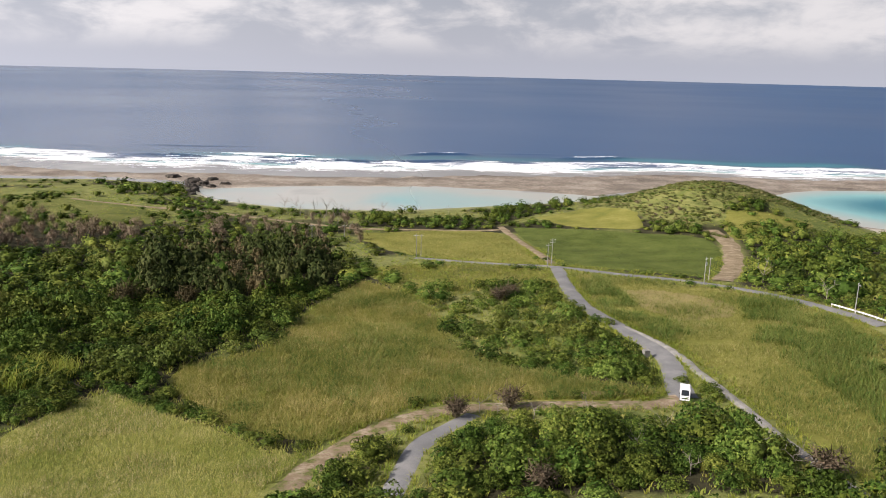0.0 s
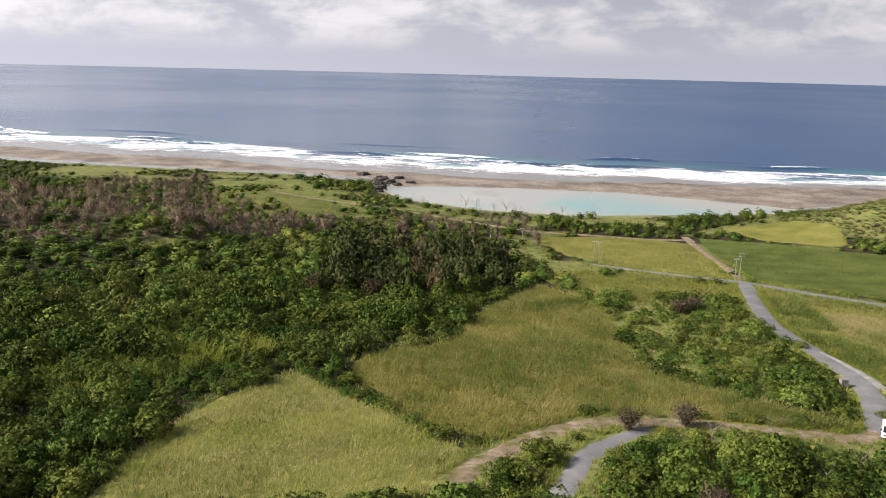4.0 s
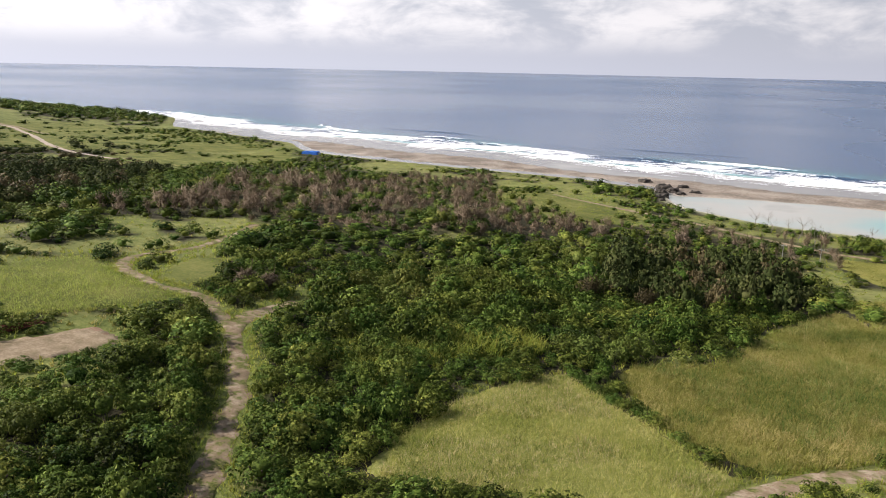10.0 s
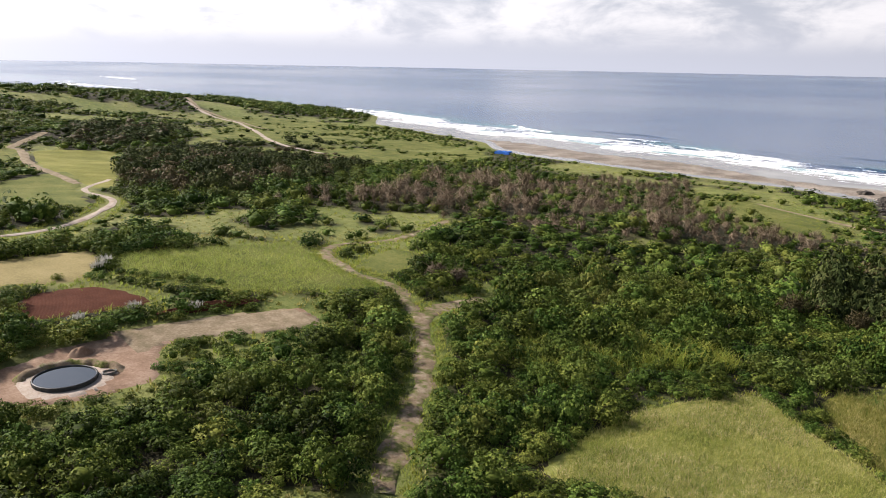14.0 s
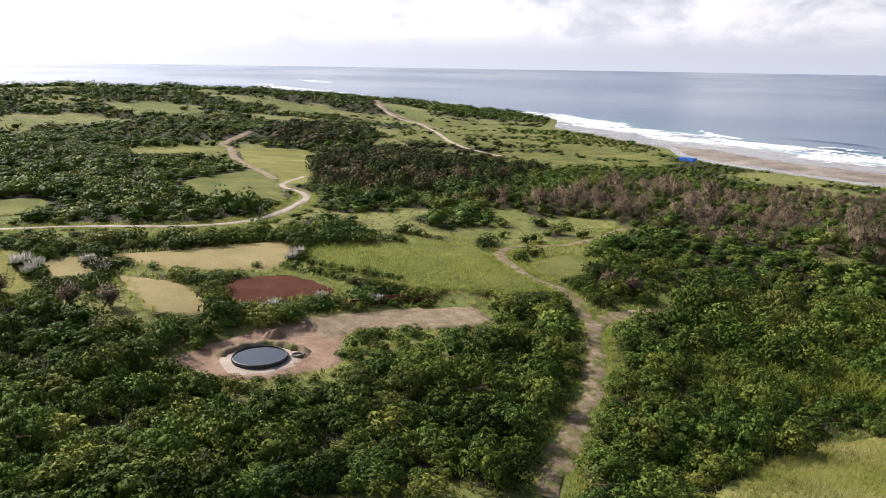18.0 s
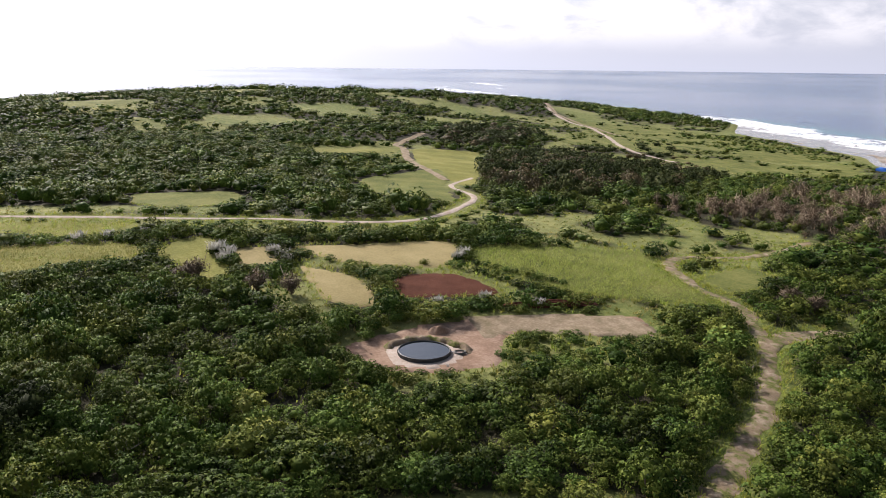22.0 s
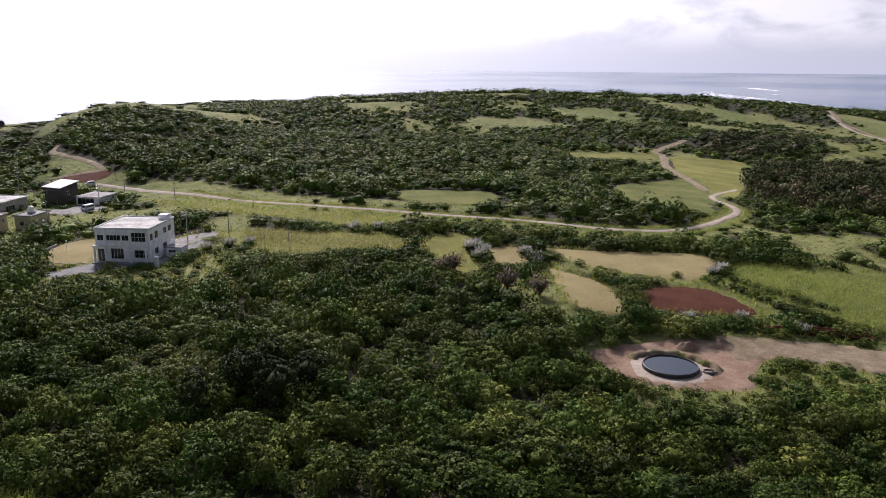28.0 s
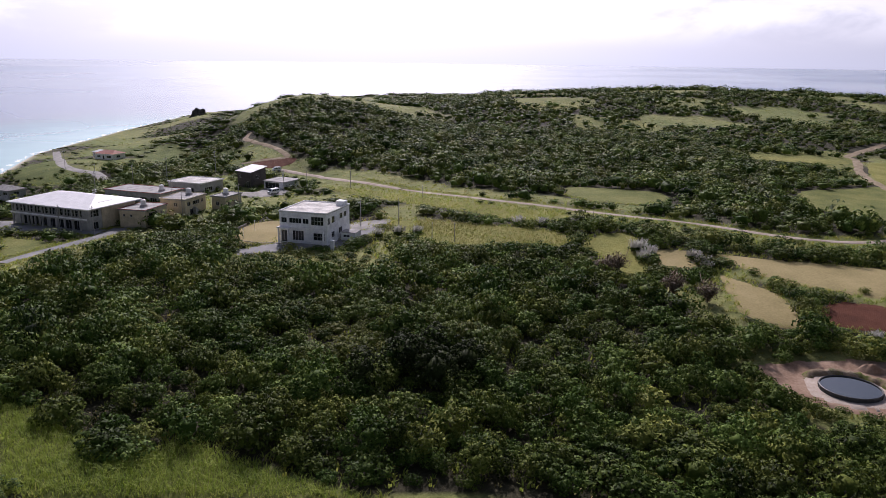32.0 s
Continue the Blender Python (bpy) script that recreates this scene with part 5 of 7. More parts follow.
TUFTS = [tuft(600 + k, 8, 1.0, 0.034, 0.9, 0.55) for k in range(7)]
# rough grass and weeds on all the open ground outside the fields
WEEDS = [tuft(650 + k, 6, 0.8, 0.10, 0.5, 0.6) for k in range(5)]
for tint_, seed_ in ((GRASS, 0), (CANE, 1)):
    bits = []
    for r0, r1, step, big in ((70, 200, 2.0, 1.0), (200, 420, 3.0, 1.15), (420, 800, 7.0, 2.0)):
        x, y = scatter(r0, r1, step)
        keep = free(x, y, 0.2) & ((fbm(x, y, 22, 97) > 0.5) == (seed_ == 1))
        keep &= (bushiness(x, y) < 0.85) | (r0 < 100)
        x, y = x[keep], y[keep]
        k_ = big * RS.uniform(0.6, 1.3, len(x))
        bits.append(tile(WEEDS, x, y, height(x, y), k_, np.minimum(k_, 1.2) * (0.7 if r0 < 200 else 0.42) * (1.3 if seed_ and r0 < 300 else 1.0), RS))
    stuff("rough_grass" if seed_ == 0 else "green_weeds", bits, tint_, "rough tufts of pale grass between the bushes" if seed_ == 0 else "low green weeds between the bushes", "grass")


# grass and weeds that lean over the edges of the dirt tracks
EDGE = [tuft(680 + k, 7, 0.8, 0.05, 0.7, 0.5) for k in range(5)]
bits = []
for line, half in LANES:
    pts = curve_points(line, 0.9)
    pts = pts[(np.hypot(pts[:, 0], pts[:, 1]) < 260)]
    if len(pts) < 3:
        continue
    way = np.gradient(pts, axis=0)
    way /= np.linalg.norm(way, axis=1)[:, None] + 1e-9
    for side in (-1, 1):
        for _ in range(3):
            off_ = side * (half - 0.5 + 2.6 * RS.uniform(0, 1, len(pts)) ** 1.3)
            x = pts[:, 0] - way[:, 1] * off_ + RS.uniform(-0.5, 0.5, len(pts))
            y = pts[:, 1] + way[:, 0] * off_ + RS.uniform(-0.5, 0.5, len(pts))
            ok = np.ones(len(x), bool)
            for other, h2 in LANES:
                ok &= from_line(x, y, other) > h2 - 0.75
            x, y = x[ok], y[ok]
            k_ = RS.uniform(0.5, 1.2, len(x))
            bits.append(tile(EDGE, x, y, height(x, y), k_, k_ * 0.8, RS))
for ring_ in [q for q in OPEN if q not in BARE_RINGS]:
    pts = np.array(ring_)
    pts = pts[np.hypot(pts[:, 0], pts[:, 1]) < 235]
    if len(pts) < 3:
        continue
    for _ in range(4):
        x = pts[:, 0] + RS.normal(size=len(pts)) * 0.9
        y = pts[:, 1] + RS.normal(size=len(pts)) * 0.9
        ok = np.ones(len(x), bool)
        for other, h2 in LANES:
            ok &= from_line(x, y, other) > h2 - 0.6
        x, y = x[ok], y[ok]
        k_ = RS.uniform(0.5, 1.2, len(x))
        bits.append(tile(EDGE, x, y, height(x, y), k_, k_ * 0.8, RS))
stuff("verge_grass", bits, CANE, "uneven green grass along the edges of the tracks", "grass")

# ---- grass in the fields ----
sward("meadow_grass", [(-51, 110.5), (-42.5, 104.5), (-30.5, 97.5), (-20.5, 91), (-17, 88.5), (-19.5, 74.5), (-51.5, 60), (-57, 70.5), (-58, 83), (-56, 95.5), (-53.5, 105)], 0.45, 0.62, TUFTS, MEADOW, "tall yellow green meadow grass in tufts")
sward("cane_green", [(-25.5, 189), (-21, 202), (-8, 187.5), (0, 165.5), (3, 143), (13, 128), (20, 122.5), (36, 111), (19.5, 107.5), (-3.5, 107.5), (-6.5, 102), (-15, 93), (-25, 96), (-32, 101), (-42.5, 113.5), (-45, 125.5), (-31, 139.5), (-31, 155.5)], 0.85, 1.15, TUFTS, REEDS, "green weeds among the tall grass", skip=0.45)
sward("cane_grass", [(-25.5, 189), (-21, 202), (-8, 187.5), (0, 165.5), (3, 143), (13, 128), (20, 122.5), (36, 111), (19.5, 107.5), (-3.5, 107.5), (-6.5, 102), (-15, 93), (-25, 96), (-32, 101), (-42.5, 113.5), (-45, 125.5), (-31, 139.5), (-31, 155.5)], 0.64, 1.05, TUFTS, GRASS, "tall seeding grass in a rough field")
sward("meadow_green", [(-51, 110.5), (-42.5, 104.5), (-30.5, 97.5), (-20.5, 91), (-17, 88.5), (-19.5, 74.5), (-51.5, 60), (-57, 70.5), (-58, 83), (-56, 95.5), (-53.5, 105)], 0.9, 0.75, TUFTS, REEDS, "green weeds in the tall meadow grass", skip=0.46)
sward("meadow_plumes", [(-51, 110.5), (-42.5, 104.5), (-30.5, 97.5), (-20.5, 91), (-17, 88.5), (-19.5, 74.5), (-51.5, 60), (-57, 70.5), (-58, 83), (-56, 95.5), (-53.5, 105)], 1.0, 0.72, TUFTS, STRAW, "pale straw stems over the meadow grass", skip=0.4)
sward("tall_cane", [(-82.5, 79.5), (-87.5, 99), (-82.5, 114), (-71.5, 122), (-61, 131), (-55.5, 121.5), (-66.5, 103), (-73, 91), (-71.5, 77.5), (-68, 64.5)], 1.1, 2.6, TUFTS, CANE, "tall bright cane grass among the bushes at the edge of the meadow", skip=0.45, w=0.8)
sward("verge_reeds", [(-22.5, 217), (-10, 225), (14.5, 227), (33, 217.5), (32, 194), (19, 200.5), (-2, 176), (-11, 191)], 1.0, 0.9, TUFTS, GRASS, "rough pale grass beside the lane")
sward("verge_weeds", [(-22.5, 217), (-10, 225), (14.5, 227), (33, 217.5), (32, 194), (19, 200.5), (-2, 176), (-11, 191)], 1.2, 1.0, TUFTS, CANE, "bright green weeds beside the lane", skip=0.4)
for reeds_ in ([(75, 183), (84, 184), (86, 164), (84.4, 140), (60, 92), (61.5, 108.9), (61.7, 124.5), (61.4, 140.7)], [(38.5, 211), (46.2, 207), (47.5, 180), (50, 156), (52, 133.5), (46.9, 128), (43, 144.4), (38.5, 166.8)]):
    sward("slope_cane", reeds_, 0.8, 1.5, TUFTS, REEDS, "tall dense green cane grass on the slope", skip=0.36)
sward("upper_grass", [(-31, 295), (23, 299), (33, 230), (-7, 244), (-27, 275)], 1.3, 0.7, TUFTS, GRASS, "pale grass in the upper field")
sward("crop_leaves", [(30, 313), (53, 302), (76, 288), (98, 276), (95, 247), (86, 222), (75.5, 209.5), (40.5, 225.5), (36.5, 230), (32, 279)], 1.5, 0.55, TUFTS, LEAF_LIGHT, "leaves of the level green crop", "crop")
sward("strip_reeds", [(-235, -121), (-226, -100), (-212.5, -65.5), (-205, -30.5), (-189.5, -34.5), (-199.5, -61.5), (-211.5, -94)], 1.4, 1.0, TUFTS, CANE, "green reeds below the hillside road")
sward("slope_green", [(39, 215.5), (51.5, 207), (64.5, 197.5), (76, 187.5), (85.5, 165.5), (88.5, 142), (49.5, 75), (47.5, 83.5), (47, 109.5), (45, 138), (39, 162.5), (37, 187.5)], 1.0, 0.8, TUFTS, REEDS, "green weeds on the grassy slope", skip=0.45)
sward("slope_grass", [(39, 215.5), (51.5, 207), (64.5, 197.5), (76, 187.5), (85.5, 165.5), (88.5, 142), (49.5, 75), (47.5, 83.5), (47, 109.5), (45, 138), (39, 162.5), (37, 187.5)], 0.8, 0.8, TUFTS, SLOPE, "tall yellow green grass on the slope", skip=0.10)
sward("bank_grass", [(-64, -82.5), (-59.5, -67.5), (-57.5, -58.5), (-63.5, -55.5), (-61, -48), (-60.5, -40.5), (-60, -33), (-47.5, -65.5)], 0.5, 0.9, TUFTS, BANK_GRASS, "bright green grass on the bank")
sward("crop_rows", [(-168.5, 50.5), (-169.5, 68), (-168, 93), (-150.5, 90.5), (-134, 89), (-124.5, 90.5), (-129, 73), (-134.5, 59), (-152, 45)], 0.8, 0.8, TUFTS, YOUNG_CANE, "young green cane plants", "crop")
sward("reed_grass", [(-185, -67.5), (-184.5, -55), (-178, -28.5), (-166, -25), (-161, -38.5), (-157.5, -48.5), (-163, -60.5)], 0.9, 0.8, TUFTS, GRASS, "pale green reedy grass", "grass")

# ---- paint, metal and glass ----
WHITE_WALL = plain("stained white wall paint", (0.86, 0.85, 0.84), 0.75, 0.2, vary=0.22, scale=0.7)
WHITE_ROOF = plain("weathered white roof coating", (0.62, 0.60, 0.56), 0.85, 0.15, vary=0.5, scale=0.35)
METAL_ROOF = plain("white coated metal roof", (0.80, 0.80, 0.80), 0.6, 0.3, vary=0.12, scale=0.5)
BEIGE_WALL = plain("beige wall paint", (0.60, 0.51, 0.36), 0.8, 0.2, vary=0.28, scale=0.6)
GREY_WALL = plain("grey concrete wall", (0.42, 0.41, 0.39), 0.85, 0.2, vary=0.3, scale=0.6)
GREY_ROOF = plain("grey flat roof", (0.34, 0.33, 0.32), 0.85, 0.2, vary=0.4, scale=0.5)
DARK_WALL = plain("dark tarred timber wall", (0.075, 0.068, 0.066), 0.8, 0.2, vary=0.35, scale=1.2)
RED_TRIM = plain("dull red roof edging", (0.30, 0.085, 0.06), 0.7, 0.25, vary=0.25, scale=1.0)
RED_ROOF = plain("faded red tiles", (0.32, 0.12, 0.085), 0.75, 0.25, vary=0.3, scale=0.8)
SILVER = plain("grey sheet metal", (0.52, 0.53, 0.54), 0.5, 0.4, 0.4, vary=0.25, scale=1.0)
POLE_GREY = plain("pale concrete pole", (0.34, 0.33, 0.31), 0.85, 0.2, vary=0.2, scale=2.0)
WINDOW_FRAME = plain("aluminium window frame", (0.55, 0.56, 0.57), 0.4, 0.4, 0.5, vary=0.1)
GLASS = Nodes("dark window glass").done((0.022, 0.026, 0.030), 0.06, 0.6)
CAR_WHITE = Nodes("white car paint").done((0.80, 0.80, 0.80), 0.25, 0.5)
RUBBER = Nodes("black rubber").done((0.02, 0.02, 0.02), 0.8, 0.2)
BLACK = plain("black plastic", (0.03, 0.03, 0.032), 0.5, 0.3, vary=0.2)
CHROME = Nodes("bright metal").done((0.7, 0.7, 0.7), 0.25, 0.5, 1.0)
LAMP_GLASS = Nodes("lamp glass").done((0.75, 0.75, 0.72), 0.2, 0.5)
TAIL_RED = Nodes("red lamp glass").done((0.35, 0.02, 0.02), 0.2, 0.5)
TARP = plain("blue tarpaulin", (0.02, 0.14, 0.55), 0.5, 0.3, vary=0.25, scale=0.4)
TANK_LINER = plain("dark tank lining", (0.055, 0.058, 0.060), 0.55, 0.3, vary=0.35, scale=1.5)
POND = Nodes("still dark water").done((0.012, 0.016, 0.016), 0.02, 1.0)
WHITE_PVC = plain("white plastic", (0.75, 0.75, 0.73), 0.5, 0.3, vary=0.15)


def thing(name, label, category, m, group=""):
    ob = new(name)
    ob.matrix_world = m
    return tagged(ob, label, category, group)


def at(x, y, turn=0.0, sink=0.0):
    return Matrix.Translation((x, y, float(height(x, y)) - sink)) @ Matrix.Rotation(radians(turn), 4, "Z")


# ---- buildings ----
def facade(bm, fm, length, tall, low, wins, deep=0.16):
    """One wall face with recessed openings; fm maps (along, inward, up) into the house."""
    xs = sorted({0.0, length, *[w[0] for w in wins], *[w[2] for w in wins]})
    zs = sorted({low, tall, *[w[1] for w in wins], *[w[3] for w in wins]})

    def face(*pts):
        bm.faces.new([bm.verts.new(fm @ Vector(p)) for p in pts])

    for x0, x1 in zip(xs, xs[1:]):
        for z0, z1 in zip(zs, zs[1:]):
            cx, cz = (x0 + x1) / 2, (z0 + z1) / 2
            if any(w[0] < cx < w[2] and w[1] < cz < w[3] for w in wins):
                continue
            face((x0, 0, z0), (x1, 0, z0), (x1, 0, z1), (x0, 0, z1))
    for x0, z0, x1, z1, *_ in wins:
        face((x0, 0, z0), (x1, 0, z0), (x1, deep, z0), (x0, deep, z0))
        face((x0, 0, z1), (x0, deep, z1), (x1, deep, z1), (x1, 0, z1))
        face((x0, 0, z0), (x0, deep, z0), (x0, deep, z1), (x0, 0, z1))
        face((x1, 0, z0), (x1, 0, z1), (x1, deep, z1), (x1, deep, z0))


def glazed(house, fm, x0, z0, x1, z1, lights=2, rows=1, deep=0.16, name="window"):
    """A window with frame, mullions and panes in an opening."""
    b = 0.06
    cells = [(x0, deep - 0.08, z0, x0 + b, deep, z1), (x1 - b, deep - 0.08, z0, x1, deep, z1), (x0 + b, deep - 0.08, z0, x1 - b, deep, z0 + b), (x0 + b, deep - 0.08, z1 - b, x1 - b, deep, z1)]
    for k in range(1, lights):
        x = x0 + (x1 - x0) * k / lights
        cells.append((x - b / 2, deep - 0.08, z0 + b, x + b / 2, deep, z1 - b))
    for k in range(1, rows):
        z = z0 + (z1 - z0) * k / rows
        cells.append((x0 + b, deep - 0.078, z - b / 2, x1 - b, deep - 0.002, z + b / 2))
    bm = boxes(*cells)
    bm.transform(fm)
    w = part(name, bm, WINDOW_FRAME, house)
    for k in range(lights):
        xa, xb = x0 + (x1 - x0) * k / lights + 0.03, x0 + (x1 - x0) * (k + 1) / lights - 0.03
        bm = boxes((xa, deep - 0.045, z0 + 0.03, xb, deep - 0.03, z1 - 0.03))
        bm.transform(fm)
        part("pane", bm, GLASS, w)
    return w


def house(name, label, category, x, y, z, turn, w, d, h, wall, openings, group="", low=-1.5):
    """Four walls with their windows. openings: side -> rows of x0, z0, x1, z1, lights, rows."""
    top = thing(name, label, category, Matrix.Translation((x, y, z)) @ Matrix.Rotation(radians(90 + turn), 4, "Z"), group)
    faces = {
        "front": (Matrix.Identity(4), w),
        "right": (Matrix.Translation((w, 0, 0)) @ Matrix.Rotation(radians(90), 4, "Z"), d),
        "back": (Matrix.Translation((w, d, 0)) @ Matrix.Rotation(radians(180), 4, "Z"), w),
        "left": (Matrix.Translation((0, d, 0)) @ Matrix.Rotation(radians(270), 4, "Z"), d),
    }
    bm = bmesh.new()
    for side, (fm, length) in faces.items():
        facade(bm, fm, length, h, low, openings.get(side, []))
    bmesh.ops.remove_doubles(bm, verts=bm.verts, dist=0.001)
    part("wall", bm, wall, top)
    for side, (fm, length) in faces.items():
        for o in openings.get(side, []):
            glazed(top, fm, *o[:4], *(o[4:] or (2, 1)))
    return top


def flat_roof(top, w, d, h, over, material, rim, rim_mat, thick=0.22):
    part("roof", boxes((-over, -over, h, w + over, d + over, h + thick), bevel=0.03), material, top)
    if rim:
        e, t = over, 0.16
        z0, z1 = h + thick + 0.003, h + thick + rim
        part("parapet", boxes((-e, -e, z0, w + e, -e + t, z1), (-e, d + e - t, z0, w + e, d + e, z1), (-e, -e + t, z0, -e + t, d + e - t, z1), (w + e - t, -e + t, z0, w + e, d + e - t, z1)), rim_mat, top)


def roof_tank(top, x, y, z, r=0.75, t=1.3):
    part("tank_stand", boxes((x - r, y - r, z, x + r, y + r, z + 0.5)), GREY_WALL, top)
    bm = bmesh.new()
    rod(bm, (x, y, z + 0.5), (x, y, z + 0.5 + t), r, r, 16)
    rod(bm, (x, y, z + 0.5 + t), (x, y, z + 0.75 + t), r * 0.95, r * 0.3, 16)
    part("water_tank", bm, WHITE_PVC, top, "white rooftop water tank")


wb = house("white_building", "two-storey white concrete building with flat roof and dark windows", "building", -150.5, -89.6, 25.8, 0.0, 11.8, 13.2, 7.3, WHITE_WALL, {
    "front": [(0.4, 4.9, 1.8, 6.1, 2, 1), (2.4, 4.9, 5.5, 6.1, 4, 1), (5.8, 4.9, 7.3, 6.1, 2, 1), (7.9, 4.7, 11.0, 6.7, 4, 2), (3.2, 0.9, 6.0, 3.2, 4, 1), (8.4, 1.2, 11.2, 2.9, 3, 2), (0.3, 0.35, 2.3, 3.1, 1, 1)],
    "right": [(0.7, 4.8, 1.9, 6.3, 2, 1), (2.9, 4.8, 4.6, 6.4, 2, 1), (7.4, 5.0, 9.0, 6.3, 2, 1), (9.8, 5.0, 11.4, 6.3, 2, 1), (2.6, 1.4, 4.4, 2.8, 2, 1), (6.8, 1.6, 8.8, 3.0, 2, 1)],
    "left": [(2.0, 4.8, 5.0, 6.2, 3, 1), (8.0, 4.8, 11.0, 6.2, 3, 1)],
})
flat_roof(wb, 11.8, 13.2, 7.3, 0.12, WHITE_ROOF, 0.22, WHITE_WALL)
part("stair_tower", boxes((9.6, 10.2, 7.53, 11.7, 12.4, 8.7), bevel=0.04), WHITE_WALL, wb, "white boxed roof access")
part("floor_band", boxes((-0.10, -0.16, 3.75, 11.9, -0.003, 4.1)), WHITE_WALL, wb)
part("terrace", boxes((-0.3, -1.6, -0.6, 11.9, -0.003, 0.28), bevel=0.03), CONCRETE, wb, "raised concrete terrace")
for x in (0.2, 2.6, 11.3):
    part("column", boxes((x, -1.5, 0.29, x + 0.32, -1.18, 3.75)), WHITE_WALL, wb)
part("balcony_slab", boxes((-0.1, -1.6, 3.752, 3.2, -0.17, 4.02)), WHITE_WALL, wb)
for k in range(4):
    part("step", boxes((-1.1 - 0.3 * k, -1.5, -0.6, -0.8 - 0.3 * k, -0.3, 0.1 - 0.17 * k)), CONCRETE, wb)
part("aircon_unit", boxes((7.3, -0.5, 0.29, 8.0, -0.15, 0.95), bevel=0.03), WHITE_PVC, wb, "white outdoor cooling unit")
annex = house("annex", "low flat-roofed white outbuilding beside the white building", "outbuilding", -157.0, -77.2, 25.8, 0.0, 3.6, 3.4, 2.0, WHITE_WALL, {"front": [(0.6, 0.9, 2.2, 1.5, 2, 1)]})
flat_roof(annex, 3.6, 3.4, 2.0, 0.1, GREY_ROOF, 0, GREY_ROOF, 0.16)

bays = [(0.7 + 2.75 * k, 3.75, 3.1 + 2.75 * k, 5.6, 3, 2) for k in range(9)]
sch = house("school", "long two-storey grey building under a wide white metal roof", "school", -164.0, -179.4, 21.4, -6.0, 27.6, 17.0, 6.1, GREY_WALL, {
    "front": bays + [(3.4 + 3.1 * k, 0.2, 5.9 + 3.1 * k, 2.7, 2, 1) for k in range(7)],
    "right": [(0.8, 3.8, 3.6, 5.6, 3, 2), (1.2, 0.4, 3.2, 2.4, 2, 1)],
})
part("wall_panel", boxes((27.62, 4.4, 0.2, 27.76, 16.6, 5.9)), BEIGE_WALL, sch, "beige gable panel")
bm = bmesh.new()
o_ = 1.3
low_ = [(-o_, -o_, 6.1), (27.6 + o_, -o_, 6.1), (27.6 + o_, 17 + o_, 6.1), (-o_, 17 + o_, 6.1)]
vs = [bm.verts.new(p) for p in low_]
vt = [bm.verts.new((p[0], p[1], 6.36)) for p in low_]
ra, rb = bm.verts.new((6.5, 9.5, 8.3)), bm.verts.new((21.0, 9.5, 8.3))
for a, b in ((0, 1), (1, 2), (2, 3), (3, 0)):
    bm.faces.new((vs[a], vs[b], vt[b], vt[a]))
bm.faces.new(vs[::-1])
bm.faces.new((vt[0], vt[1], rb, ra))
bm.faces.new((vt[2], vt[3], ra, rb))
bm.faces.new((vt[1], vt[2], rb))
bm.faces.new((vt[3], vt[0], ra))
roof_ = part("roof", bm, METAL_ROOF, sch, "broad hipped white metal roof")
for k in range(24):
    x = 0.2 + k * 1.18
    y1 = 9.3 if 6.5 <= x <= 21 else 9.3 - abs(x - (6.5 if x < 6.5 else 21)) * 1.35
    if y1 > 0.5:
        f_ = (y1 + o_) / (9.5 + o_)
        bm = bmesh.new()
        rod(bm, (x, -o_ + 0.05, 6.385), (x, y1, 6.375 + 1.94 * f_), 0.03, 0.03, 4)
        part("roof_seam", bm, METAL_ROOF, roof_)
part("skylight", boxes((23.2, 5.2, 7.05, 26.0, 10.0, 7.12)), GREY_ROOF, roof_, "grey roof hatch")
for k in range(10):
    part("column", boxes((0.2 + 2.75 * k, -0.9, -1.0, 0.5 + 2.75 * k, -0.5, 6.09)), GREY_WALL, sch)
part("gallery", boxes((-0.2, -0.95, 3.0, 27.8, -0.02, 3.3)), GREY_WALL, sch)
part("balustrade", boxes((-0.2, -1.0, 3.302, 27.8, -0.92, 3.72)), WHITE_WALL, sch)

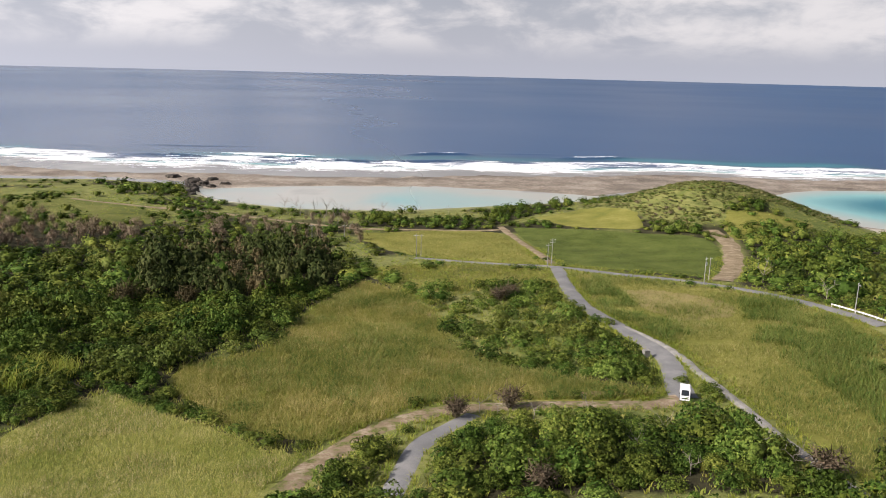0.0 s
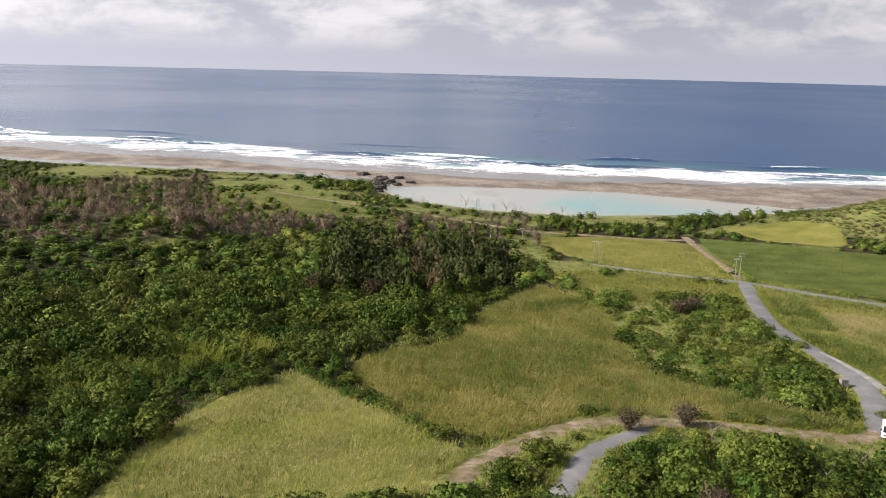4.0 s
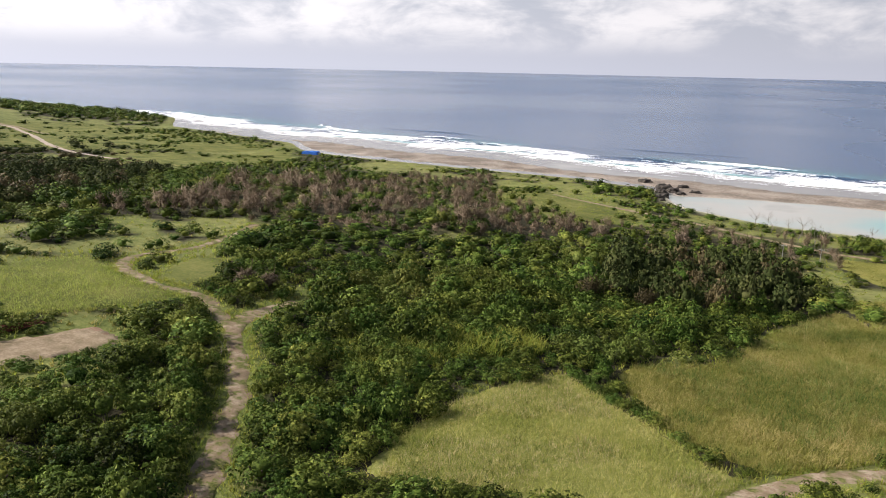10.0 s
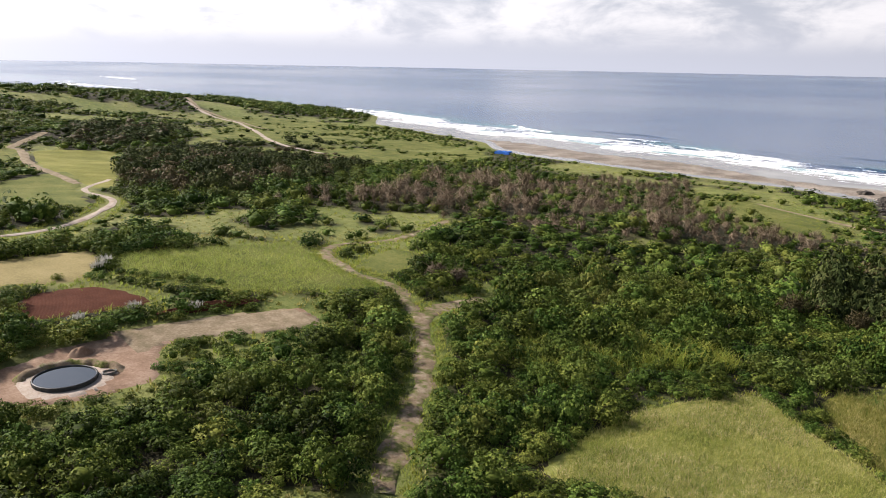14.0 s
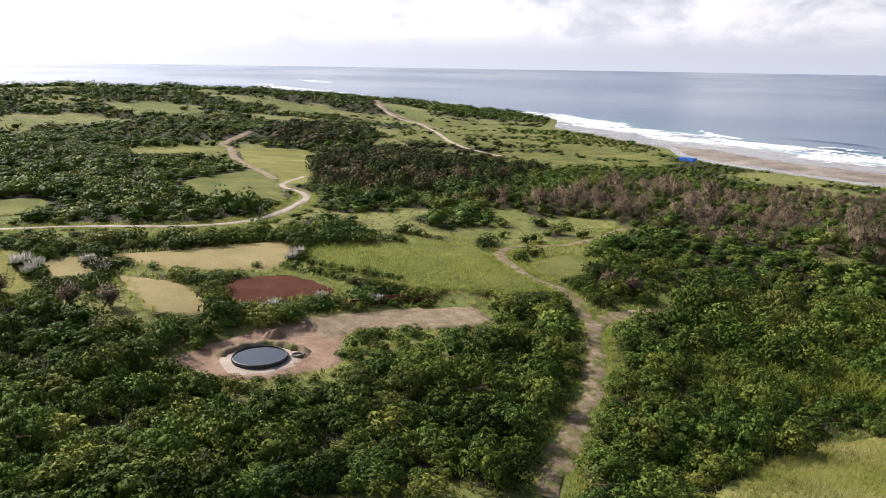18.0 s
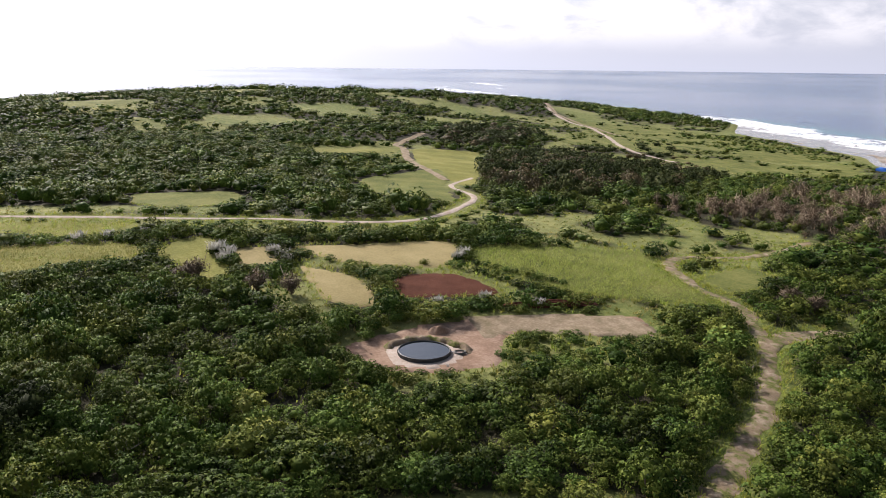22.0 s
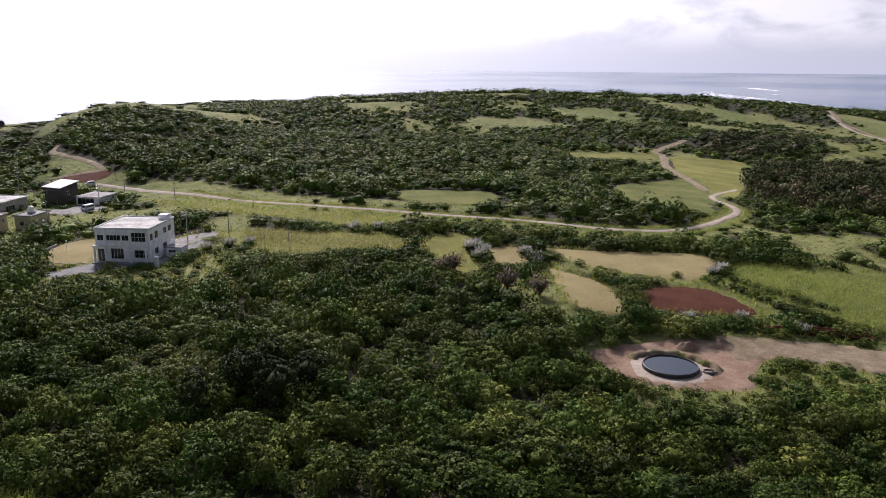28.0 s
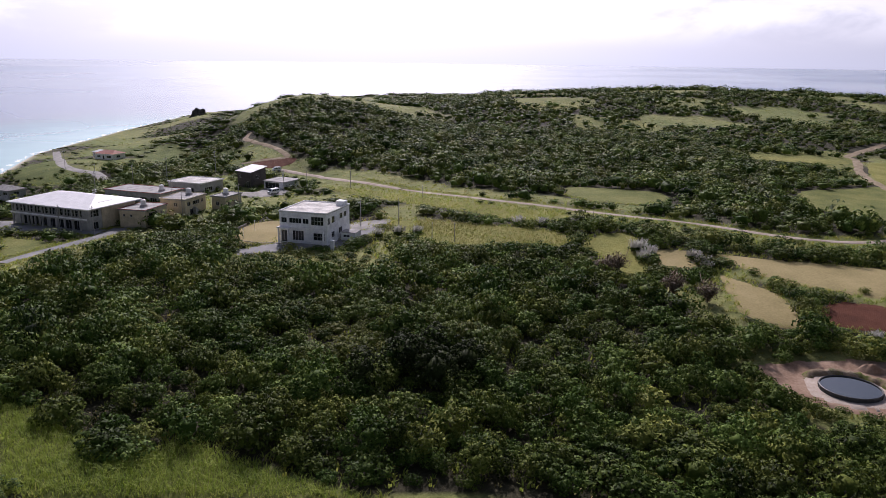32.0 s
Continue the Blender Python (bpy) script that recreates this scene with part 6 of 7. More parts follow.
for x, y, z, turn, w, d, h, wall, rim, wins, tank_at, what in (
    (-169.2, -148.7, 21.5, 4.0, 7.8, 10.8, 4.7, BEIGE_WALL, RED_TRIM, {"front": [(1.0, 2.9, 1.7, 3.6, 1, 1), (3.2, 2.9, 3.9, 3.6, 1, 1)], "right": [(2.0, 2.4, 6.0, 3.8, 4, 1), (7.6, 2.7, 8.3, 3.5, 1, 1), (9.2, 2.7, 9.9, 3.5, 1, 1), (3.0, 0.2, 4.4, 1.8, 1, 1)]}, (4.0, 5.5), "beige two-storey house with dull red roof edging"),
    (-184.4, -146.6, 21.6, 2.0, 8.2, 11.2, 5.2, BEIGE_WALL, BEIGE_WALL, {"front": [(1.2, 3.2, 2.2, 4.3, 1, 1), (4.4, 3.2, 5.6, 4.3, 2, 1)], "right": [(1.2, 3.2, 3.0, 4.4, 2, 1), (4.0, 3.2, 7.6, 4.4, 4, 1), (8.6, 3.3, 9.8, 4.3, 2, 1), (2.4, 0.3, 4.6, 2.2, 2, 1)]}, (4.4, 8.4), "beige two-storey house with open stair"),
    (-196.0, -136.8, 22.4, -4.0, 5.0, 8.2, 3.8, BEIGE_WALL, GREY_ROOF, {"front": [(1.4, 1.2, 2.6, 2.4, 2, 1)], "right": [(1.2, 1.3, 2.6, 2.4, 2, 1), (4.4, 1.3, 5.8, 2.4, 2, 1)]}, (2.4, 4.0), "small beige house with a rooftop tank"),
    (-199.0, -178.0, 21.5, -4.0, 22.0, 11.0, 3.9, GREY_WALL, RED_TRIM, {"front": [(1.5 + 4.1 * k, 1.0, 4.0 + 4.1 * k, 2.6, 3, 1) for k in range(5)], "right": [(2.0, 1.0, 5.0, 2.6, 3, 1)]}, (18.5, 5.0), "long low grey building with red roof edging"),
    (-213.0, -164.0, 22.6, -4.0, 13.0, 12.0, 4.1, GREY_WALL, WHITE_WALL, {"front": [(1.5, 1.2, 4.5, 2.7, 3, 1), (7.0, 1.2, 10.0, 2.7, 3, 1)], "right": [(2.0, 1.2, 6.0, 2.7, 4, 1)]}, None, "low grey building with pale flat roof"),
):
    b_ = house("house", what, "house", x, y, z, turn, w, d, h, wall, wins, "houses by the school")
    flat_roof(b_, w, d, h, 0.35, WHITE_ROOF if rim is WHITE_WALL else GREY_ROOF, 0.18, rim)
    if tank_at:
        roof_tank(b_, *tank_at, h + 0.23)
    if what.endswith("stair"):
        for k in range(9):
            part("stair_step", boxes((8.25, 6.4 - 0.3 * k, -0.4, 9.25, 6.7 - 0.3 * k, 0.3 + 0.3 * k)), GREY_WALL, b_)

dk = house("timber_house", "tall dark house with a pale sloping metal roof", "house", -230.6, -148.4, 23.5, -21.0, 7.2, 6.6, 5.4, DARK_WALL, {"front": [(0.8, 3.2, 2.0, 4.4, 2, 1), (4.4, 0.2, 6.4, 2.2, 2, 1)], "right": [(2.0, 3.0, 3.6, 4.2, 2, 1)]})
bm = bmesh.new()
pts = [(-0.5, -0.5, 5.41), (7.7, -0.5, 5.41), (7.7, 7.1, 6.9), (-0.5, 7.1, 6.9)]
bot = [bm.verts.new(p) for p in pts]
up_ = [bm.verts.new((p[0], p[1], p[2] + 0.16)) for p in pts]
bm.faces.new(bot[::-1])
bm.faces.new(up_)
for a in range(4):
    bm.faces.new((bot[a], bot[(a + 1) % 4], up_[(a + 1) % 4], up_[a]))
part("roof", bm, METAL_ROOF, dk, "pale sloping metal roof")
bm = bmesh.new()
for xx in (0.05, 7.15):
    q = [bm.verts.new(p) for p in ((xx, 0, 5.38), (xx, 6.6, 5.38), (xx, 6.6, 6.79))]
    bm.faces.new(q)
q = [bm.verts.new(p) for p in ((0.0, 6.6, 5.38), (7.2, 6.6, 5.38), (7.2, 6.6, 6.79), (0.0, 6.6, 6.79))]
bm.faces.new(q)
part("gable", bm, DARK_WALL, dk)
sh = house("shed", "low pale shed with a flat metal roof and open front", "shed", -229.4, -137.4, 23.6, -10.0, 8.2, 9.0, 2.6, WHITE_WALL, {"front": [(0.4, 0.1, 6.4, 2.2, 4, 1)]})
flat_roof(sh, 8.2, 9.0, 2.6, 0.5, GREY_ROOF, 0, GREY_ROOF, 0.14)


def gabled(name, label, x, y, z, turn, w, d, h, wall, roof_mat, rise=1.6):
    g = house(name, label, "house", x, y, z, turn, w, d, h, wall, {"front": [(w * 0.12, 0.9, w * 0.3, 2.1, 2, 1), (w * 0.42, 0.1, w * 0.52, 2.1, 1, 1), (w * 0.66, 0.9, w * 0.9, 2.1, 2, 1)], "right": [(d * 0.3, 0.9, d * 0.6, 2.1, 2, 1)]})
    e = 0.5
    bm = bmesh.new()
    lo = [(-e, -e, h), (w + e, -e, h), (w + e, d + e, h), (-e, d + e, h)]
    b0 = [bm.verts.new(p) for p in lo]
    r0, r1 = bm.verts.new((w * 0.22, d / 2, h + rise)), bm.verts.new((w * 0.78, d / 2, h + rise))
    bm.faces.new(b0[::-1])
    bm.faces.new((b0[0], b0[1], r1, r0))
    bm.faces.new((b0[2], b0[3], r0, r1))
    bm.faces.new((b0[1], b0[2], r1))
    bm.faces.new((b0[3], b0[0], r0))
    part("roof", bm, roof_mat, g)
    return g


gabled("house", "small white house with a faded red hipped roof", -334.0, -296.0, 14.0, -5.0, 12.0, 9.0, 3.0, WHITE_WALL, RED_ROOF)
gabled("house", "small grey house with a pale hipped roof", -252.0, -281.0, 8.5, -8.0, 11.0, 8.0, 3.0, GREY_WALL, GREY_ROOF)
gabled("house", "low pale farmhouse among the plots", -372.0, -330.0, 9.5, -15.0, 9.0, 7.0, 2.8, WHITE_WALL, SILVER, 1.1)


# ---- posts, poles, walls ----
def utility_pole(x, y, h=8.0, arms=1, turn=0.0, box_=False, label="pale concrete utility pole with a steel crossarm"):
    p = thing("utility_pole", label, "utility pole", at(x, y, turn, 0.3), "utility poles along the lanes")
    part("pole", rods(((0, 0, 0), (0, 0, h + 0.3), 0.12, 0.08), sides=10), POLE_GREY, p)
    for k in range(arms):
        z = h - 0.35 - 0.7 * k
        arm = part("crossarm", boxes((-0.9, -0.18, z, 0.9, -0.10, z + 0.09)), SILVER, p)
        for xx in (-0.8, -0.35, 0.35, 0.8):
            part("insulator", rods(((xx, -0.14, z + 0.091), (xx, -0.14, z + 0.28), 0.05, 0.035), sides=6), WHITE_PVC, arm)
    if box_:
        part("transformer", rods(((0.42, 0, h - 2.2), (0.42, 0, h - 1.3), 0.26, 0.26), sides=12), SILVER, p, "grey pole-mounted transformer")
    return p


for x, y, h, arms, turn, bx in ((34.6, 226.5, 8.5, 2, 20, False), (32.8, 222.5, 7.6, 1, 20, False), (71.6, 197.7, 7.6, 1, 50, True), (74.3, 201.9, 7.0, 1, 50, False), (91.6, 159.6, 7.2, 1, 80, False), (-5.8, 238.4, 8.2, 1, 0, False), (-7.4, 240.6, 8.0, 1, 0, False), (-35.4, 277.1, 6.0, 1, 10, False), (-46.9, 274.1, 6.0, 1, 10, False)):
    utility_pole(x, y, h, arms, turn, bx)
for x, y, h, arms, turn, bx in ((-176.0, -162.0, 9.0, 2, 0, True), (-157.5, -147.5, 8.0, 1, 10, False), (-156.0, -157.0, 8.0, 1, 10, False), (-180.5, -136.5, 9.0, 1, 0, False), (-192.0, -148.0, 9.0, 1, 0, False), (-232.0, -210.0, 10.0, 2, 0, False), (-246.0, -204.0, 9.0, 1, 0, False), (-240.0, -184.0, 9.0, 1, 0, False), (-254.0, -172.0, 9.0, 1, 0, False), (-172.6, -78.5, 7.0, 1, 0, False), (-177.7, -70.0, 7.0, 0, 0, False), (-183.0, -119.0, 7.5, 1, 0, False), (-222.0, -126.0, 8.0, 2, 0, True), (-223.0, -118.0, 7.0, 0, 0, False), (-197.0, -128.0, 8.0, 1, 0, False), (-226.8, -104.0, 6.0, 0, 0, False), (-278.0, -249.0, 9.0, 1, 0, False), (-300.0, -285.0, 9.0, 1, 0, False)):
    utility_pole(x, y, h, arms, turn, bx)
for x, y, h in ((-161.2, -56.0, 4.6), (-161.0, -50.5, 4.6), (-196.0, -22.0, 4.0), (-214.0, -75.0, 4.0)):
    p = thing("field_post", "thin weathered post standing in the grass", "post", at(x, y, 0, 0.2), "posts in the field")
    part("post", rods(((0, 0, 0), (0.06, 0, h), 0.09, 0.06), sides=7), POLE_GREY, p)
    part("cap", rods(((0.06, 0, h + 0.001), (0.06, 0, h + 0.12), 0.11, 0.07), sides=7), SILVER, p)


def garden_lamp(x, y, h=2.4):
    p = thing("garden_lamp", "short white post lamp on the dry lawn", "lamp", at(x, y, 0, 0.1), "post lamps on the lawn")
    part("post", rods(((0, 0, 0), (0, 0, h), 0.06, 0.05)), WHITE_PVC, p)
    part("shade", rods(((0, 0, h), (0, 0, h + 0.32), 0.14, 0.17)), LAMP_GLASS, p)
    part("cap", rods(((0, 0, h + 0.322), (0, 0, h + 0.42), 0.2, 0.05)), SILVER, p)


garden_lamp(-151.1, -99.6)
garden_lamp(-159.6, -101.4)
for x, y in ((-140.8, -99.6), (-147.6, -75.2)):
    p = thing("gate_post", "white concrete gate pillar with a rounded top", "gate post", at(x, y, 0, 0.2), "gate pillars")
    part("pillar", boxes((-0.4, -0.4, 0, 0.4, 0.4, 2.3), bevel=0.05), WHITE_WALL, p)
    part("coping", boxes((-0.46, -0.46, 2.302, 0.46, 0.46, 2.45), bevel=0.05), WHITE_WALL, p)
w_ = thing("boundary_wall", "low grey concrete wall along the dry lawn", "wall", Matrix.Identity(4))
line_ = curve_points([(-143.5, -101.5), (-150.5, -104.5), (-158, -106.5), (-166, -107.5)], 2.4)
for a, b in zip(line_, line_[1:]):
    za, ang = float(height(a[0], a[1])), math.atan2(b[1] - a[1], b[0] - a[0])
    bm = boxes((0, -0.1, -0.4, float(np.hypot(*(b - a))) - 0.01, 0.1, 0.75))
    bm.transform(Matrix.Translation((a[0], a[1], za)) @ Matrix.Rotation(ang, 4, "Z"))
    part("panel", bm, CONCRETE, w_)
k_ = thing("kerb", "pale concrete kerb at the lawn edge", "kerb", Matrix.Identity(4))
line_ = curve_points([(-149.5, -101.5), (-148.5, -97.5), (-148.0, -93.5), (-149.5, -90.8)], 1.2)
for a, b in zip(line_, line_[1:]):
    za, ang = float(height(a[0], a[1])), math.atan2(b[1] - a[1], b[0] - a[0])
    bm = boxes((0, -0.09, -0.2, float(np.hypot(*(b - a))) - 0.02, 0.09, 0.26))
    bm.transform(Matrix.Translation((a[0], a[1], za)) @ Matrix.Rotation(ang, 4, "Z"))
    part("kerb_stone", bm, CONCRETE, k_)

rail = thing("guard_rail", "white roadside guard rail on short posts", "guard rail", Matrix.Identity(4))
line_ = curve_points([(90.6, 167.5), (92.6, 158), (93.6, 150), (93.8, 142)], 2.0)
for k, (a, b) in enumerate(zip(line_, line_[1:])):
    za, zb = float(height(a[0], a[1])), float(height(b[0], b[1]))
    part("post", rods(((a[0], a[1], za - 0.3), (a[0], a[1], za + 0.75), 0.07, 0.07)), WHITE_PVC, rail)
    bm = bmesh.new()
    for dz in (0.48, 0.68):
        rod(bm, (a[0] - 0.09, a[1], za + dz), (b[0] - 0.09, b[1], zb + dz), 0.075, 0.075, 6)
    part("beam", bm, WHITE_PVC, rail)

blk = thing("concrete_block", "square pale concrete block at the roadside", "block", at(38.4, 131.5, 15, 0.1))
part("body", boxes((-0.55, -0.5, 0, 0.55, 0.5, 1.5), bevel=0.04), CONCRETE, blk)
part("lid", boxes((-0.6, -0.55, 1.502, 0.6, 0.55, 1.62), bevel=0.03), CONCRETE, blk)


# ---- vehicles ----
def van(name, label, x, y, turn, length=4.6, width=1.7, tall=1.95, group=""):
    """A one-box van: shaped body shell, windows, wheels, lamps. Its nose points to -y."""
    v = thing(name, label, "van", at(x, y, turn) @ Matrix.Translation((0, 0, 0.12)), group)
    L, W, H = length / 2, width / 2, tall
    prof = [(-L, 0.42), (-L + 0.02, 0.85), (-L + 0.30, 1.02), (-L + 0.95, H - 0.12), (-L + 1.25, H), (L - 0.25, H), (L - 0.06, H - 0.16), (L, 0.95), (L, 0.42)]
    bm = bmesh.new()
    a = [bm.verts.new((-W, p[0], p[1])) for p in prof]
    b = [bm.verts.new((W, p[0], p[1])) for p in prof]
    bm.faces.new(a)
    bm.faces.new(b[::-1])
    for k in range(len(prof)):
        j = (k + 1) % len(prof)
        bm.faces.new((a[j], a[k], b[k], b[j]))
    bmesh.ops.recalc_face_normals(bm, faces=bm.faces)
    bmesh.ops.bevel(bm, geom=[e for e in bm.edges], offset=0.06, segments=2, affect="EDGES")
    body = part("body", bm, CAR_WHITE, v)
    bm = bmesh.new()
    q = [(-W + 0.16, -L + 0.31, 1.05), (W - 0.16, -L + 0.31, 1.05), (W - 0.2, -L + 0.90, H - 0.18), (-W + 0.2, -L + 0.90, H - 0.18)]
    f1 = [bm.verts.new((p[0], p[1] - 0.035, p[2] + 0.02)) for p in q]
    f0 = [bm.verts.new((p[0], p[1] + 0.02, p[2])) for p in q]
    bm.faces.new(f1)
    for k in range(4):
        bm.faces.new((f1[k], f0[k], f0[(k + 1) % 4], f1[(k + 1) % 4]))
    part("windscreen", bm, GLASS, body)
    for s in (-1, 1):
        x0, x1 = s * (W - 0.03), s * (W + 0.012)
        for y0, y1 in ((-L + 1.05, -L + 1.75), (-L + 1.85, 0.45), (0.55, L - 0.45)):
            part("side_window", boxes((min(x0, x1), y0, 1.08, max(x0, x1), y1, H - 0.25)), GLASS, body)
        part("headlight", boxes((s * (W - 0.42) - 0.16, -L - 0.025, 0.72, s * (W - 0.42) + 0.16, -L + 0.1, 0.92), bevel=0.02), LAMP_GLASS, body)
        part("tail_light", boxes((s * (W - 0.2) - 0.09, L - 0.1, 0.8, s * (W - 0.2) + 0.09, L + 0.02, 1.3), bevel=0.02), TAIL_RED, body)
        part("mirror", boxes((s * W, -L + 0.75, 1.05, s * (W + 0.18), -L + 0.9, 1.3), bevel=0.02), BLACK, body)
        for yy in (-L + 0.85, L - 0.85):
            w = part("wheel", rods(((s * (W - 0.22), yy, 0.2), (s * (W + 0.01), yy, 0.2), 0.32, 0.32), sides=18), RUBBER, v)
            part("rim", rods(((s * (W + 0.005), yy, 0.2), (s * (W + 0.02), yy, 0.2), 0.19, 0.19), sides=14), SILVER, w)
    part("bumper", boxes((-W + 0.02, -L - 0.06, 0.38, W - 0.02, -L + 0.12, 0.62), bevel=0.03), CAR_WHITE, v)
    part("grille", boxes((-0.45, -L - 0.03, 0.66, 0.45, -L + 0.05, 0.80)), BLACK, v)
    part("number_plate", boxes((-0.17, -L - 0.075, 0.42, 0.17, -L - 0.061, 0.52)), WHITE_PVC, v)
    return v


van("van", "white one-box van driving on the asphalt lane", 38.2, 108.6, -16, 3.4, 1.48, 1.9)
van("van", "white van parked before the pale shed", -219.5, -128.5, 70, 4.2, 1.65, 1.8)
van("van", "small pale van parked by the red plot", -262.0, -150.0, 40, 3.4, 1.48, 1.7)

# ---- the round water tank in its clay yard ----
tk = thing("water_tank", "round dark open water tank sunk in a clay yard", "water tank", Matrix.Translation((-109.7, 22.8, 21.45)))
R0 = 4.25
bm = bmesh.new()
seg = 64
for k in range(seg):
    a0, a1 = 2 * math.pi * k / seg, 2 * math.pi * (k + 1) / seg
    ring_ = []
    for a in (a0, a1):
        c, s = math.cos(a), math.sin(a)
        ring_.append([bm.verts.new((r * c, r * s, z)) for r, z in ((R0, -0.4), (R0, 1.0), (R0 - 0.12, 1.06), (R0 - 0.2, 1.0), (R0 - 0.2, 0.2))])
    for j in range(4):
        bm.faces.new((ring_[0][j], ring_[1][j], ring_[1][j + 1], ring_[0][j + 1]))
bmesh.ops.remove_doubles(bm, verts=bm.verts, dist=0.001)
wall_ = part("tank_wall", bm, TANK_LINER, tk)
bm = bmesh.new()
bmesh.ops.create_circle(bm, cap_ends=True, segments=seg, radius=R0 - 0.19, matrix=Matrix.Translation((0, 0, 0.88)))
part("water", bm, POND, tk, "still dark water")
for k in range(24):
    a = 2 * math.pi * k / 24
    bm = rods((((R0 + 0.03) * math.cos(a), (R0 + 0.03) * math.sin(a), -0.3), ((R0 + 0.03) * math.cos(a), (R0 + 0.03) * math.sin(a), 0.98), 0.035, 0.035), sides=6)
    part("rib", bm, TANK_LINER, wall_)
hose = thing("hose_coil", "loose coil of pale hose beside the tank", "hose", at(-108.6, 28.4, 0) @ Matrix.Translation((0, 0, 0.16)))
bm = bmesh.new()
prev = None
for k in range(61):
    a = k * 0.45
    q = ((0.75 + 0.08 * math.sin(k * 0.37)) * math.cos(a), (0.95 + 0.1 * math.sin(k * 0.23)) * math.sin(a), 0.03 + 0.006 * k)
    if prev:
        rod(bm, prev, q, 0.06, 0.06, 6)
    prev = q
part("coil", bm, CONCRETE, hose)
part("outlet", rods(((-0.9, -1.6, 0.05), (-0.4, -0.6, 0.1), 0.09, 0.09)), SILVER, hose, "grey outlet pipe")


def mound(name, x, y, rx, ry, h, turn, material, label, category):
    """A low heap of earth with an uneven surface."""
    bm = bmesh.new()
    bmesh.ops.create_grid(bm, x_segments=22, y_segments=22, size=1.0)
    for q in bm.verts:
        u = max(0.0, 1 - q.co.x ** 2 - q.co.y ** 2)
        k = noise.noise(Vector((q.co.x * 2.3 + x, q.co.y * 2.3 + y, 0.0)))
        wx_, wy_ = q.co.x * rx, q.co.y * ry
        q.co = Vector((wx_, wy_, h * u * (1 + 0.5 * k) - 0.15))
    for fc in bm.faces:
        fc.smooth = True
    ob = thing(name, label, category, at(x, y, turn))
    part("soil", bm, material, ob)
    return ob


bank = thing("earth_bank", "weedy horseshoe bank of earth curving behind the tank", "bank", Matrix.Translation((-109.7, 22.8, 21.45)))
bm = bmesh.new()
rows_ = []
for k in range(49):
    a = radians(62 + 200 * k / 48)
    fade = min(1.0, k / 8, (48 - k) / 8)
    lump = noise.noise(Vector((k * 0.31, 3.0, 0)))
    r_ = 6.1 + 0.35 * lump + (0.8 if k < 10 else 0.0)
    rows_.append([bm.verts.new(((r_ + o) * math.cos(a), (r_ + o) * math.sin(a), -0.25 + h * fade * (1 + 0.35 * noise.noise(Vector((k * 0.5, o, 1)))))) for o, h in ((-1.15, 0.0), (-0.75, 0.75), (-0.35, 1.25), (0.15, 1.4), (0.7, 1.1), (1.3, 0.55), (1.9, 0.0))])
for q0, q1 in zip(rows_, rows_[1:]):
    for j in range(6):
        bm.faces.new((q0[j], q1[j], q1[j + 1], q0[j + 1])).smooth = True
bmesh.ops.recalc_face_normals(bm, faces=bm.faces)
part("soil", bm, TRACK, bank)
mound("soil_heap", -118.6, 27.6, 1.6, 2.4, 1.3, 10, CLAY, "heap of reddish dug soil", "soil heap")
mound("soil_heap", -128.5, 50.0, 1.4, 12.0, 1.1, -4, RED_SOIL, "long reddish earth bank below the field", "soil heap")
mound("soil_heap", 27.0, 111.5, 6.0, 1.0, 0.7, 0, CLAY, "reddish cut bank beside the track", "soil heap")
mound("soil_heap", -14.0, 214.0, 4.0, 2.5, 0.6, 0, CLAY, "patch of bare reddish soil by the lane", "soil heap")
mound("soil_heap", -1.8, 166.0, 1.0, 4.0, 0.5, 0, CLAY, "patch of bare reddish soil in the grass", "soil heap")

DARK_ROCK = earthy("dark weathered coral rock", (0.030, 0.027, 0.024), (0.065, 0.058, 0.050), (0.130, 0.115, 0.095), 0.3, 2.0, 0.95, 1.0, 0.3)


def boulder(x, y, r, h, seed, label="jagged dark coral rock at the edge of the reef flat", group="shore rocks"):
    bm = bmesh.new()
    bmesh.ops.create_icosphere(bm, subdivisions=3, radius=1.0)
    for q in bm.verts:
        k = 1 + 0.45 * noise.noise(q.co * 1.7 + Vector((seed, 0, 0))) + 0.22 * noise.noise(q.co * 4.5 + Vector((0, seed, 0)))
        q.co = Vector((q.co.x * r * k, q.co.y * r * 0.8 * k, max(-0.3, q.co.z) * h * k))
    ob = thing("rock", label, "rock", Matrix.Translation((x, y, float(ground_z(np.array(x), np.array(y))))) @ Matrix.Rotation(seed, 4, "Z"), group)
    part("stone", bm, DARK_ROCK, ob)


for k, (x, y, r, h) in enumerate(((-139, 428, 5, 3.4), (-133, 424, 4, 2.6), (-136, 412, 3.5, 2.8), (-131, 402, 3, 2.0), (-130, 392, 2.5, 1.6), (-127, 418, 3, 1.5), (-143, 436, 5, 2.4), (-122, 428, 3.5, 1.2), (-134, 444, 4, 1.5), (-126, 384, 1.8, 1.1), (-160, 452, 5, 2.0))):
    boulder(x, y, r, h, k * 1.7 + 0.4)

boulder(-658, -446, 8, 8.5, 5.2, "dark rock knob at the end of the coastal ridge", "shore rocks")

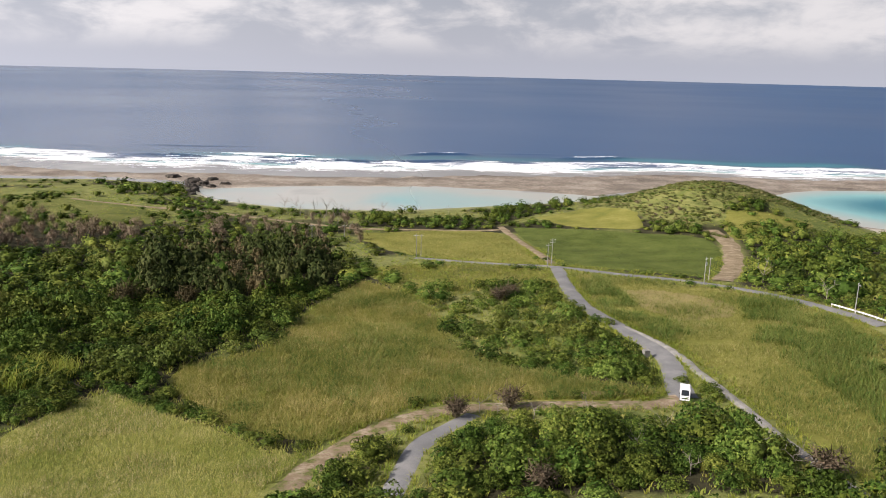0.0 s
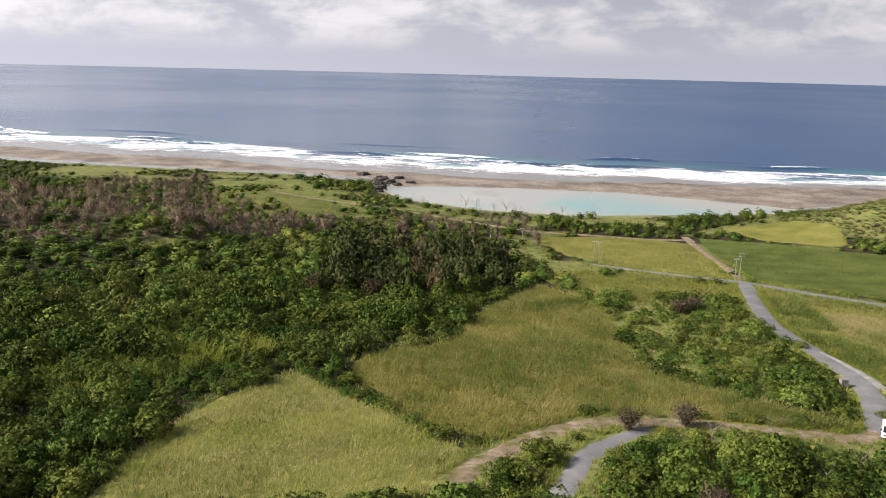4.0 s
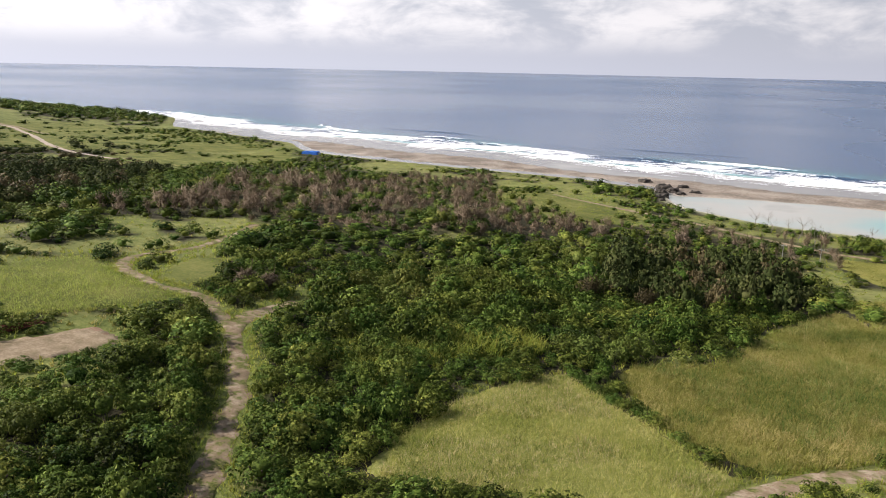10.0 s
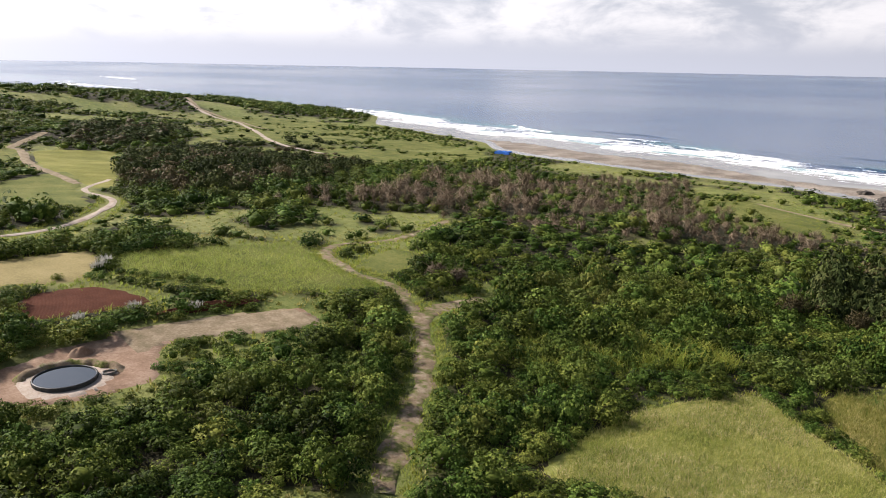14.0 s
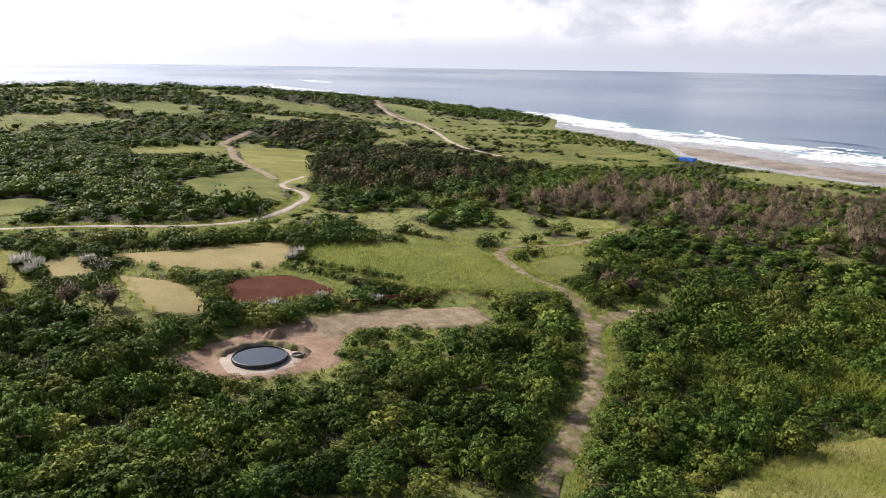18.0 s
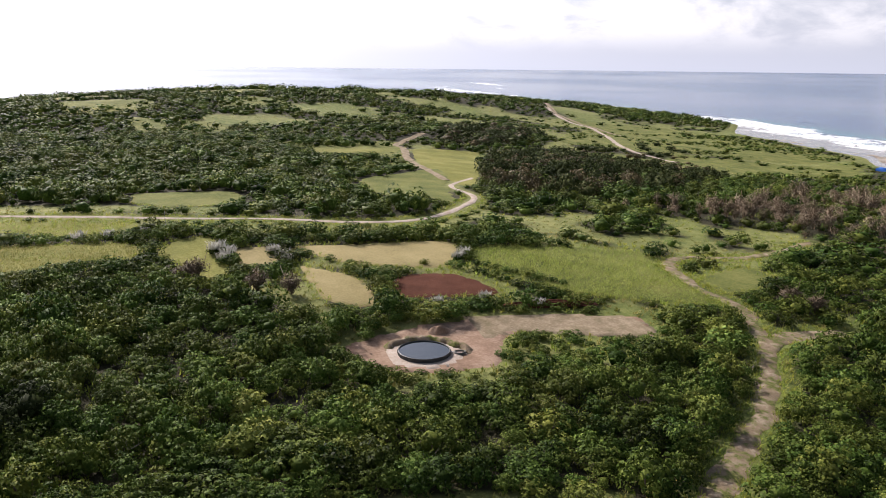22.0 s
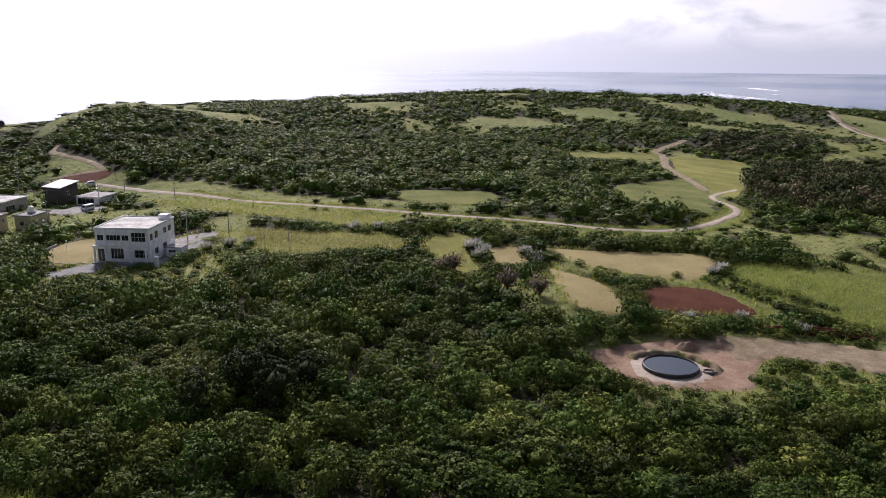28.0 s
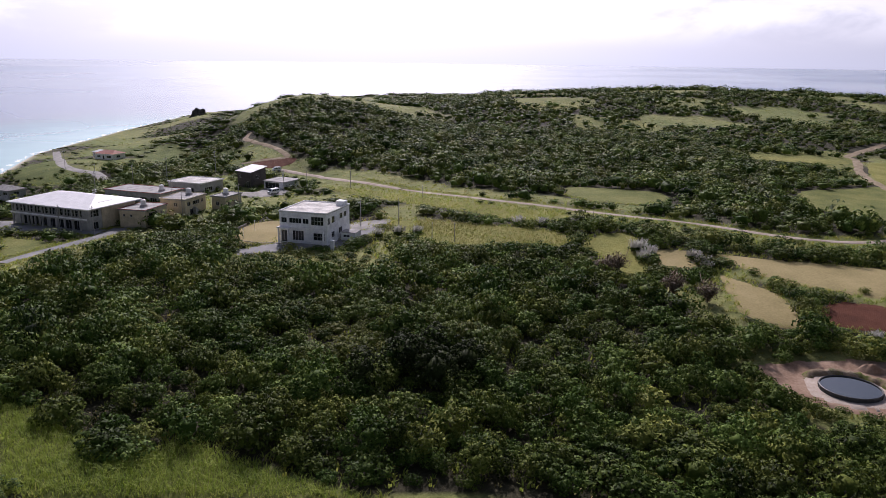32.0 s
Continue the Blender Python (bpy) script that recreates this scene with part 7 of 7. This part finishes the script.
# blue sheet over gear on the shore
tp = thing("tarpaulin", "bright blue tarpaulin over gear on the shore", "tarpaulin", at(-402, 411, 20))
bm = bmesh.new()
bmesh.ops.create_grid(bm, x_segments=20, y_segments=10, size=1.0)
for q in bm.verts:
    e = max(abs(q.co.x), abs(q.co.y))
    q.co = Vector((q.co.x * 6.5, q.co.y * 3.2, (0.05 if e > 0.97 else 2.1) + 0.5 * noise.noise(q.co * 2.5)))
bmesh.ops.solidify(bm, geom=bm.faces[:], thickness=0.05)
part("sheet", bm, TARP, tp)
part("gear", boxes((-5.2, -2.2, 0, -0.6, 2.2, 1.4), (0.2, -2.0, 0, 5.0, 2.0, 1.5), bevel=0.1), GREY_WALL, tp)


# ---- dead trees ----
def snag(x, y, h, seed, material=DEADWOOD, label="bare bleached dead tree with forked branches", spread=0.45, group="dead trees"):
    rs = np.random.RandomState(seed)
    t = thing("dead_tree", label, "dead tree", at(x, y, rs.uniform(0, 360), 0.2), group)
    part("trunk", rods(((0, 0, 0), (0.1 * h * rs.uniform(-1, 1), 0, h * 0.62), 0.017 * h, 0.010 * h)), material, t)
    for k in range(6):
        an, z0 = k * 2.1 + rs.uniform(0, 1), h * rs.uniform(0.3, 0.6)
        p1 = (spread * h * 0.55 * math.cos(an), spread * h * 0.55 * math.sin(an), z0 + h * rs.uniform(0.18, 0.32))
        p2 = (spread * h * 0.95 * math.cos(an + 0.4), spread * h * 0.95 * math.sin(an + 0.4), p1[2] + h * rs.uniform(0.05, 0.25))
        p3 = (p1[0] * 0.8, p1[1] * 1.25, p1[2] + h * rs.uniform(0.15, 0.3))
        part("limb", rods(((0, 0, z0), p1, 0.008 * h, 0.006 * h), (p1, p2, 0.006 * h, 0.002 * h), (p1, p3, 0.005 * h, 0.002 * h), sides=5), material, t)
    return t


for k, (x, y, h) in enumerate(((-71, 343, 8), (-66, 344, 7), (-57, 341, 6.5), (-51, 338, 8), (-46, 335, 7), (-41, 329, 6), (-26, 344, 6), (-18, 345, 5), (-94, 352, 5), (-49, 316, 6), (-42, 308, 6), (-108, 348, 5), (-10, 342, 4.5), (4, 345, 4.5), (-62, 333, 6))):
    snag(x, y, h, 900 + k)
for k, (x, y, h) in enumerate(((88.5, 200, 6.5), (91.8, 172.5, 6.0), (-137, 400, 5), (-150, 398, 5), (-165, 408, 5), (-36, 298, 5))):
    snag(x, y, h, 930 + k)
# pale dead limbs that stick out of the bushes by the lane
for k, (x, y, h) in enumerate(((22, 102, 3.2), (14, 100, 3.0), (30, 92, 3.4), (35, 92, 3.2), (38, 90, 3.2), (25, 86, 3.2), (40, 86, 3.0), (29, 78, 3.0), (41.5, 80, 3.2), (9, 101, 3.2), (6.5, 103, 3.2), (-74, 14, 3.2), (-70, -30, 3.6), (-82, -18, 3.4), (-96, 74, 3.0))):
    snag(x, y, h, 950 + k, DEADWOOD, "pale dead shrub with twisted limbs among the bushes", 0.6, "dead shrubs among the bushes")


# ---- brown trees, flowering bushes, hedges ----
def brown_tree(x, y, r, h, seed, material=BROWN, label="wind-burnt brown tree with thin bare sprays", name="brown_tree"):
    t = thing(name, label, "tree", at(x, y, 0, 0.2), "wind-burnt trees")
    part("trunk", rods(((0, 0, 0), (0.1, 0.1, h * 0.3), 0.14, 0.07)), BARK, t)
    v, f, w = join([brush(seed + j) for j in range(3)])
    c = new("crown", mesh_np("crown", v * np.array([r, r, h * 0.62]), f, material, normals=w))
    c.parent = t
    return t


for k, (x, y, r, h) in enumerate(((-72, 168, 3.6, 7.5), (-66, 172, 2.6, 6.5), (-58, 170, 3.0, 6.0), (-54, 180, 3.2, 6.5), (-44, 186, 3.0, 6.0), (15, 178, 2.6, 4.5), (18, 182, 2.4, 4.2), (11, 104.5, 2.2, 4.2), (3, 101, 2.0, 4.0), (-125, 105, 2.6, 5.0), (-121, 108, 2.4, 5.0), (-150, -13, 2.6, 4.5), (-147, -15, 2.4, 4.2), (-138, -2, 2.6, 5.0), (-136, 4, 2.4, 4.6), (12, 76, 1.8, 4.0), (44, 77, 2.4, 4.2))):
    brown_tree(x, y, r * 1.2, h * 0.9, 1000 + k, RUSSET if k > 4 else BROWN)


for k, (x, y, r, h) in enumerate(((-87, -33, 4.0, 7.4), (-92, -30, 3.6, 7.0), (-96, -36, 3.2, 6.4), (-84, -42, 3.2, 6.4), (-90, -38, 3.8, 7.2))):
    t = thing("feathery_tree", "tall dark brownish feathery tree above the bushes", "tree", at(x, y, 50 * k, 0.2), "feathery trees")
    part("trunk", rods(((0, 0, 0), (0.1, 0, h * 0.6), 0.16, 0.07)), BARK, t)
    v, f, w = crown(1060 + k, 46, 26, 0.085, flat=1.1, spread=0.74, fine=False, lobe=(0.14, 0.26), core=-1.2)
    c = new("crown", mesh_np("crown", v * np.array([r, r, h * 0.62]), f, LEAF_DARK, normals=w))
    c.parent = t


def flowering(x, y, s, seed):
    t = thing("flowering_bush", "bush topped with silvery white plumes", "bush", at(x, y, 0, 0.1), "flowering bushes by the plots")
    v, f, w = crown(seed, 12, 20, 0.17)
    c = new("leaves", mesh_np("leaves", v * np.array([s, s, s * 0.8]), f, LEAF_ONE, normals=w))
    c.parent = t
    v, f, w = tuft(seed + 1, 90, 0.9, 0.06, 0.35, 0.95)
    c = new("plume_head", mesh_np("plume_head", v * np.array([s * 0.9, s * 0.9, s * 0.8]) + np.array([0, 0, s * 0.6]), f, PLUME))
    c.parent = t


for k, (x, y, s) in enumerate(((-166, -9.5, 2.4), (-163, -7, 2.2), (-160, -8, 1.9), (-165, 2.5, 1.9), (-161, 4.2, 1.9), (-158, 5, 1.6), (-158, 44, 2.0), (-156, 42, 1.6), (-185, -40, 2.0), (-186, -34, 1.8), (-188, -26, 1.7), (-166, -66, 2.0), (-168, -62, 1.8), (-163, -70, 1.7), (-131, 40, 1.5), (-129, 30, 1.5), (-128, 50, 1.5))):
    flowering(x, y, s, 1100 + k)


def hedge_bush(x, y, s, k, label="rounded dark green bush in a hedge", group="hedge bushes between the plots"):
    t = thing("hedge_bush", label, "bush", at(x, y, k * 47.0, 0.1), group)
    part("trunk", rods(((0, 0, -0.1), (0, 0, s * 0.5), 0.07, 0.04), sides=6), BARK, t)
    c = new("crown", HEDGE[k % 4])
    c.parent = t
    c.scale = (s, s, s * 0.85)


HEDGE = [mesh_np("crown", *NEAR[k][:2], LEAF_ONE, normals=NEAR[k][2]) for k in range(4)]
HEDGES = [
    [(-262, -168), (-275, -190), (-290, -212)],
    [(-254, -176), (-266, -198), (-280, -220)],
    [(-250, -190), (-258, -206), (-268, -224)],
    [(-300, -236), (-318, -258), (-330, -270)],
    [(-151, 39), (-147, 43), (-141, 48), (-136, 52), (-131, 60)],
    [(-153, 18), (-148, 22), (-144.5, 25)],
    [(-145, 20.5), (-138, 21.5), (-131, 21.5)],
    [(-152, 45), (-146, 52), (-139, 60)],
    [(-176, 5), (-177, 20), (-177, 44)],
    [(-127, 22), (-128, 34), (-126, 46)],
    [(86, 289), (94.5, 285), (103, 280), (106, 275)],
]
n_ = 0
for hl in HEDGES:
    for q in curve_points(hl, 2.3):
        n_ += 1
        hedge_bush(q[0] + RS.uniform(-0.5, 0.5), q[1] + RS.uniform(-0.5, 0.5), RS.uniform(1.1, 1.9), n_)
for x, y, s in ((-152.5, 33.5, 1.3), (-158, 14, 1.4), (-155.5, 18, 1.2), (-146.5, -78.5, 1.4), (-144.5, -84.0, 1.9), (-155, -70.5, 2.0), (40.5, 117, 1.5), (43.5, 112, 1.7), (42.5, 108, 1.8), (33, 168, 1.4), (34.5, 158, 1.9), (36.5, 155, 1.8), (32.5, 175, 1.1), (-3, 106.5, 1.4), (14, 109.5, 1.3), (18, 110, 1.3), (22, 110, 1.2), (27.5, 111, 1.5), (-30, 108, 0.9), (-27, 112, 1.2), (-11, 105, 0.9), (-13, 107, 1.0), (34, 234, 1.5), (31, 236, 1.2)):
    n_ += 1
    hedge_bush(x, y, s, n_, "single rounded dark green bush", "single bushes")
for k, q in enumerate(curve_points([(-51, 112), (-44, 106.5), (-38, 103), (-33, 101.5)], 2.0)):
    hedge_bush(q[0], q[1], RS.uniform(1.0, 1.9), k, "dark green bush between two meadows", "bushes between the meadows")
